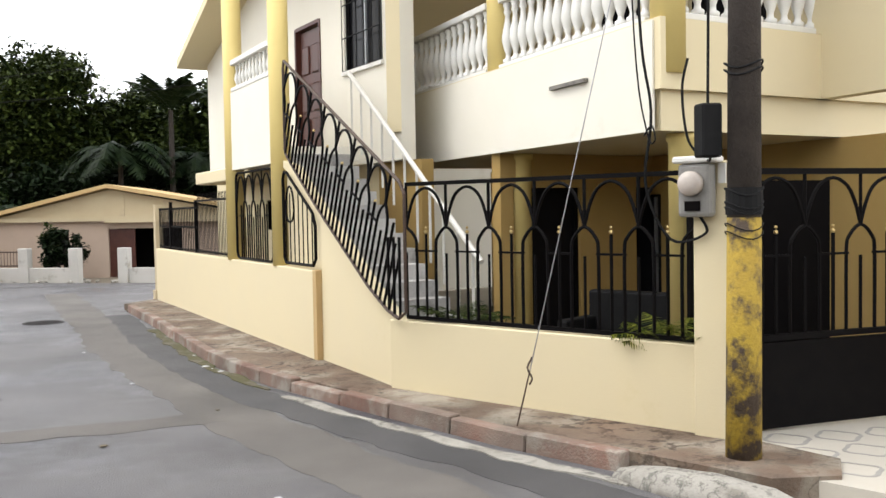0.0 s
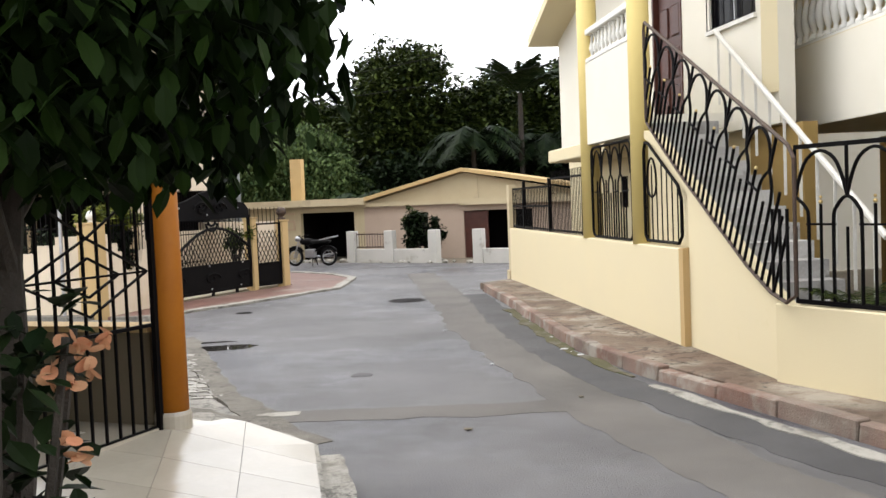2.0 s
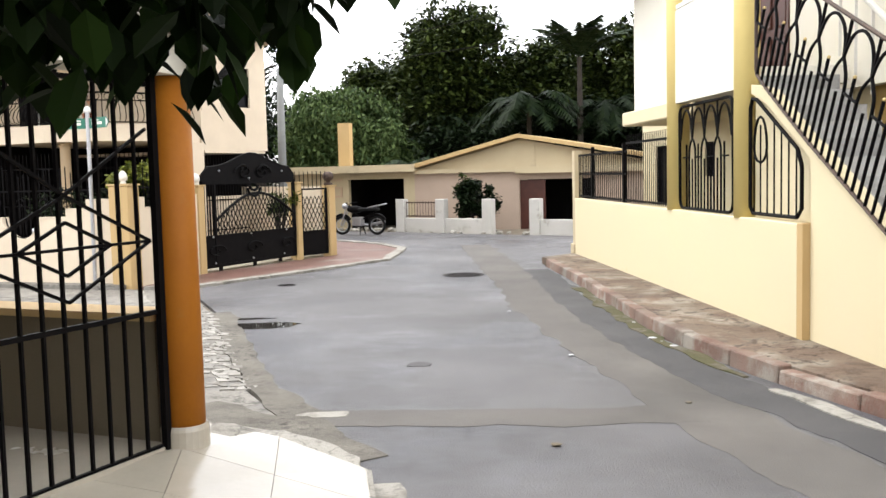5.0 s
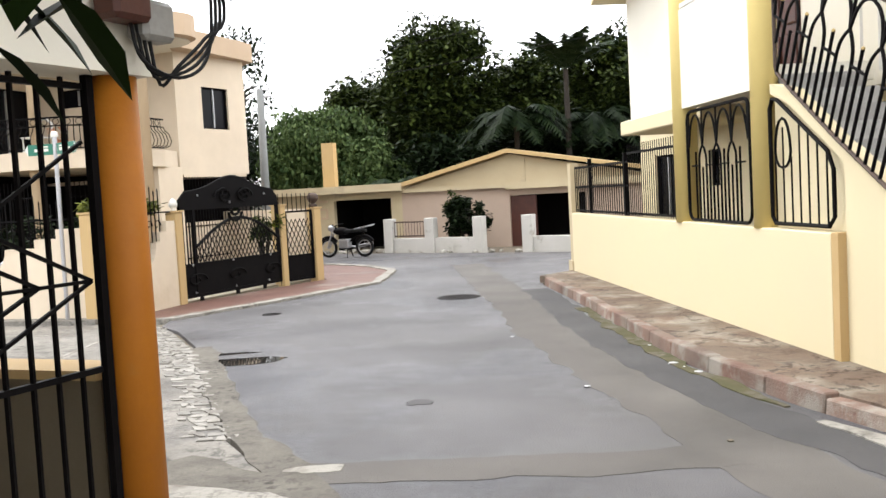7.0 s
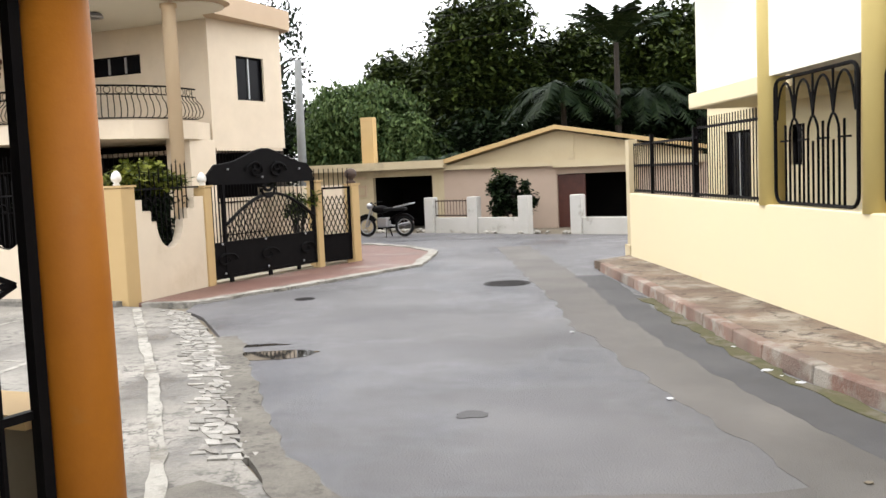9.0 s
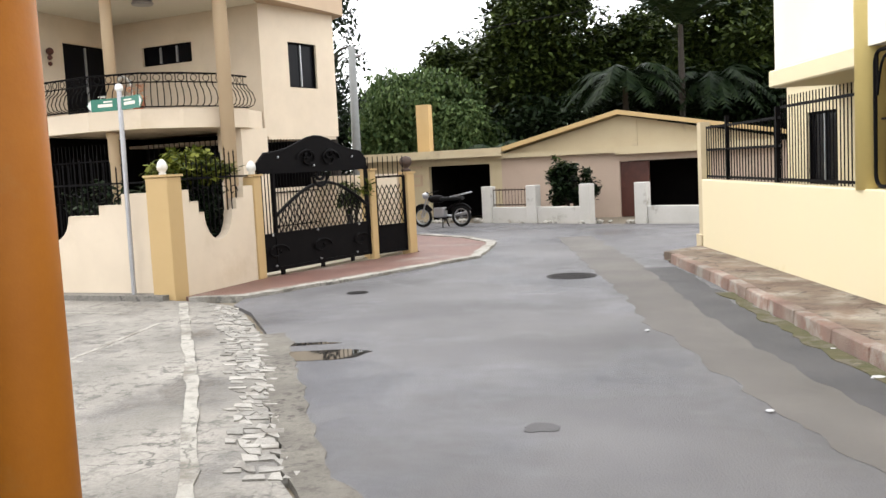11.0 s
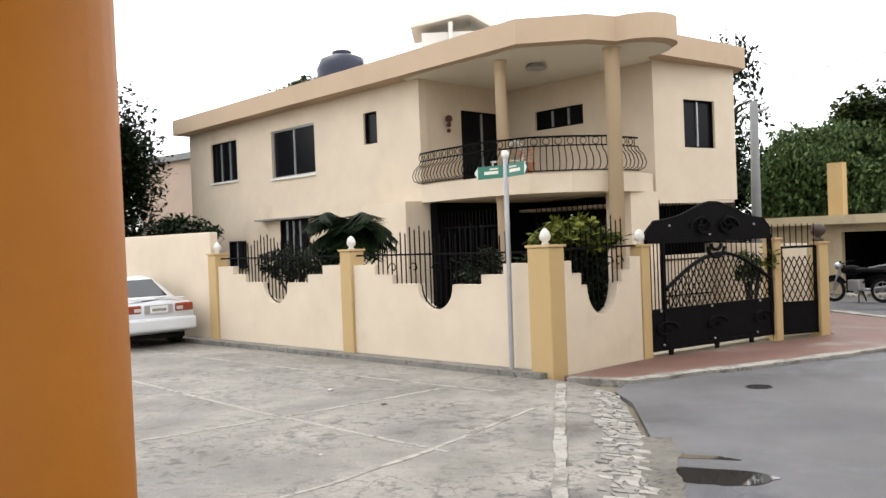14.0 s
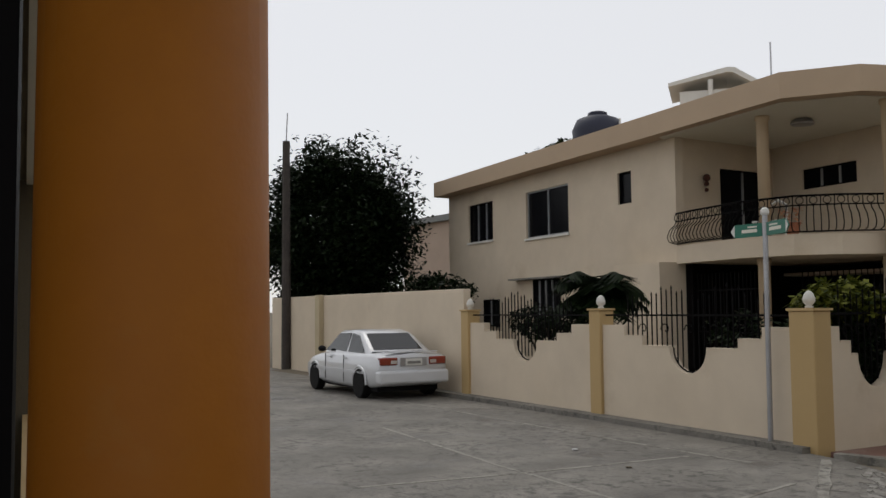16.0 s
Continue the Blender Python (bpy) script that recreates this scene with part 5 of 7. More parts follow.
        box(bm, -0.04, 0.04, -0.02, 0.02, 0.03, 0.12)
        for v in bm.verts:
            v.co = MAIN.at(u + v.co.x, 0.03 + v.co.y, v.co.z)
        part("roller_foot", bm, IRON, g)
    for u, z in ((0.3, 0.2), (1.5, 0.2), (2.6, 0.2), (0.25, 0.72), (1.45, 0.72), (2.7, 0.72), (0.5, 2.02), (1.45, 1.86), (2.6, 2.0)):
        bm = bmesh.new()
        bmesh.ops.create_icosphere(bm, subdivisions=1, radius=0.022, matrix=Matrix.Translation(MAIN.at(u, -0.02, z)))
        part("stud", bm, SILVER, g, "small bright metal stud")


sliding_gate()
post(MAIN, MAIN.length + 0.1, 0.18, 1.72, cream_fence, -0.05, 0.2, False)
ped = thing("garden_gate", "small black iron garden gate with lattice", "gate")
for u in (0.02, SMALL.length - 0.02):
    bm = bmesh.new()
    lbox(bm, SMALL, u - 0.02, u + 0.02, 0, 0.05, 0.08, 1.6)
    part("upright", bm, IRON, ped)
for z in (0.1, 0.62, 1.58):
    bm = bmesh.new()
    lbox(bm, SMALL, 0, SMALL.length, 0, 0.05, z - 0.02, z + 0.02)
    part("rail", bm, IRON, ped)
bm = bmesh.new()
lbox(bm, SMALL, 0.02, SMALL.length - 0.02, 0.015, 0.035, 0.1, 0.62)
part("base_sheet", bm, IRON, ped)
for sgn in (1, -1):
    for k in range(-3, 9):
        u = k * 0.12
        pts = [(u + sgn * (z - 0.64) * 0.55, z) for z in np.arange(0.64, 1.45, 0.03)]
        pts = [(a, z) for a, z in pts if 0.05 < a < SMALL.length - 0.05]
        if len(pts) > 1:
            bm = bmesh.new()
            bar(bm, SMALL.at(pts[0][0], 0.02 + 0.006 * sgn, pts[0][1]), SMALL.at(pts[-1][0], 0.02 + 0.006 * sgn, pts[-1][1]), 0.013)
            part("lattice_bar", bm, IRON, ped)
for k in range(8):
    bm = bmesh.new()
    bar(bm, SMALL.at(-0.15 + k * 0.13, 0.03, 1.58), SMALL.at(-0.15 + k * 0.13, 0.03, 1.98), 0.014)
    part("bar", bm, IRON, ped)
post(SMALL, SMALL.length + 0.12, 0.2, 1.62, cream_fence, -0.05, 0.2, False)
bm = bmesh.new()
q = SMALL.at(SMALL.length + 0.12, 0.08, 1.66)
lathe(bm, [(0.1, 0.0), (0.1, 0.04), (0.05, 0.06), (0.05, 0.08), (0.1, 0.12), (0.13, 0.18), (0.12, 0.25), (0.07, 0.3), (0.02, 0.31)], q, 14)
smooth(tagged(part("post_urn", bm, RUSTY), "dark ball finial on the last gate post", "finial"))

# ---- the cream house ----
ch = thing("cream_house", "two-storey cream house with rounded balcony and tan roof edge", "house")
P1 = Line((-16.85, 22.5), (-29.4, 24.45), flip=True)
R0, R1, R2 = 2.8, 5.68, 6.17
win1, win2, win3 = (9.0, 10.74, 4.0, 5.22), (4.55, 6.88, 3.86, 5.2), (1.68, 2.25, 4.36, 5.14)
bm = bmesh.new()
pierced(bm, P1, 0.0, 12.3, 2.0, R1, 0.0, 0.22, [win1, win2, win3])
part("upper_wall", bm, PEACH, ch)
window(ch, P1, *win1, v=0.1, panes=3)
window(ch, P1, *win2, v=0.1, panes=2, frame_mat=ALU)
window(ch, P1, *win3, v=0.1, panes=1, sill=False)
bm = bmesh.new()
pierced(bm, P1, 0.0, 12.3, -0.05, 2.0, 0.0, 0.22, [(8.6, 9.6, 1.3, 1.99)])
part("lower_wall", bm, PEACH, ch)
window(ch, P1, 8.6, 9.6, 1.3, 2.13, v=-0.02, panes=2, sill=False)
# lower storey projecting bay with a dark patterned screen
bm = bmesh.new()
lbox(bm, P1, 0.0, 1.75, -0.5, -0.003, -0.05, 2.84)
part("bay_wall", bm, PEACH, ch)
bm = bmesh.new()
lbox(bm, P1, 4.4, 7.5, -0.3, -0.003, 2.66, 2.71)
part("window_hood", bm, CONCRETE, ch)
window(ch, P1, 5.0, 6.4, 1.3, 2.65, v=-0.04, panes=4, grille=6, sill=False)
AL = Line((-16.85, 22.5), (-16.8, 25.8))            # recessed balcony wall, faces east
bm = bmesh.new()
pierced(bm, AL, 0.22, 3.4, R0, R1, 0.0, 0.2, [(1.45, 3.15, 3.1, 5.05)])
part("balcony_wall", bm, PEACH, ch)
window(ch, AL, 1.45, 3.15, 3.1, 5.05, v=0.1, panes=2, frame_mat=DARK, sill=False, name="sliding_door")
BW = Line((-16.8, 25.8), (-12.3, 25.1), flip=False)
bm = bmesh.new()
pierced(bm, BW, 0.0, BW.length, R0, R1, 0.0, 0.2, [(0.94, 2.52, 4.54, 5.01)])
part("balcony_wall", bm, PEACH, ch)
window(ch, BW, 0.94, 2.52, 4.54, 5.01, v=0.1, panes=3, sill=False)
BL = Line((-12.3, 25.1), (-11.66, 27.75))
bm = bmesh.new()
pierced(bm, BL, 0.0, 2.75, 2.62, R1, 0.0, 0.22, [(0.98, 2.03, 3.8, 4.88)])
part("block_wall", bm, PEACH, ch)
window(ch, BL, 0.98, 2.03, 3.8, 4.88, v=0.1, panes=2, frame_mat=DARK, sill=False)
bm = bmesh.new()
BN = Line((-11.66, 27.75), (-14.5, 28.6))
lbox(bm, BN, 0.0, 3, 0.0, 0.2, 2.62, R1)
part("block_wall", bm, PEACH, ch)
bm = bmesh.new()
prism(bm, [(-12.25, 25.15), (-11.7, 27.7), (-17, 30), (-17, 25.9)], 2.55, 2.618)
part("block_floor", bm, PEACH, ch)
# rear walls close the house
bm = bmesh.new()
prism(bm, [(-29.2, 24.7), (-28.9, 31), (-28.7, 31), (-29.0, 24.7)], -0.05, R1)
prism(bm, [(-28.7, 31), (-14.5, 30.2), (-14.5, 30.0), (-28.7, 30.8)], -0.05, R1)
prism(bm, [(-14.7, 28.7), (-14.5, 28.7), (-14.5, 30.0), (-14.7, 30.0)], -0.05, R1)
part("rear_wall", bm, PEACH, ch)
# balcony slab with a rounded front
BALC = [(-16.85, 22.48), (-16.2, 22.25), (-14.6, 21.85), (-13.4, 21.95), (-12.75, 22.5), (-12.3, 23.2), (-12.2, 24.2), (-12.35, 25.08), (-16.75, 25.7)]
bm = bmesh.new()
prism(bm, BALC, R0, 3.2)
part("balcony_slab", bm, PEACH, ch)
for (x, y, r, z0, z1) in ((-14.35, 22.35, 0.12, 3.2, R1), (-12.1, 23.12, 0.15, -0.05, R1), (-14.45, 22.4, 0.12, -0.05, R0)):
    bm = bmesh.new()
    lathe(bm, [(r, z0), (r, z1 - 0.12), (r * 1.2, z1 - 0.1), (r * 1.2, z1)], (x, y, 0), 20)
    smooth(part("column", bm, COLUMN, ch))
bm = bmesh.new()
prism(bm, [(-12.9, 24.0), (-12.3, 24.0), (-12.2, 25.0), (-12.8, 25.0)], -0.05, R0)
part("pier", bm, PEACH, ch)
# roof slab with deep tan edge
ROOF = [(-29.2, 23.9), (-17.0, 22.0), (-13.15, 21.35), (-12.0, 22.1), (-11.75, 22.72), (-11.5, 22.74), (-11.27, 22.82), (-11.08, 22.98), (-10.96, 23.2), (-10.92, 23.46), (-10.96, 23.72), (-11.08, 23.96), (-11.27, 24.16), (-11.5, 24.3), (-11.9, 24.4), (-11.5, 27.2), (-11.45, 28.0), (-14, 30.4), (-29.5, 31.4)]
bm = bmesh.new()
prism(bm, ROOF, R1, R2)
part("roof", bm, FASCIA, ch, "deep tan concrete roof edge")
bm = bmesh.new()
prism(bm, [(x * 0.97 - 0.6, y * 0.985 + 0.6) for x, y in ROOF[1:15]] + [(-13, 27), (-20, 28)], R1 - 0.02, R1 - 0.004)
part("balcony_ceiling", bm, PALE, ch)
bm = bmesh.new()
lathe(bm, [(0.22, 0), (0.24, 0.03), (0.2, 0.1), (0.16, 0.12)], (-14.1, 23.3, R1 - 0.14), 16)
tagged(part("ceiling_lamp", bm, SILVER), "flat round ceiling lamp above the balcony", "lamp")
# ground floor: grilled carport, its inner shade put into near-black walls
CPT = Line((-16.3, 22.6), (-11.9, 25.0))
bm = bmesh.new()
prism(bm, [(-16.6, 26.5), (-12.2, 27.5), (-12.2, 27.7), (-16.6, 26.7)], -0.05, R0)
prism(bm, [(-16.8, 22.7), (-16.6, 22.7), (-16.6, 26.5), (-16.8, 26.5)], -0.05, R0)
part("carport_wall", bm, DARK, ch, "carport wall coloured near black for the shade inside")
GW = Line((-12.22, 25.2), (-11.62, 27.6))
bm = bmesh.new()
lbox(bm, GW, 0.0, GW.length, 0.1, 0.25, -0.05, 1.4)
part("low_wall", bm, PEACH, ch)
pg = thing("porch_grille", "tall dark iron grille closing the ground floor porch", "grille")
for a, b in (((-16.5, 22.75), (-14.6, 22.55)), ((-12.3, 25.2), (-11.75, 27.6)), ((-14.3, 23.4), (-12.7, 24.2))):
    ln = Line(a, b)
    n = round(ln.length / 0.11)
    for k in range(n + 1):
        bm = bmesh.new()
        bar(bm, ln.at(ln.length * k / n, 0, 0.0), ln.at(ln.length * k / n, 0, 2.56), 0.016)
        part("bar", bm, IRON, pg)
    for z in (0.5, 1.3, 2.2):
        bm = bmesh.new()
        bar(bm, ln.at(0, 0, z), ln.at(ln.length, 0, z), 0.03)
        part("rail", bm, IRON, pg)
bm = bmesh.new()
prism(bm, [(-30, 18.2), (-9.4, 17.4), (-9.1, 19.5), (-8.3, 23.1), (-11, 28.5), (-30, 31)], -0.2, 0.0)
tagged(part("garden_ground", bm, SOIL), "bare garden soil behind the cream wall", "garden", kind="structure")


def balcony_rail():
    b = thing("balcony_railing", "black wrought iron balcony railing with bellied bars", "railing")
    path = [Vector((x, y, 0)) for x, y in BALC[:7]]
    fine = []
    for i in range(len(path) - 1):
        n = max(1, round((path[i + 1] - path[i]).length / 0.13))
        fine += [path[i].lerp(path[i + 1], k / n) for k in range(n)]
    fine.append(path[-1])
    cen = Vector((-14.6, 24.3, 0))
    for z, r in ((3.24, 0.014), (3.74, 0.014), (3.92, 0.02)):
        bm = bmesh.new()
        tube(bm, [p + UP * z for p in fine], r, 6)
        part("rail", bm, IRON, b)
    for i, p in enumerate(fine):
        o = (p - cen).normalized()
        bm = bmesh.new()
        tube(bm, [p + o * d + UP * z for d, z in ((0.02, 3.24), (0.16, 3.29), (0.2, 3.4), (0.14, 3.56), (0.03, 3.66), (0.0, 3.74))], 0.011, 5)
        part("belly_bar", bm, IRON, b)
        if i % 2 == 0 and i + 1 < len(fine):
            t = (fine[i + 1] - p).normalized()
            bm = bmesh.new()
            tube(bm, [p + t * 0.07 * math.cos(a) + UP * (3.83 + 0.07 * math.sin(a)) for a in np.linspace(0, math.tau, 10, endpoint=False)], 0.009, 5, closed=True)
            part("ring", bm, IRON, b)
            bm = bmesh.new()
            bar(bm, p + t * 0.13 + UP * 3.74, p + t * 0.13 + UP * 3.92, 0.014)
            part("bar", bm, IRON, b)


balcony_rail()
# things on and around the house
tank = thing("water_tank", "dark blue plastic water tank on the roof", "water tank")
bm = bmesh.new()
lathe(bm, [(0.72, 0), (0.74, 0.1), (0.72, 0.2), (0.74, 0.5), (0.72, 0.62), (0.74, 0.75), (0.6, 1.05), (0.35, 1.15)], (-22.1, 25.0, R2), 24)
smooth(part("body", bm, NAVY, tank))
bm = bmesh.new()
lathe(bm, [(0.28, 0), (0.28, 0.1), (0.2, 0.14)], (-22.1, 25.0, R2 + 1.15), 16)
part("lid", bm, NAVY, tank)
bm = bmesh.new()
tube(bm, [(-21.4, 25.2, R2), (-21.4, 25.2, R2 + 1.0)], 0.03, 6)
part("pipe", bm, WHITE, tank)
SHL = Line((-20.65, 26.45), (-18.6, 28.2))
sh = thing("roof_hut", "small cream stair head with slanted slab on the roof", "roof hut")
bm = bmesh.new()
lbox(bm, SHL, 0.25, 2.1, 0.1, 2.0, R2, R2 + 1.75)
part("wall", bm, WHITE, sh)
bm = bmesh.new()
profile(bm, SHL, [(-0.05, R2 + 1.98), (1.55, R2 + 2.32), (1.75, R2 + 2.3), (2.5, R2 + 1.8), (2.5, R2 + 1.66), (1.7, R2 + 2.16), (1.55, R2 + 2.18), (-0.05, R2 + 1.88)], -0.1, 2.2)
part("roof_slab", bm, WHITE, sh)
bm = bmesh.new()
tube(bm, [SHL.at(1.05, -0.08, R2), SHL.at(1.1, -0.05, R2 + 2.0)], 0.07, 8)
part("pipe", bm, WHITE, sh)
bm = bmesh.new()
tube(bm, [(-16.7, 25.75, R2), (-16.7, 25.75, R2 + 2.1)], 0.02, 6)
tagged(part("antenna_mast", bm, SILVER), "thin grey antenna mast on the roof", "mast")
bm = bmesh.new()
for z, rr in ((4.5, 0.05), (4.64, 0.06), (4.78, 0.09)):
    bmesh.ops.create_icosphere(bm, subdivisions=2, radius=rr, matrix=Matrix.Translation((-16.72, 23.35 + rr * 0.3, z)))
tagged(part("wall_sconce", bm, WOOD), "small brown wall sconce beside the balcony door", "lamp")
chair = thing("garden_chair", "white plastic armchair standing on the balcony", "chair")
for x, y in ((-15.15, 23.0), (-14.7, 23.0), (-15.15, 23.45), (-14.7, 23.45)):
    bm = bmesh.new()
    tube(bm, [(x, y, 3.2), (x, y, 3.6)], 0.02, 6)
    part("leg", bm, WHITE, chair)
bm = bmesh.new()
box(bm, -15.18, -14.67, 22.95, 23.48, 3.6, 3.63)
part("seat", bm, WHITE, chair)
bm = bmesh.new()
tube(bm, [(-15.18, 23.45, 3.63), (-15.14, 23.5, 3.97), (-14.93, 23.53, 4.09), (-14.71, 23.5, 3.97), (-14.67, 23.45, 3.63)], 0.03, 6)
part("backrest", bm, WHITE, chair)
pot = thing("potted_flower", "red potted flower on the balcony", "plant pot")
bm = bmesh.new()
lathe(bm, [(0.1, 0), (0.15, 0.25), (0.16, 0.28)], (-13.9, 22.6, 3.2), 12)
part("pot", bm, TERRACOTTA, pot)
v, f = leaves(np.random.default_rng(61), (-13.9, 22.6, 3.7), (0.25, 0.25, 0.22), 90, 0.1, 8)
raw("bloom", v, f, PETAL, pot)
# street sign with two blades
sg = thing("street_sign", "grey pole with two green street name blades", "street sign")
SB = (-10.3, 17.15)
bm = bmesh.new()
tube(bm, [(SB[0], SB[1], -0.1), (SB[0] + 0.02, SB[1], 3.08)], 0.035, 10)
part("pole", bm, SILVER, sg)
bm = bmesh.new()
lathe(bm, [(0.05, 0), (0.06, 0.03), (0.05, 0.08), (0.02, 0.1)], (SB[0] + 0.02, SB[1], 3.06), 10)
part("pole_cap", bm, WHITE, sg)
for sgn, ang, ln in ((-1, 178, 0.54), (1, -25, 0.6)):
    d = Vector((math.cos(radians(ang)), math.sin(radians(ang))))
    ln_ = Line((SB[0] + 0.02 + d.x * 0.05, SB[1] + d.y * 0.05), (SB[0] + d.x, SB[1] + d.y))
    bm = bmesh.new()
    profile(bm, ln_, [(0, 2.78), (ln - 0.08, 2.78), (ln, 2.87), (ln - 0.08, 2.96), (0, 2.96)], -0.008, 0.008)
    bl = part("blade", bm, SIGNGREEN, sg)
    for face in (-0.011, 0.011):
        bm = bmesh.new()
        lbox(bm, ln_, 0.08, ln - 0.2, min(face, face * 0.75), max(face, face * 0.75), 2.84, 2.885)
        lbox(bm, ln_, 0.08, ln - 0.3, min(face, face * 0.75), max(face, face * 0.75), 2.905, 2.925)
        part("text_bar", bm, PALE, bl)
        bm = bmesh.new()
        profile(bm, ln_, [(ln - 0.075, 2.785), (ln - 0.01, 2.87), (ln - 0.075, 2.955)], min(face, face * 0.75), max(face, face * 0.75))
        part("arrow_tip", bm, WHITE, bl)

# paved yard behind the gates and the wall that closes it
bm = bmesh.new()
prism(bm, [(-9.7, 17.5), (-9.42, 19.5), (-8.75, 22.3), (-8.35, 23.2), (-12.3, 27.3), (-11.9, 24.6), (-13.2, 21.6), (-18.0, 22.3), (-18.3, 18.2)], -0.1, 0.04)
tagged(part("garden_yard", bm, YARD), "pale paved yard behind the iron gates", "yard", kind="structure")
YW = Line((-8.35, 23.35), (-12.2, 27.3))
bm = bmesh.new()
lbox(bm, YW, 0.0, YW.length, -0.08, 0.08, -0.1, 1.62)
tagged(part("yard_wall", bm, PEACH), "cream wall closing the yard behind the gate", "wall", kind="structure")

# ---- low house at the end of the street ----
FH = Line((-13.4, 34.35), (-0.6, 33.05))
fh = thing("low_house", "low weathered house with gabled front and flat garage", "house")
# u: 4.4 is the gable's left end, garage from 0.0 to 4.2
bm = bmesh.new()
pierced(bm, FH, -0.6, 4.45, -0.05, 1.95, 0.0, 0.2, [(1.95, 4.05, -0.05, 1.72)])
part("garage_wall", bm, SANDWALL, fh)
bm = bmesh.new()
lbox(bm, FH, -0.9, 4.6, -0.45, 3.5, 1.95, 2.2)
part("garage_roof", bm, SANDWALL, fh)
# near-black sheets give the shade inside the open garage
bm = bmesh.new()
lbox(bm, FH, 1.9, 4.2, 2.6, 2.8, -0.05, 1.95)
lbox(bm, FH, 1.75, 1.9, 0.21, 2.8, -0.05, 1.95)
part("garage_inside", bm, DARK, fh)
bm = bmesh.new()
lbox(bm, FH, 1.36, 1.80, 0.5, 0.8, 2.2, 3.74)
part("chimney", bm, TAN, fh)
holes = [(6.3, 6.85, 0.4, 1.6), (8.15, 10.6, -0.05, 1.6)]
bm = bmesh.new()
pierced(bm, FH, 4.45, 12.5, -0.05, 1.85, 0.0, 0.2, holes)
part("front_wall", bm, PINKWALL, fh)
window(fh, FH, 6.3, 6.85, 0.4, 1.6, v=0.1, panes=1, sill=False)
bm = bmesh.new()
lbox(bm, FH, 8.15, 9.0, 0.12, 0.2, -0.04, 1.58)
part("door", bm, WOOD, fh, "dark brown house door")
# near-black wall behind the doorway gives the shade indoors
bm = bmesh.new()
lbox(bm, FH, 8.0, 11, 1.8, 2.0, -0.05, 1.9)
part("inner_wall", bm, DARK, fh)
bm = bmesh.new()
lbox(bm, FH, 4.45, 8.1, -0.2, 0.3, 1.86, 2.0)
lbox(bm, FH, 8.1, 12.6, -0.3, 0.3, 1.8, 2.02)
part("eave_band", bm, SANDWALL, fh)
bm = bmesh.new()
profile(bm, FH, [(4.45, 1.99), (8.2, 2.93), (12.5, 2.1), (12.5, 1.99)], 0.02, 0.2)
part("gable", bm, SANDWALL, fh)
bm = bmesh.new()
profile(bm, FH, [(4.3, 2.0), (8.2, 2.97), (12.9, 2.12), (12.9, 2.24), (8.2, 3.1), (4.3, 2.14)], -0.35, 6.0)
part("roof", bm, TAN, fh)
bm = bmesh.new()
profile(bm, FH, [(8.3, 2.03), (8.3, 2.92), (8.7, 2.84), (8.7, 2.03)], -0.02, 0.018)
part("gable_pier", bm, SANDWALL, fh)
bm = bmesh.new()
lbox(bm, FH, 12.3, 12.5, 0.2, 6, -0.05, 2.0)
lbox(bm, FH, -0.6, 12.5, 6.0, 6.2, -0.05, 2.0)
lbox(bm, FH, -0.6, -0.4, 0.2, 6, -0.05, 1.95)
part("rear_wall", bm, PINKWALL, fh)
for z0, z1, u0, u1 in ((1.68, 1.75, 1.36, 1.72), (1.4, 1.47, 1.36, 1.72), (1.1, 1.17, 1.36, 1.66), (1.1, 1.47, 1.65, 1.72)):
    bm = bmesh.new()
    lbox(bm, FH, u0, u1, -0.04, -0.003, z0, z1)
    part("relief_band", bm, FASCIA, fh)

FWL = Line((-9.2, 32.15), (-3.0, 29.55), flip=False)
fw = thing("front_wall", "low stained whitewashed front wall with square piers", "wall", kind="structure")
for u in (0.25, 1.85, 3.62, 5.3):
    bm = bmesh.new()
    lbox(bm, FWL, u - 0.17, u + 0.17, -0.06, 0.2, -0.1, 1.06)
    bevelled(bm, 0.015)
    part("pier", bm, DIRTYWHITE, fw)
for a, b in ((0.42, 1.68), (2.02, 3.45), (5.47, 7.4)):
    bm = bmesh.new()
    lbox(bm, FWL, a, b, 0.0, 0.14, -0.1, 0.45)
    bevelled(bm, 0.015)
    part("wall_panel", bm, DIRTYWHITE, fw)
pickets(FWL, 0.43, 1.67, 0.46, 1.0, 0.11, 0.014, "low_railing", "thin rusty railing on the whitewashed wall", (0.1, 0.9), 0.07, mat=RUSTY)
bm = bmesh.new()
rngr = np.random.default_rng(71)
for _ in range(60):
    p = FWL.at(rngr.uniform(-3.5, 5), rngr.uniform(-0.1, 1.3))
    bmesh.ops.create_icosphere(bm, subdivisions=1, radius=rngr.uniform(0.04, 0.16), matrix=Matrix.Translation(p) @ Matrix.Diagonal((1, 1, 0.6, 1)))
tagged(part("rubble", bm, PALECONC), "loose rubble and stones beside the low house", "rubble", kind="stuff")


def shrub(name, label, centre, radii, count, size, leaf, seed, clumps=24, stem=True):
    t = thing(name, label, "shrub")
    rng = np.random.default_rng(seed)
    x, y, z = centre
    bm = bmesh.new()
    for k in range(5):
        a = k * 1.26
        tube(bm, [(x, y, 0.0), (x + math.cos(a) * radii[0] * 0.3, y + math.sin(a) * radii[1] * 0.3, z * 0.6), (x + math.cos(a) * radii[0] * 0.6, y + math.sin(a) * radii[1] * 0.6, z)], [0.035, 0.025, 0.01], 5)
    part("stem", bm, BARK, t)
    v, f = leaves(rng, centre, radii, count, size, clumps)
    raw("foliage", v, f, leaf, t)
    return t


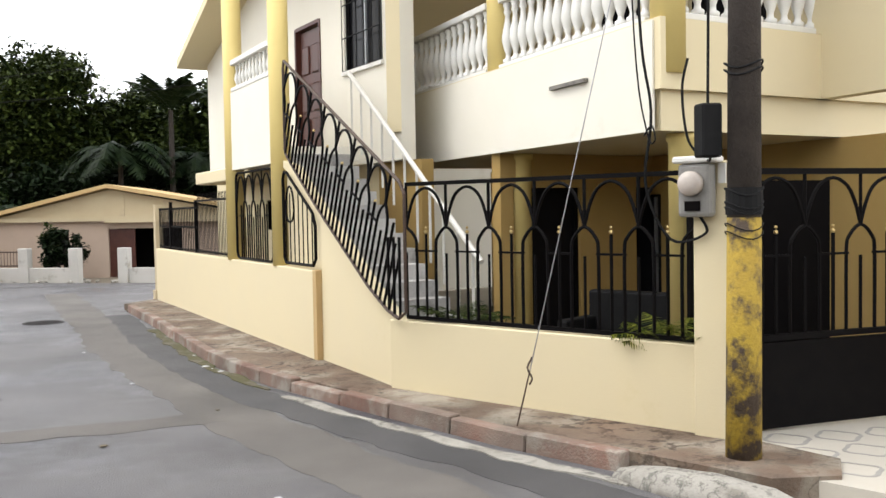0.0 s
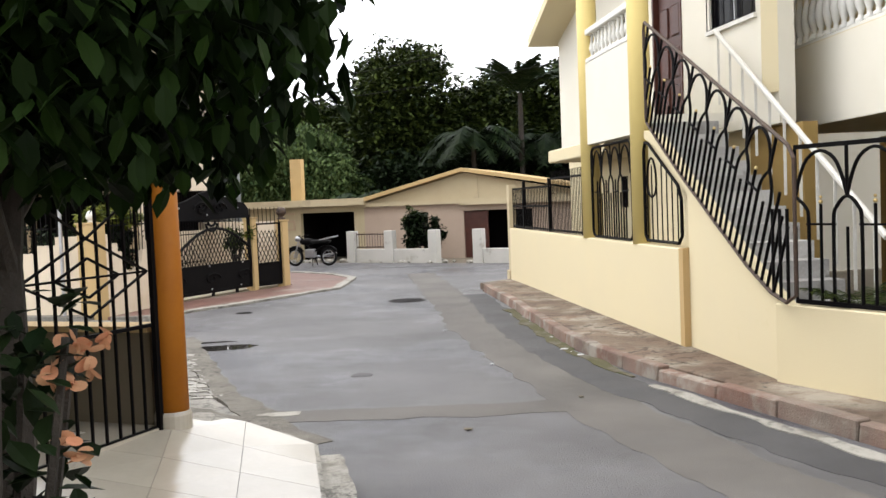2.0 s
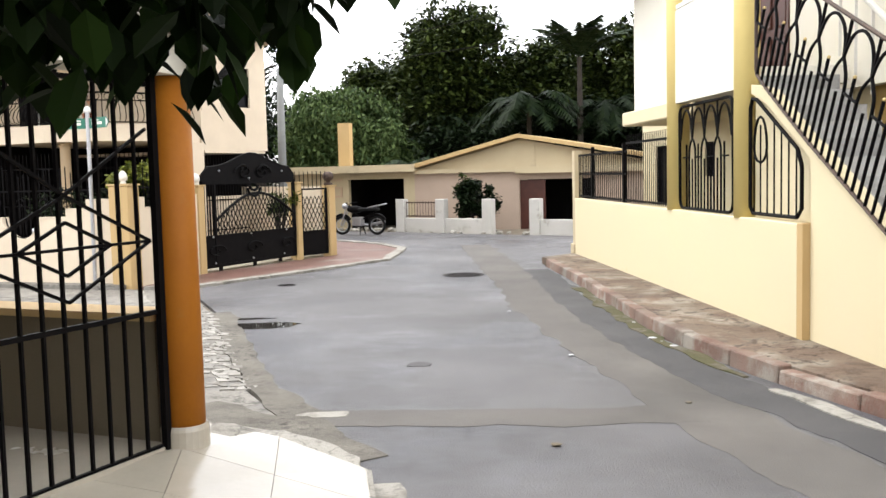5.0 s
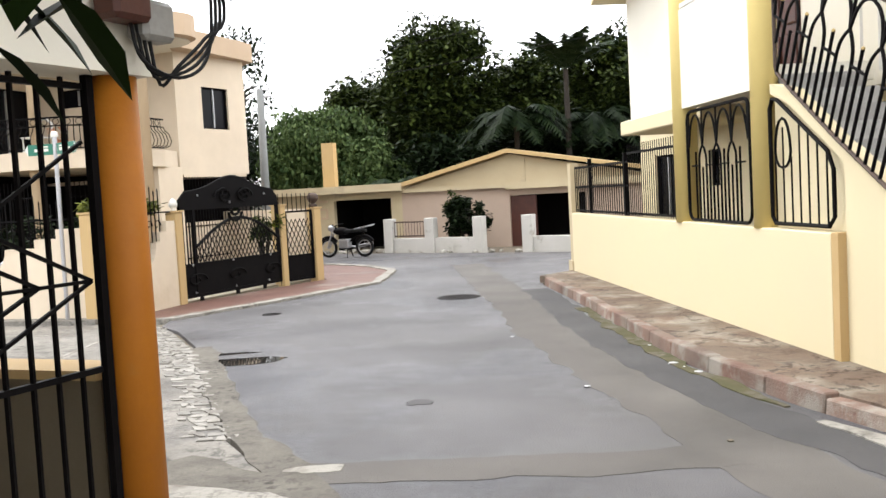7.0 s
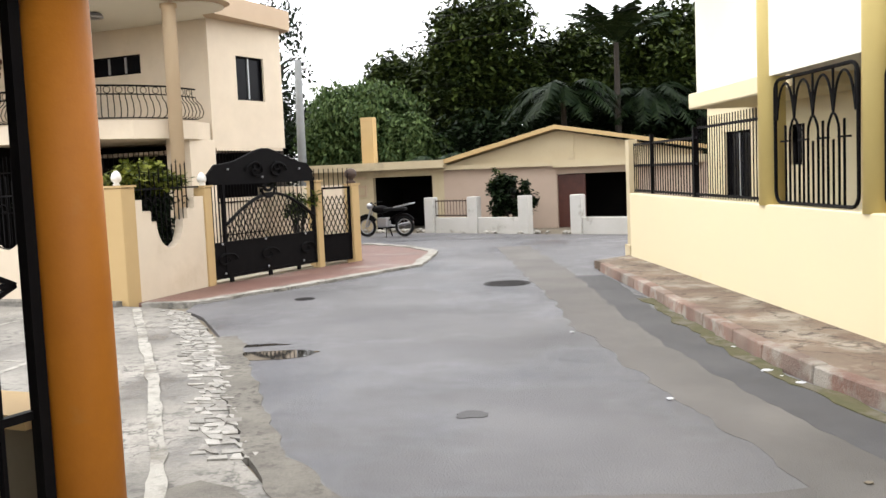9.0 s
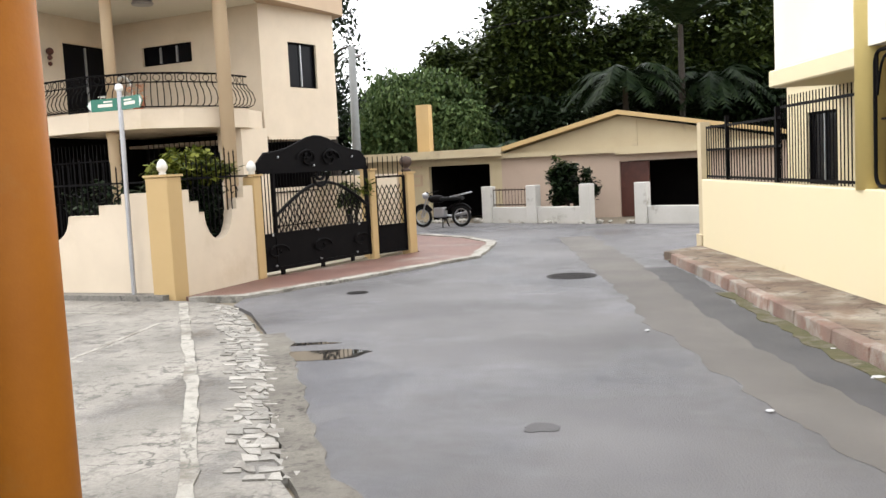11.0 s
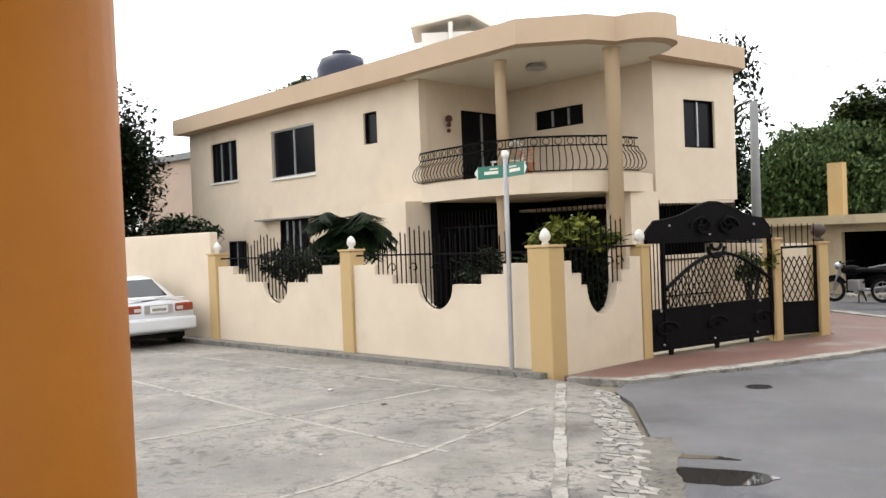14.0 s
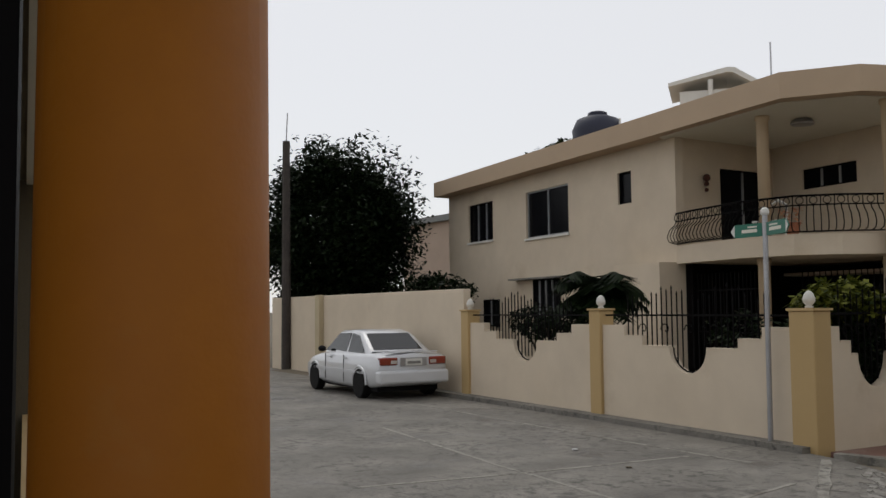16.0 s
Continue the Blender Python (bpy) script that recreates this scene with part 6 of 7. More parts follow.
p = FWL.at(2.7, 0.8)
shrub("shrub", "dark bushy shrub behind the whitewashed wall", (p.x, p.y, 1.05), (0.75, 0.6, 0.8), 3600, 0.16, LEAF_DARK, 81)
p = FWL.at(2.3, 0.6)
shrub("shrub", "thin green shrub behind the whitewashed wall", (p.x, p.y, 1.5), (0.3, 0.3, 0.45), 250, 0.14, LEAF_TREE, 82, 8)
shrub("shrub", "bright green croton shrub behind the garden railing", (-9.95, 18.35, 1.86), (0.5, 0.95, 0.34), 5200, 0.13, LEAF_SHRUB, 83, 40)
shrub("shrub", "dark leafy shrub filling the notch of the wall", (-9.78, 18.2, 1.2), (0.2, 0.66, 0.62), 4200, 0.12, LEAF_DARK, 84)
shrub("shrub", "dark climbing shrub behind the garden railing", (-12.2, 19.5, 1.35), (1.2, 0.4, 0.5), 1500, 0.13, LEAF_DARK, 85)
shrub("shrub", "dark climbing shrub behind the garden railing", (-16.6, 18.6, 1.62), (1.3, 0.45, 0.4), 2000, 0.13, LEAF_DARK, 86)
shrub("shrub", "green shrub inside the sliding gate", (-9.3, 23.0, 1.25), (0.3, 0.3, 0.35), 500, 0.14, LEAF_TREE, 87)
shrub("shrub", "hanging green creeper on the gate post", (-8.65, 22.35, 1.35), (0.14, 0.14, 0.4), 160, 0.13, LEAF_SHRUB, 88, 8)
palm("garden_palm", "young palm with broad drooping fronds in the garden", (-16.2, 19.5, 0.0), 2.2, 24, 1.15, 91, 0.09, LEAF_DARK, blade=1.1, low=-0.1, wide=0.045)
PA, PB_ = NF.at(0.62, 0.45), NF.at(3.1, 0.4)
palm("porch_palm", "small areca palm behind the porch fence", (PA.x, PA.y, 0.13), 0.55, 18, 0.72, 92, 0.03, LEAF_TREE, blade=0.5, low=0.9, sag=0.5)
palm("porch_palm", "small areca palm beside the gate pillar", (PB_.x, PB_.y, 0.13), 0.5, 20, 0.85, 93, 0.03, LEAF_SHRUB, blade=0.5, low=0.9, sag=0.5)

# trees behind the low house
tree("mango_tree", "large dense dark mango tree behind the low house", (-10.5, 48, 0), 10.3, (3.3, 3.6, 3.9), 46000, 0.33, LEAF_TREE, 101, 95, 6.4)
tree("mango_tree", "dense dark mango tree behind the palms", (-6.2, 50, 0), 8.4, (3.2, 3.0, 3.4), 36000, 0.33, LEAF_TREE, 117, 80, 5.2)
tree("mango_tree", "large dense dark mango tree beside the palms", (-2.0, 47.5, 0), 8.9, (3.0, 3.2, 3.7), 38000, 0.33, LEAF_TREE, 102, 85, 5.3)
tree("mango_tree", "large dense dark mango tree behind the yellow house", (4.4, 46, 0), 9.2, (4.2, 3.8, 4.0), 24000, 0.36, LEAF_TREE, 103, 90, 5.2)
tree("bamboo_clump", "light green feathery tree with drooping leaves", (-15.7, 45.0, 0), 6.2, (3.2, 2.8, 2.5), 40000, 0.27, LEAF_LIGHT, 104, 100, 3.6, droop=0.9)
tree("bamboo_clump", "light green feathery bush with drooping leaves", (-12.9, 43.5, 0), 4.6, (1.7, 1.6, 2.1), 18000, 0.25, LEAF_LIGHT, 118, 50, 2.4, droop=0.9)
tree("mango_tree", "dark tree in the gap behind the low house", (-14.6, 51, 0), 8.2, (3.8, 3.0, 3.2), 34000, 0.33, LEAF_TREE, 105, 80, 5.1)
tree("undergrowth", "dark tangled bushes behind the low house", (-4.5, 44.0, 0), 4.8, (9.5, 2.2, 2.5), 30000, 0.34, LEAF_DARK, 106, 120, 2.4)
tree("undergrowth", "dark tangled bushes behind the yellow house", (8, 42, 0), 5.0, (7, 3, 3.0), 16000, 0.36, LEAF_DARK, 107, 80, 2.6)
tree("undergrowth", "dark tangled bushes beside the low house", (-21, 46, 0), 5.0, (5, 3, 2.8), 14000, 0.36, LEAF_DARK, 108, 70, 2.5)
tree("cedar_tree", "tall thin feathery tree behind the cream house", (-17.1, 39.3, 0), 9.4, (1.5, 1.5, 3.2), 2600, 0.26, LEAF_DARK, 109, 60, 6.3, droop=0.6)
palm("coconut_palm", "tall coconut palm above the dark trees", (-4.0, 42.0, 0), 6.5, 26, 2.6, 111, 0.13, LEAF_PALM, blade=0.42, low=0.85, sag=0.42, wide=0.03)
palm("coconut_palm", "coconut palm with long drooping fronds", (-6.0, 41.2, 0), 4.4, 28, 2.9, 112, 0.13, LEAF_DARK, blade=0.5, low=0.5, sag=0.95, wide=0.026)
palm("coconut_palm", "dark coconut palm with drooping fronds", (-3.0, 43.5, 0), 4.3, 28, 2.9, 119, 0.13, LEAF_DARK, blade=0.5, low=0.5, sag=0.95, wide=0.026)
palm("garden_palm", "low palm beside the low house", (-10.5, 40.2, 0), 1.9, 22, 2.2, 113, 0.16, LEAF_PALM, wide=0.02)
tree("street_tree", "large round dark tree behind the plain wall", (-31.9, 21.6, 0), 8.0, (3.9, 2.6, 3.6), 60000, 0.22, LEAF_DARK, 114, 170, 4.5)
tree("street_tree", "small tree top behind the cream house", (-35, 35, 0), 9.6, (2.2, 2.2, 1.4), 5000, 0.28, LEAF_TREE, 115, 30, 8.4)
shrub("shrub", "green shrub above the plain wall", (-26.5, 22.0, 2.4), (2.6, 0.8, 0.6), 2500, 0.22, LEAF_DARK, 116, 40)
# house behind, far along the side street
bh = thing("grey_house", "pale grey two-storey house behind the trees", "house")
bm = bmesh.new()
box(bm, -45, -36.5, 32.0, 40, -0.05, 6.2)
part("wall", bm, PINKWALL, bh)
bm = bmesh.new()
box(bm, -45.3, -36.2, 31.7, 40.3, 6.2, 6.5)
part("roof", bm, GREYPOLE, bh)
BHL = Line((-45, 31.98), (-36.5, 31.98))
window(bh, BHL, 5.6, 6.9, 3.6, 5.3, v=0.02, panes=2, sill=False)
# far low walls and houses close the side streets
bm = bmesh.new()
box(bm, -60, -44, 3, 24, -0.05, 3.2)
tagged(part("far_building", bm, SANDWALL), "plain low building closing the side street", "building")
bm = bmesh.new()
box(bm, 12, 30, 32, 40, -0.05, 4.0)
tagged(part("far_building", bm, SANDWALL), "plain low building beyond the bend", "building")
bm = bmesh.new()
box(bm, -6, 12, -16, -8, -0.05, 5.0)
tagged(part("far_building", bm, SANDWALL), "plain building behind the starting point", "building")

# ---- porch on the left: apron, orange column, beam, fence ----
COL = (-3.01, 7.026)
FR = Line(COL, (-3.585, 4.476), flip=True)                       # front fence runs back towards the start, v inwards
# sloping tiled apron made of tiles
ap = thing("apron", "polished cream tile apron sloping up to the porch", "apron", kind="structure")


def apron_z(x, y):
    # height from the outer edge to the fence line
    edge = -2.15 + (7.4 - y) * 0.37
    inner = -2.98 - (7.0 - y) * 0.22
    q = min(1.3, max(0.0, (edge - x) / (edge - inner)))
    return 0.27 + 0.23 * min(1.0, q)


for j in range(-1, 12):
    for i in range(-1, 6):
        a = []
        for du, dv in ((0, 0), (1, 0), (1, 1), (0, 1)):
            y = 7.42 - (j + dv) * 0.5
            edge = -2.15 + (7.4 - y) * 0.37
            x = edge - (i + du) * 0.5
            a.append((x, y))
        if i < 0 or a[0][1] > 7.45:
            continue
        c = Vector((sum(p[0] for p in a) / 4, sum(p[1] for p in a) / 4, 0))
        bm = bmesh.new()
        pts = [Vector((x, y, 0)) for x, y in a]
        pts = [c + (p - c) * 0.993 for p in pts]
        hexa(bm, [p + UP * (apron_z(p.x, p.y) - 0.03) for p in pts] + [p + UP * apron_z(p.x, p.y) for p in pts])
        part("tile", bm, TILE, ap)
# bed under the tiles with a rough cement edge
bm = bmesh.new()
NX, NY = 12, 20
grid = [[bm.verts.new((0, 0, 0)) for _ in range(NX + 1)] for _ in range(NY + 1)]
for j in range(NY + 1):
    y = 7.44 - j * 0.5
    edge = -2.12 + (7.4 - y) * 0.37
    for i in range(NX + 1):
        x = edge - i * 0.4
        grid[j][i].co = (x, y, apron_z(x, y) - 0.014)
for j in range(NY):
    for i in range(NX):
        bm.faces.new((grid[j][i], grid[j][i + 1], grid[j + 1][i + 1], grid[j + 1][i]))
ext = bmesh.ops.extrude_face_region(bm, geom=bm.faces[:])
for v in [e for e in ext["geom"] if isinstance(e, bmesh.types.BMVert)]:
    v.co.z = -0.12
part("bed", bm, PALECONC, ap, "rough pale cement bed under the tiles")
strip([(-2.05, 7.5), (-1.7, 6.5), (-1.0, 4.6), (-0.25, 2.5), (0.65, 0.0)], 0.18, -0.1, 0.17, "apron_edge", PALECONC, "broken cement edge of the tiled apron", "edge", 0.04, 131)

co = thing("porch_column", "round orange painted porch column with a cement foot", "column")
bm = bmesh.new()
lathe(bm, [(0.108, 0.55), (0.106, 1.4), (0.1, 2.374)], (*COL, 0), 32)
smooth(part("shaft", bm, ORANGE, co))
bm = bmesh.new()
lathe(bm, [(0.126, 0.3), (0.126, 0.575), (0.116, 0.6)], (*COL, 0), 24)
part("foot", bm, TILE, co)
porch = thing("left_porch", "porch with cream roof beam and low wall", "porch", kind="structure")
bm = bmesh.new()
lbox(bm, FR, -0.11, 9, -0.12, 0.15, 2.375, 3.0)
part("beam", bm, PALE, porch)
NW = Line(COL, (-9.3, 8.0))                         # low wall along the side street, v to the street side
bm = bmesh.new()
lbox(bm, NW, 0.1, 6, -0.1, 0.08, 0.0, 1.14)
part("low_wall", bm, SHADEBROWN, porch)
bm = bmesh.new()
lbox(bm, NW, 0.1, 6, -0.13, 0.11, 1.14, 1.18)
part("coping", bm, TAN, porch)
bm = bmesh.new()
lbox(bm, NW, 0.16, 6, -0.11, 0.11, 2.72, 3.0)
part("beam", bm, PALE, porch)
bm = bmesh.new()
prism(bm, [tuple(FR.at(0, 0).xy), tuple(FR.at(9, 0).xy), tuple(FR.at(9, 6).xy), tuple(NW.at(6, 0).xy)], 0.3, 0.51)
part("porch_floor", bm, TILE, porch)
# roof and walls take the shade brown for a dim porch interior
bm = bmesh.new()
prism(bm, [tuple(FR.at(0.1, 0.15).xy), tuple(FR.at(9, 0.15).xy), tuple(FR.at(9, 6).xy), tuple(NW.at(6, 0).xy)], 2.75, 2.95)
part("porch_roof", bm, SHADEBROWN, porch)
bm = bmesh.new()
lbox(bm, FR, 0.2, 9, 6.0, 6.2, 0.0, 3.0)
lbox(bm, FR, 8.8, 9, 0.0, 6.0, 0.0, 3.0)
part("porch_wall", bm, SHADEBROWN, porch)
# added overhang, out of view, that keeps sky light off the column
bm = bmesh.new()
lbox(bm, FR, -0.3, 9, -0.6, 0.15, 3.004, 3.12)
part("eave", bm, PALE, porch)
# fences of the porch
pf = thing("porch_fence", "black iron porch fence with diamond pattern", "fence")


def diamond_fence(f, ln, u0, u1, z0, z1, mid, v, gap):
    for z in (z0 + 0.03, mid, z1 - 0.03):
        bm = bmesh.new()
        bar(bm, ln.at(u0, v, z), ln.at(u1, v, z), 0.024)
        part("rail", bm, IRON, f)
    n = round((u1 - u0) / gap)
    for k in range(n + 1):
        u = u0 + (u1 - u0) * k / n
        bm = bmesh.new()
        bar(bm, ln.at(u, v, z0), ln.at(u, v, z1), 0.016)
        part("bar", bm, IRON, f)
    w, h = 0.52, 0.24
    zc = mid + 0.36
    u = u0 + 0.05
    while u + 2 * w * 0.5 < u1:
        for a, b in (((u, zc), (u + w, zc + h)), ((u + w, zc + h), (u + 2 * w, zc)), ((u, zc), (u + w, zc - h)), ((u + w, zc - h), (u + 2 * w, zc)), ((u, zc + 0.55), (u + w, zc + h)), ((u + w, zc + h), (u + 2 * w, zc + 0.55)),
                     ((u, zc), (u + 2 * w, zc)), ((u + w * 0.5, zc), (u + w, zc + h * 0.5)), ((u + w, zc + h * 0.5), (u + w * 1.5, zc)), ((u + w * 0.5, zc), (u + w, zc - h * 0.5)), ((u + w, zc - h * 0.5), (u + w * 1.5, zc))):
            if b[0] <= u1:
                bm = bmesh.new()
                bar(bm, ln.at(a[0], v - 0.015, a[1]), ln.at(b[0], v - 0.015, b[1]), 0.014)
                part("diamond_bar", bm, IRON, f)
        u += 2 * w
    return f


diamond_fence(pf, FR, 0.13, 3.2, 0.48, 2.36, 1.2, 0.02, 0.118)
bm = bmesh.new()
lbox(bm, FR, 0.115, 0.15, -0.015, 0.02, 0.47, 2.374)
part("post", bm, IRON, pf)
# electricity meter on the beam
me_ = thing("electric_meter", "brown electricity meter box on the porch beam", "electric meter")
bm = bmesh.new()
lbox(bm, FR, 0.02, 0.22, -0.27, -0.135, 2.56, 2.85)
bevelled(bm, 0.02)
part("box", bm, WOOD, me_)
bm = bmesh.new()
lbox(bm, FR, -0.13, 0.05, -0.25, -0.135, 2.50, 2.66)
bevelled(bm, 0.02)
part("terminal_box", bm, PLASTIC, me_)
bm = bmesh.new()
q = FR.at(-0.04, -0.25, 2.76)
lathe(bm, [(0.085, 0), (0.085, 0.1), (0.07, 0.14), (0.02, 0.15)], (0, 0, 0), 18)
bmesh.ops.transform(bm, matrix=Matrix.Translation(FR.at(-0.04, -0.15, 2.76)) @ FR.m() @ Matrix.Rotation(radians(90), 4, "X"), verts=bm.verts)
smooth(part("dial_glass", bm, CLEARLAMP, me_))
bm = bmesh.new()
for k in range(4):
    s = k * 0.03
    tube(bm, spline([FR.at(0.08 - s, -0.2, 2.56), FR.at(0.05 - s, -0.22, 2.42 - s), FR.at(-0.12, -0.25, 2.36 + s * 0.5), FR.at(-0.3, -0.25, 2.45 + s), FR.at(-0.37 - s, -0.24, 2.7), FR.at(-0.38 + s, -0.22, 3.3)]), 0.008, 6)
part("cable", bm, CABLE, me_)

# ---- near tree with broad leaves and the flowering shrub ----
rng = np.random.default_rng(141)
nt = thing("garden_tree", "small garden tree with broad hanging leaves coloured as in deep shade", "tree")
part("trunk", trunk_of((-1.72, 3.5, 0.15), (-1.72, 3.65, 2.9), 0.06, 0.035, 7, rng, 0.6), BARK, nt)
lv, lf = [], []


def broad_leaf(p, a, tilt, s):
    """A pointed oval leaf folded along its rib."""
    d = Vector((math.cos(a) * math.cos(tilt), math.sin(a) * math.cos(tilt), math.sin(tilt)))
    w = d.cross(UP).normalized()
    o = w.cross(d)
    i = len(lv)
    for q, h in ((0, 0), (0.3, 0.24), (0.65, 0.26), (1.0, 0)):
        c = Vector(p) + d * s * q - o * s * 0.08 * q * q
        if h == 0:
            lv.append(tuple(c))
        else:
            lv.extend([tuple(c + w * s * h + o * s * 0.05), tuple(c), tuple(c - w * s * h + o * s * 0.05)])
    lf.extend([(i, i + 2, i + 1), (i, i + 3, i + 2), (i + 1, i + 2, i + 5, i + 4), (i + 2, i + 3, i + 6, i + 5), (i + 4, i + 5, i + 7), (i + 5, i + 6, i + 7)])


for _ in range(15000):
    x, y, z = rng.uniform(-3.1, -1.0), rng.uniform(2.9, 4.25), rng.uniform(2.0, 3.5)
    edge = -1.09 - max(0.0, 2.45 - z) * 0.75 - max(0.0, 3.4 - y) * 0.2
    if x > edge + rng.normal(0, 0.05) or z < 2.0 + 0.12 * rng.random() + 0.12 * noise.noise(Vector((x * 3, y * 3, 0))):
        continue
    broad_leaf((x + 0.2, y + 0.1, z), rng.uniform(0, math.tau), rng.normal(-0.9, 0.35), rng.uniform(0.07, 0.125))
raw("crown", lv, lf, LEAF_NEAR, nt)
fs = thing("flower_shrub", "potted shrub with dark leaves and peach flower clusters", "shrub")
bm = bmesh.new()
for k in range(7):
    a = k * 0.9
    tube(bm, [(-1.52, 3.13, 0.2), (-1.52 + 0.12 * math.cos(a), 3.16 + 0.12 * math.sin(a), 1.0), (-1.50 + 0.2 * math.cos(a), 3.18 + 0.2 * math.sin(a), 1.65)], [0.02, 0.016, 0.01], 5)
part("stem", bm, BARK, fs)
lv, lf = [], []
for _ in range(620):
    z = rng.uniform(0.45, 1.75)
    a, r = rng.uniform(0, math.tau), rng.uniform(0.04, 0.26)
    broad_leaf((-1.54 + r * math.cos(a), 3.16 + r * math.sin(a), z), rng.uniform(0, math.tau), rng.normal(-0.4, 0.5), rng.uniform(0.07, 0.13))
raw("foliage", lv, lf, LEAF_DARK, fs)
for (fx, fy, fz) in ((-1.33, 3.20, 1.63), (-1.30, 3.24, 1.60), (-1.345, 3.17, 1.57), (-1.29, 3.26, 1.555), (-1.27, 3.28, 1.62), (-1.32, 3.22, 1.53), (-1.33, 3.18, 1.40), (-1.31, 3.22, 1.34), (-1.40, 3.10, 1.12)):
    # one bloom: a few round cupped petals that overlap
    bm = bmesh.new()
    for _ in range(5):
        o = Vector((rng.normal(0, 0.012), rng.normal(0, 0.012), rng.normal(0, 0.012)))
        turn = Matrix.Rotation(rng.uniform(0, math.tau), 3, "Z") @ Matrix.Rotation(rng.uniform(0.5, 1.4), 3, "X")
        rim = [bm.verts.new(Vector((fx, fy, fz)) + o + turn @ Vector((0.022 * math.cos(q), 0.019 * math.sin(q), 0.005))) for q in np.linspace(0, math.tau, 10, endpoint=False)]
        mid = bm.verts.new(Vector((fx, fy, fz)) + o)
        for k in range(10):
            bm.faces.new((mid, rim[k], rim[(k + 1) % 10]))
    part("flower", bm, PETAL, fs)

# ---- utility pole, meter and wires on the right ----
PX, PY = 3.64, 6.82
up = thing("utility_pole", "tarred wooden utility pole with peeling yellow paint below", "utility pole")
bm = bmesh.new()
tube(bm, [(PX, PY, -0.2), (PX + 0.015, PY, 1.93)], [0.135, 0.125], 18)
smooth(part("painted_base", bm, POLEYELLOW, up, "base with peeling yellow paint"))
bm = bmesh.new()
tube(bm, [(PX + 0.015, PY, 1.93), (PX + 0.05, PY, 8.5)], [0.124, 0.1], 18)
smooth(part("shaft", bm, POLE, up))
for z, r in ((1.98, 0.006), (2.02, 0.007), (2.12, 0.008), (3.0, 0.008), (3.05, 0.008), (1.8, 0.005), (1.86, 0.005)):
    bm = bmesh.new()
    tube(bm, [(PX + 0.015 + 0.137 * math.cos(a), PY + 0.137 * math.sin(a), z + 0.03 * math.sin(2 * a + z)) for a in np.linspace(0, math.tau, 16, endpoint=False)], r, 5, closed=True)
    part("wire_band", bm, CABLE, up)
bm = bmesh.new()
tube(bm, [(PX + 0.015, PY, 1.95), (PX + 0.016, PY, 2.15)], 0.135, 18)
part("tar_wrap", bm, RUBBER, up)
bm = bmesh.new()
box(bm, PX - 0.3, PX - 0.14, PY + 0.02, PY + 0.18, 2.38, 2.78)
bevelled(bm, 0.015)
part("black_box", bm, RUBBER, up)
em = thing("electric_meter", "grey electricity meter with round glass dial on the pillar", "electric meter")
bm = bmesh.new()
lbox(bm, NF, 3.40, 3.68, -0.2, -0.065, 1.93, 2.36)
bevelled(bm, 0.03, 2)
part("case", bm, PLASTIC, em)
bm = bmesh.new()
lbox(bm, NF, 3.36, 3.74, -0.22, -0.062, 2.365, 2.42)
bevelled(bm, 0.015)
part("hood", bm, WHITE, em)
bm = bmesh.new()
lathe(bm, [(0.1, 0), (0.1, 0.07), (0.08, 0.11), (0.02, 0.12)], (0, 0, 0), 20)
bmesh.ops.transform(bm, matrix=Matrix.Translation(NF.at(3.53, -0.19, 2.2)) @ NF.m() @ Matrix.Rotation(radians(90), 4, "X"), verts=bm.verts)
smooth(part("dial_glass", bm, CLEARLAMP, em))
bm = bmesh.new()
lbox(bm, NF, 3.47, 3.6, -0.215, -0.203, 1.98, 2.06)
part("label_plate", bm, DARK, em)
bm = bmesh.new()
lbox(bm, NF, 3.7, 3.76, -0.09, -0.064, 2.2, 2.36)
part("paper_note", bm, WHITE, em)


def cable(name, label, pts, r=0.012):
    fine = spline(pts, 6)
    bm = bmesh.new()
    tube(bm, fine, r, 6)
    return tagged(part(name, bm, CABLE), label, "cable", "hanging cables")


cable("cable", "black cable hanging from the eave to the meter", [NF.at(3.05, -0.25, 6.0), NF.at(3.1, -0.25, 3.6), NF.at(3.2, -0.25, 2.8), NF.at(3.12, -0.2, 2.2), NF.at(3.3, -0.12, 1.75), NF.at(3.6, -0.1, 1.8), NF.at(3.55, -0.12, 1.95)])
cable("cable", "thin black cable hanging from the eave", [NF.at(2.98, -0.3, 6.0), NF.at(3.08, -0.3, 3.4), NF.at(3.18, -0.28, 2.62), NF.at(3.25, -0.28, 2.56), NF.at(3.22, -0.28, 2.68), NF.at(3.15, -0.28, 2.6)], 0.007)
cable("cable", "black service cable beside the pole", [(PX - 0.2, PY + 0.1, 7), (PX - 0.21, PY + 0.1, 4.0), (PX - 0.22, PY + 0.1, 2.78)], 0.011)
cable("cable", "black cable looping under the box", [NF.at(3.5, -0.2, 3.2), NF.at(3.45, -0.2, 2.95), NF.at(3.5, -0.2, 2.55), NF.at(3.66, -0.2, 2.38), (PX - 0.22, PY + 0.06, 2.4)], 0.011)
guy = thing("guy_wire", "thin steel guy wire anchored in the pavement", "guy wire")
bm = bmesh.new()
tube(bm, [(2.25, 8.2, 0.12), (2.36, 8.15, 0.62)], 0.007, 6)
part("anchor_rod", bm, RUSTY, guy)
bm = bmesh.new()
tube(bm, [(2.36 + 0.02 * math.sin(k), 8.15 + 0.02 * math.cos(k), 0.5 + k * 0.03) for k in range(9)], 0.009, 5)
part("clamp", bm, RUSTY, guy)
bm = bmesh.new()
tube(bm, [(2.36, 8.15, 0.62), (3.64, 6.9, 7.6)], 0.005, 6)
part("wire", bm, SILVER, guy)
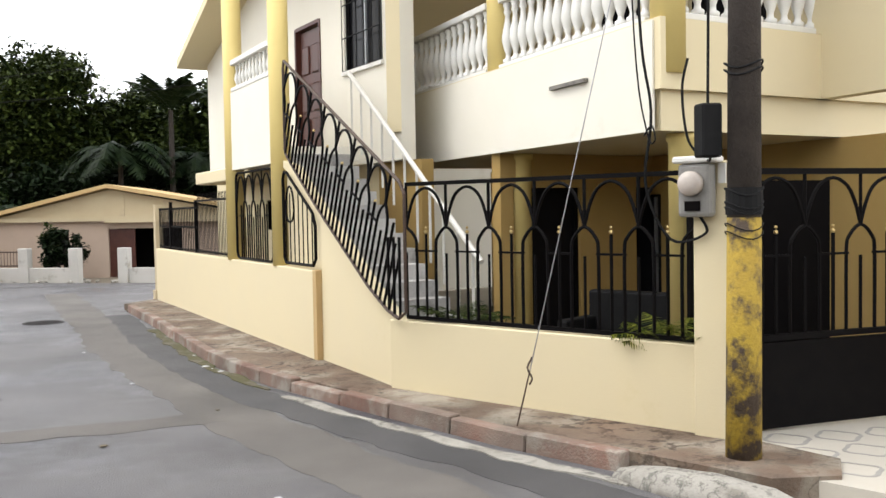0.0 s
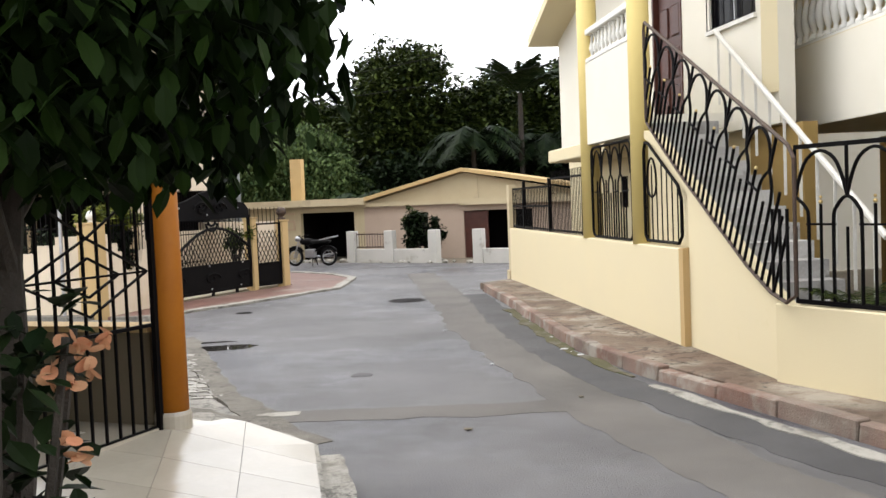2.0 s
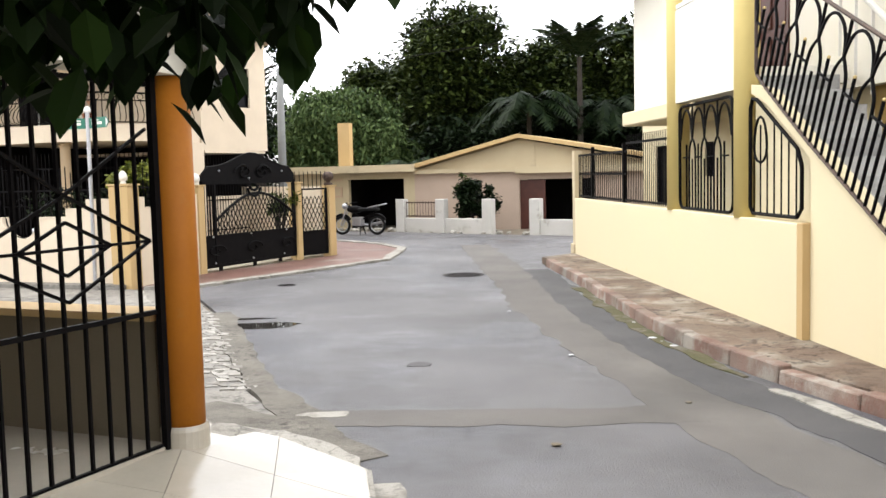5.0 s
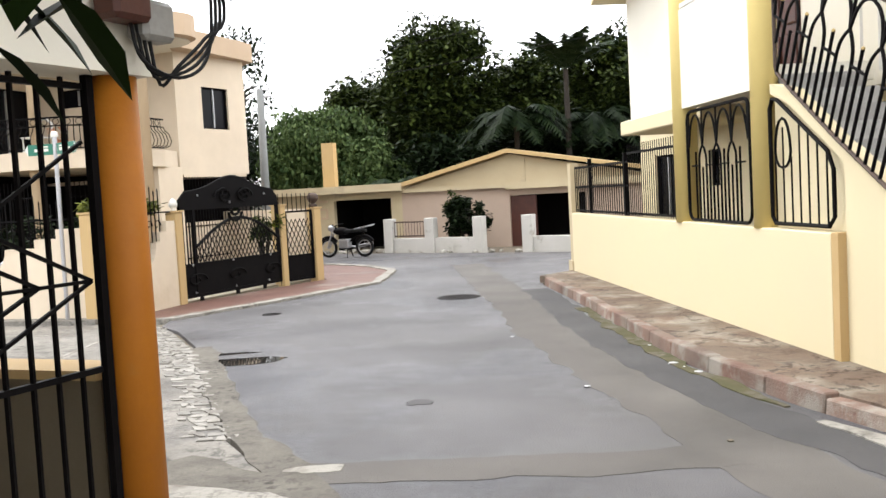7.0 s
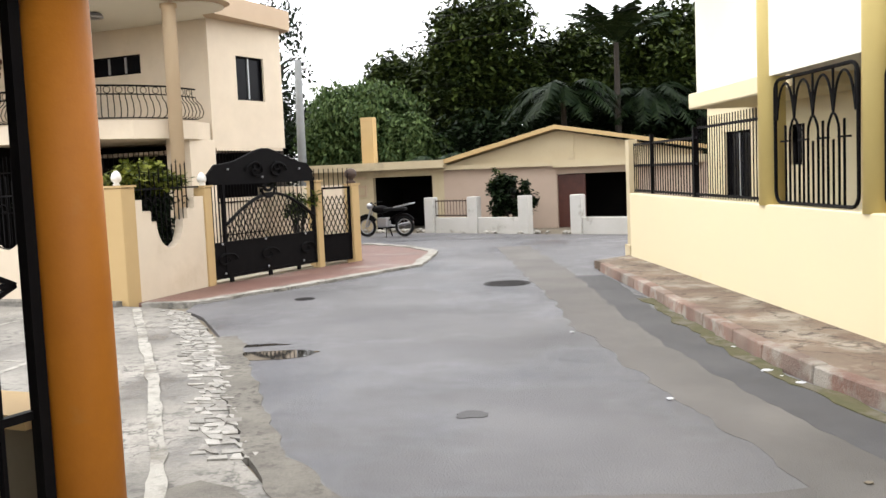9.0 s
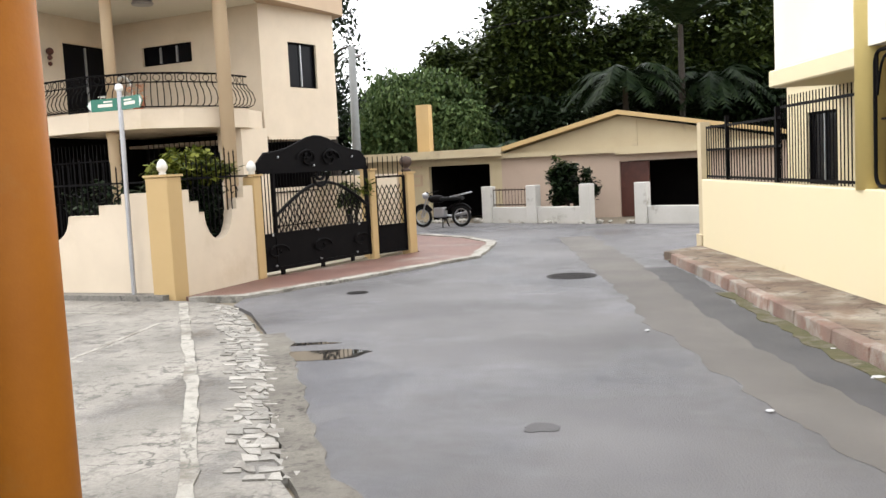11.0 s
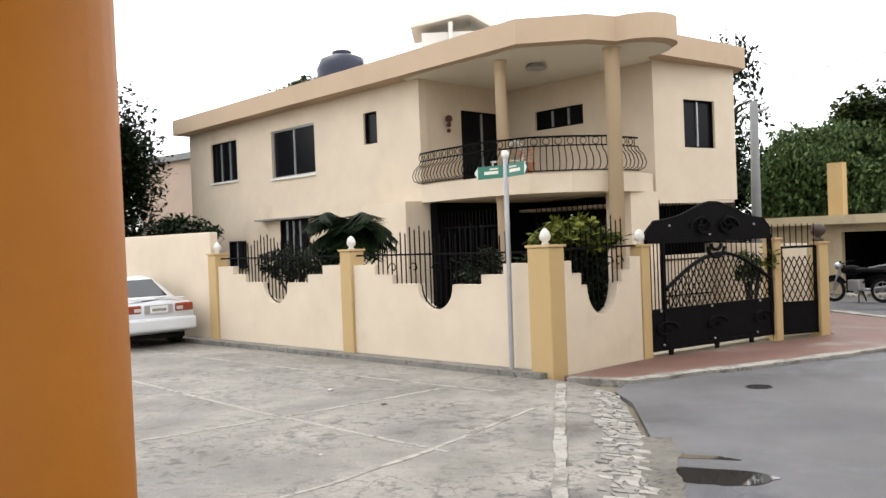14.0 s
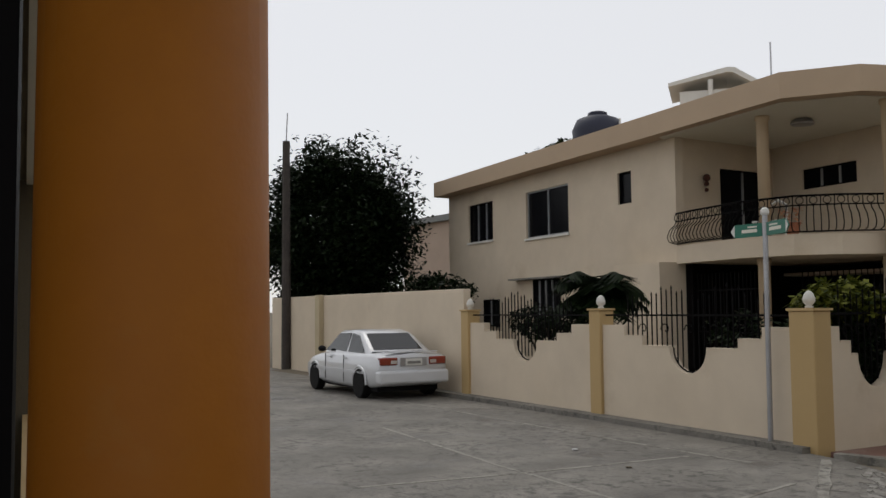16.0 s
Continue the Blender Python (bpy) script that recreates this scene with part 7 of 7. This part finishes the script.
for k, (a, b, sag) in enumerate((((PX, PY, 8.0), (-7.0, 33, 9.8), 0.6), ((PX, PY, 7.7), (-26, 14.5, 8.6), 0.7), ((-13.2, 32.4, 6.0), (6, 36, 10), 0.5), ((-13.2, 32.4, 5.4), (8, 33, 8), 0.4))):
    a, b = Vector(a), Vector(b)
    bm = bmesh.new()
    tube(bm, [a.lerp(b, t / 16) - UP * sag * 4 * (t / 16) * (1 - t / 16) for t in range(17)], 0.011, 5)
    tagged(part("power_line", bm, CABLE), "thin black power line across the street", "power line", "power lines")
gp = thing("concrete_pole", "grey concrete utility pole behind the gate", "utility pole")
bm = bmesh.new()
tube(bm, [(-13.2, 32.4, -0.1), (-13.15, 32.4, 5.5)], [0.16, 0.11], 12)
smooth(part("shaft", bm, GREYPOLE, gp))
bm = bmesh.new()
tube(bm, [(-13.2, 32.4, 5.2), (-12.8, 32.5, 5.25)], 0.03, 6)
part("bracket", bm, SILVER, gp)
wp = thing("wooden_pole", "dark wooden utility pole by the plain wall", "utility pole")
bm = bmesh.new()
tube(bm, [(-30.0, 18.8, -0.1), (-30.0, 18.8, 7.3)], [0.16, 0.12], 10)
part("shaft", bm, POLE, wp)
bm = bmesh.new()
tube(bm, [(-30.0, 18.8, 7.3), (-29.95, 18.8, 7.8), (-29.9, 18.8, 8.2)], 0.02, 5)
part("insulator", bm, SILVER, wp)


def motorbike(x, y, ang, name, label, mat):
    """A small motorcycle on its stand, nose along +x before turning."""
    t = thing(name, label, "motorcycle")
    m = pose(x, y, 0, 0, 0, ang)

    def add(nm, bm, mt, parent=t, lab=""):
        bmesh.ops.transform(bm, matrix=m, verts=bm.verts)
        return part(nm, bm, mt, parent, lab)
    for cx in (-0.6, 0.62):
        bm = bmesh.new()
        tube(bm, [(cx + 0.26 * math.cos(a), 0, 0.3 + 0.26 * math.sin(a)) for a in np.linspace(0, math.tau, 20, endpoint=False)], 0.042, 8, closed=True)
        wheel = add("wheel", bm, RUBBER)
        bm = bmesh.new()
        tube(bm, [(cx + 0.21 * math.cos(a), 0, 0.3 + 0.21 * math.sin(a)) for a in np.linspace(0, math.tau, 20, endpoint=False)], 0.015, 6, closed=True)
        for k in range(8):
            a = k * math.tau / 8
            bar(bm, (cx, 0, 0.3), (cx + 0.21 * math.cos(a), 0.0, 0.3 + 0.21 * math.sin(a)), 0.008)
        add("rim", bm, SILVER, wheel)
        bm = bmesh.new()
        tube(bm, [(cx + 0.33 * math.cos(a), 0, 0.3 + 0.33 * math.sin(a)) for a in np.linspace(0.5, 2.6, 9)], 0.05, 6)
        add("mudguard", bm, mat)
    bm = bmesh.new()
    tube(bm, [(-0.02, 0, 0.42), (0.05, 0, 0.55), (0.3, 0, 0.85), (0.36, 0, 0.92)], 0.03, 6)
    tube(bm, [(0.0, 0, 0.42), (-0.3, 0, 0.6), (-0.6, 0, 0.72)], 0.03, 6)
    add("frame", bm, IRON)
    bm = bmesh.new()
    tube(bm, [(0.62, 0.08, 0.3), (0.4, 0.08, 0.9)], 0.024, 6)
    tube(bm, [(0.62, -0.08, 0.3), (0.4, -0.08, 0.9)], 0.024, 6)
    add("fork", bm, SILVER)
    bm = bmesh.new()
    tube(bm, [(0.25, -0.34, 1.02), (0.36, -0.2, 1.0), (0.38, 0, 0.95), (0.36, 0.2, 1.0), (0.25, 0.34, 1.02)], 0.016, 6)
    add("handlebar", bm, IRON)
    bm = bmesh.new()
    bmesh.ops.create_icosphere(bm, subdivisions=3, radius=1, matrix=Matrix.Translation((0.16, 0, 0.8)) @ Matrix.Diagonal((0.27, 0.13, 0.12, 1)))
    smooth(add("fuel_tank", bm, mat))
    bm = bmesh.new()
    bmesh.ops.create_cube(bm, size=1, matrix=Matrix.Translation((-0.33, 0, 0.8)) @ Matrix.Diagonal((0.7, 0.24, 0.1, 1)))
    bevelled(bm, 0.04, 2)
    add("seat", bm, RUBBER)
    bm = bmesh.new()
    bmesh.ops.create_cube(bm, size=1, matrix=Matrix.Translation((0.05, 0, 0.42)) @ Matrix.Diagonal((0.34, 0.26, 0.28, 1)))
    bevelled(bm, 0.04, 2)
    add("engine", bm, SILVER)
    bm = bmesh.new()
    tube(bm, [(0.15, -0.14, 0.35), (-0.2, -0.16, 0.3), (-0.8, -0.17, 0.4)], [0.02, 0.035, 0.045], 8)
    add("exhaust", bm, SILVER)
    bm = bmesh.new()
    tube(bm, [(-0.35, 0.16, 0.86), (-0.85, 0.16, 0.95), (-0.95, 0, 0.97), (-0.85, -0.16, 0.95), (-0.35, -0.16, 0.86)], 0.015, 6)
    bar(bm, (-0.6, 0.16, 0.9), (-0.6, -0.16, 0.9), 0.02)
    bar(bm, (-0.8, 0.16, 0.94), (-0.8, -0.16, 0.94), 0.02)
    add("luggage_rack", bm, SILVER)
    bm = bmesh.new()
    bmesh.ops.create_icosphere(bm, subdivisions=2, radius=0.1, matrix=Matrix.Translation((0.5, 0, 0.9)))
    smooth(add("headlamp", bm, SILVER))
    bm = bmesh.new()
    bar(bm, (-0.05, 0.08, 0.32), (-0.15, 0.3, 0.01), 0.025)
    bar(bm, (-0.05, -0.08, 0.32), (-0.1, -0.2, 0.01), 0.025)
    add("stand", bm, IRON)
    return t


motorbike(-9.95, 30.75, 172, "motorcycle", "black and silver motorcycle parked by the low house", IRON)
mb = motorbike(-12.1, 18.75, 185, "motorcycle", "dark motorcycle with white fairing behind the garden wall", WHITE)


def car():
    """A white four-door saloon, built nose along +x and then turned."""
    t = thing("car", "white four-door saloon car parked along the wall", "car")
    m = pose(-21.05, 17.0, 0, 0, 0, 175.5)

    def add(nm, bm, mt, parent=t, lab="", sm=False):
        bmesh.ops.transform(bm, matrix=m, verts=bm.verts)
        ob = part(nm, bm, mt, parent, lab)
        return smooth(ob) if sm else ob
    # body loft: stations along x, each a half section (y, z)
    st = [(-2.17, 0.765, 0.36, 0.88, 0.94), (-2.1, 0.78, 0.30, 0.90, 0.95), (-1.75, 0.83, 0.24, 0.93, 0.99), (-1.2, 0.85, 0.21, 0.93, 0.98), (-0.4, 0.855, 0.20, 0.92, 0.96), (0.5, 0.855, 0.20, 0.90, 0.94),
          (1.1, 0.85, 0.21, 0.86, 0.92), (1.7, 0.82, 0.23, 0.76, 0.82), (2.05, 0.76, 0.27, 0.66, 0.70), (2.2, 0.62, 0.36, 0.56, 0.58)]
    bm = bmesh.new()
    rings = []
    for x, w, z0, z1, zc in st:
        half = [(0.0, z0), (w * 0.86, z0), (w * 0.97, z0 + 0.08), (w, z0 + (z1 - z0) * 0.45), (w * 0.985, z1 - 0.07), (w * 0.9, z1), (0.0, zc)]
        ring = half + [(-y, z) for y, z in half[-2:0:-1]]
        rings.append([bm.verts.new((x, y, z)) for y, z in ring])
    for a, b in zip(rings, rings[1:]):
        for k in range(len(a)):
            bm.faces.new((a[k], a[(k + 1) % len(a)], b[(k + 1) % len(b)], b[k]))
    bm.faces.new(rings[0])
    bm.faces.new(rings[-1][::-1])
    bmesh.ops.recalc_face_normals(bm, faces=bm.faces)
    body = add("body", bm, CARWHITE, sm=True)
    # cabin: roof and pillars, glass inset
    cab = [(-1.5, 0.70, 0.97), (-0.86, 0.60, 1.36), (-0.45, 0.60, 1.42), (0.25, 0.60, 1.40), (1.0, 0.70, 0.93)]
    bm = bmesh.new()
    lo = [(-1.66, 0.74, 0.93), (1.08, 0.74, 0.88)]
    rs = []
    for x, w, z in cab:
        rs.append([bm.verts.new(p) for p in ((x, -w, z - 0.04), (x, -w * 0.86, z), (x, w * 0.86, z), (x, w, z - 0.04))])
    for a, b in zip(rs, rs[1:]):
        for k in range(3):
            bm.faces.new((a[k], a[k + 1], b[k + 1], b[k]))
    low = [bm.verts.new((x, s * 0.765, 0.9)) for s in (-1, 1) for x in (-1.56, -0.88, -0.42, 0.25, 1.1)]
    for s in (0, 1):
        for k in range(4):
            q = (low[s * 5 + k], low[s * 5 + k + 1], rs[k + 1][0 if s == 0 else 3], rs[k][0 if s == 0 else 3])
            bm.faces.new(q if s == 0 else q[::-1])
    add("cabin", bm, CARWHITE, sm=True)

    def pane(nm, pts, out):
        bm = bmesh.new()
        a = [Vector(p) + Vector(out) * 0.006 for p in pts]
        b = [Vector(p) - Vector(out) * 0.004 for p in pts]
        n = len(a)
        va, vb = [bm.verts.new(p) for p in a], [bm.verts.new(p) for p in b]
        bm.faces.new(va)
        bm.faces.new(vb[::-1])
        for i in range(n):
            bm.faces.new((va[i], vb[i], vb[(i + 1) % n], va[(i + 1) % n]))
        add(nm, bm, CARGLASS)
    pane("rear_window", [(-1.45, -0.57, 1.005), (-1.45, 0.57, 1.005), (-0.91, 0.5, 1.335), (-0.91, -0.5, 1.335)], (-0.6, 0, 0.8))
    pane("windscreen", [(0.95, -0.56, 0.965), (0.3, -0.5, 1.38), (0.3, 0.5, 1.38), (0.95, 0.56, 0.965)], (0.6, 0, 0.8))
    for s in (-1, 1):
        side = (0, s, 0.3)
        pane("side_window", [(-1.33, s * 0.735, 0.96), (-0.9, s * 0.745, 0.94), (-0.48, s * 0.745, 0.94), (-0.48, s * 0.625, 1.35), (-0.84, s * 0.632, 1.30)], side)
        pane("side_window", [(-0.40, s * 0.745, 0.94), (0.85, s * 0.745, 0.93), (0.25, s * 0.632, 1.33), (-0.40, s * 0.625, 1.35)], side)
    for cx in (-1.3, 1.32):
        for s in (-1, 1):
            bm = bmesh.new()
            lathe(bm, [(0.2, -0.1), (0.29, -0.1), (0.31, -0.07), (0.31, 0.07), (0.29, 0.1), (0.2, 0.1)], (0, 0, 0), 24)
            bmesh.ops.transform(bm, matrix=pose(cx, s * 0.77, 0.31, 90), verts=bm.verts)
            wheel = add("wheel", bm, RUBBER)
            bm = bmesh.new()
            lathe(bm, [(0.19, -0.03), (0.19, 0.03), (0.16, 0.0), (0.15, -0.02), (0.05, 0.01), (0.02, 0.012)], (0, 0, 0), 20)
            bmesh.ops.transform(bm, matrix=pose(cx, s * 0.84, 0.31, 90 if s < 0 else -90), verts=bm.verts)
            add("rim", bm, SILVER, wheel)
            bm = bmesh.new()
            tube(bm, [(cx + 0.355 * math.cos(a), s * 0.845, 0.33 + 0.34 * math.sin(a)) for a in np.linspace(-0.1, math.pi + 0.1, 14)], 0.022, 6)
            add("wheel_arch", bm, CARWHITE)
    for s in (-1, 1):
        bm = bmesh.new()
        box(bm, -2.195, -2.0, min(s * 0.36, s * 0.76), max(s * 0.36, s * 0.76), 0.71, 0.87)
        bevelled(bm, 0.02)
        lamp = add("tail_lamp", bm, REDLAMP)
        bm = bmesh.new()
        box(bm, -2.205, -2.19, min(s * 0.38, s * 0.52), max(s * 0.38, s * 0.52), 0.74, 0.81)
        add("reverse_lens", bm, CLEARLAMP, lamp)
        bm = bmesh.new()
        bmesh.ops.create_icosphere(bm, subdivisions=2, radius=1, matrix=Matrix.Translation((0.7, s * 0.9, 0.98)) @ Matrix.Diagonal((0.08, 0.1, 0.07, 1)))
        add("mirror", bm, RUBBER, sm=True)
        for hx in (-0.55, 0.3):
            bm = bmesh.new()
            box(bm, hx - 0.08, hx + 0.08, s * 0.862 - 0.012, s * 0.862 + 0.012, 0.8, 0.83)
            add("door_handle", bm, CARWHITE)
        for dx in (-0.46, 0.62):
            bm = bmesh.new()
            box(bm, dx - 0.006, dx + 0.006, s * 0.853 - 0.006, s * 0.853 + 0.006, 0.3, 0.88)
            add("door_seam", bm, RUBBER)
        bm = bmesh.new()
        box(bm, -1.6, 1.6, s * 0.858 - 0.012, s * 0.858 + 0.012, 0.52, 0.57)
        add("side_moulding", bm, CARWHITE)
    bm = bmesh.new()
    box(bm, -2.26, -2.0, -0.8, 0.8, 0.33, 0.6)
    bevelled(bm, 0.05, 2)
    add("rear_bumper", bm, CARWHITE)
    bm = bmesh.new()
    box(bm, -2.195, -2.165, -0.3, 0.3, 0.69, 0.86)
    add("plate_recess", bm, SILVER)
    bm = bmesh.new()
    box(bm, -2.21, -2.197, -0.19, 0.19, 0.7, 0.84)
    plate = add("number_plate", bm, WHITE)
    bm = bmesh.new()
    box(bm, -2.215, -2.211, -0.15, 0.15, 0.735, 0.79)
    add("text_bar", bm, PLASTIC, plate)
    bm = bmesh.new()
    box(bm, -2.13, -1.95, -0.6, 0.6, 0.965, 0.985)
    bevelled(bm, 0.008)
    add("boot_lip", bm, CARWHITE)
    bm = bmesh.new()
    box(bm, -1.9, 1.9, -0.7, 0.7, 0.16, 0.24)
    add("underside", bm, RUBBER)


car()

# ---- things on the right porch ----
BN_ = Line(tuple(NF.at(0.95, 1.75).xy), tuple(NF.at(2.5, 1.75).xy))
bench = thing("porch_sofa", "black padded porch sofa behind the fence", "sofa")
for nm, u0, u1, v0, v1, z0, z1 in (("seat", 0.05, 1.5, 0.0, 0.6, 0.3, 0.55), ("backrest", 0.05, 1.5, 0.6, 0.78, 0.3, 1.05), ("armrest", 0.0, 0.15, -0.02, 0.7, 0.14, 0.75), ("armrest", 1.42, 1.57, -0.02, 0.7, 0.14, 0.75)):
    bm = bmesh.new()
    lbox(bm, BN_, u0, u1, v0, v1, z0, z1)
    bevelled(bm, 0.03, 2)
    part(nm, bm, RUBBER, bench)
for u in (0.25, 1.3):
    for v in (0.1, 0.65):
        bm = bmesh.new()
        lbox(bm, BN_, u - 0.03, u + 0.03, v - 0.03, v + 0.03, 0.14, 0.31)
        part("leg", bm, RUBBER, bench)
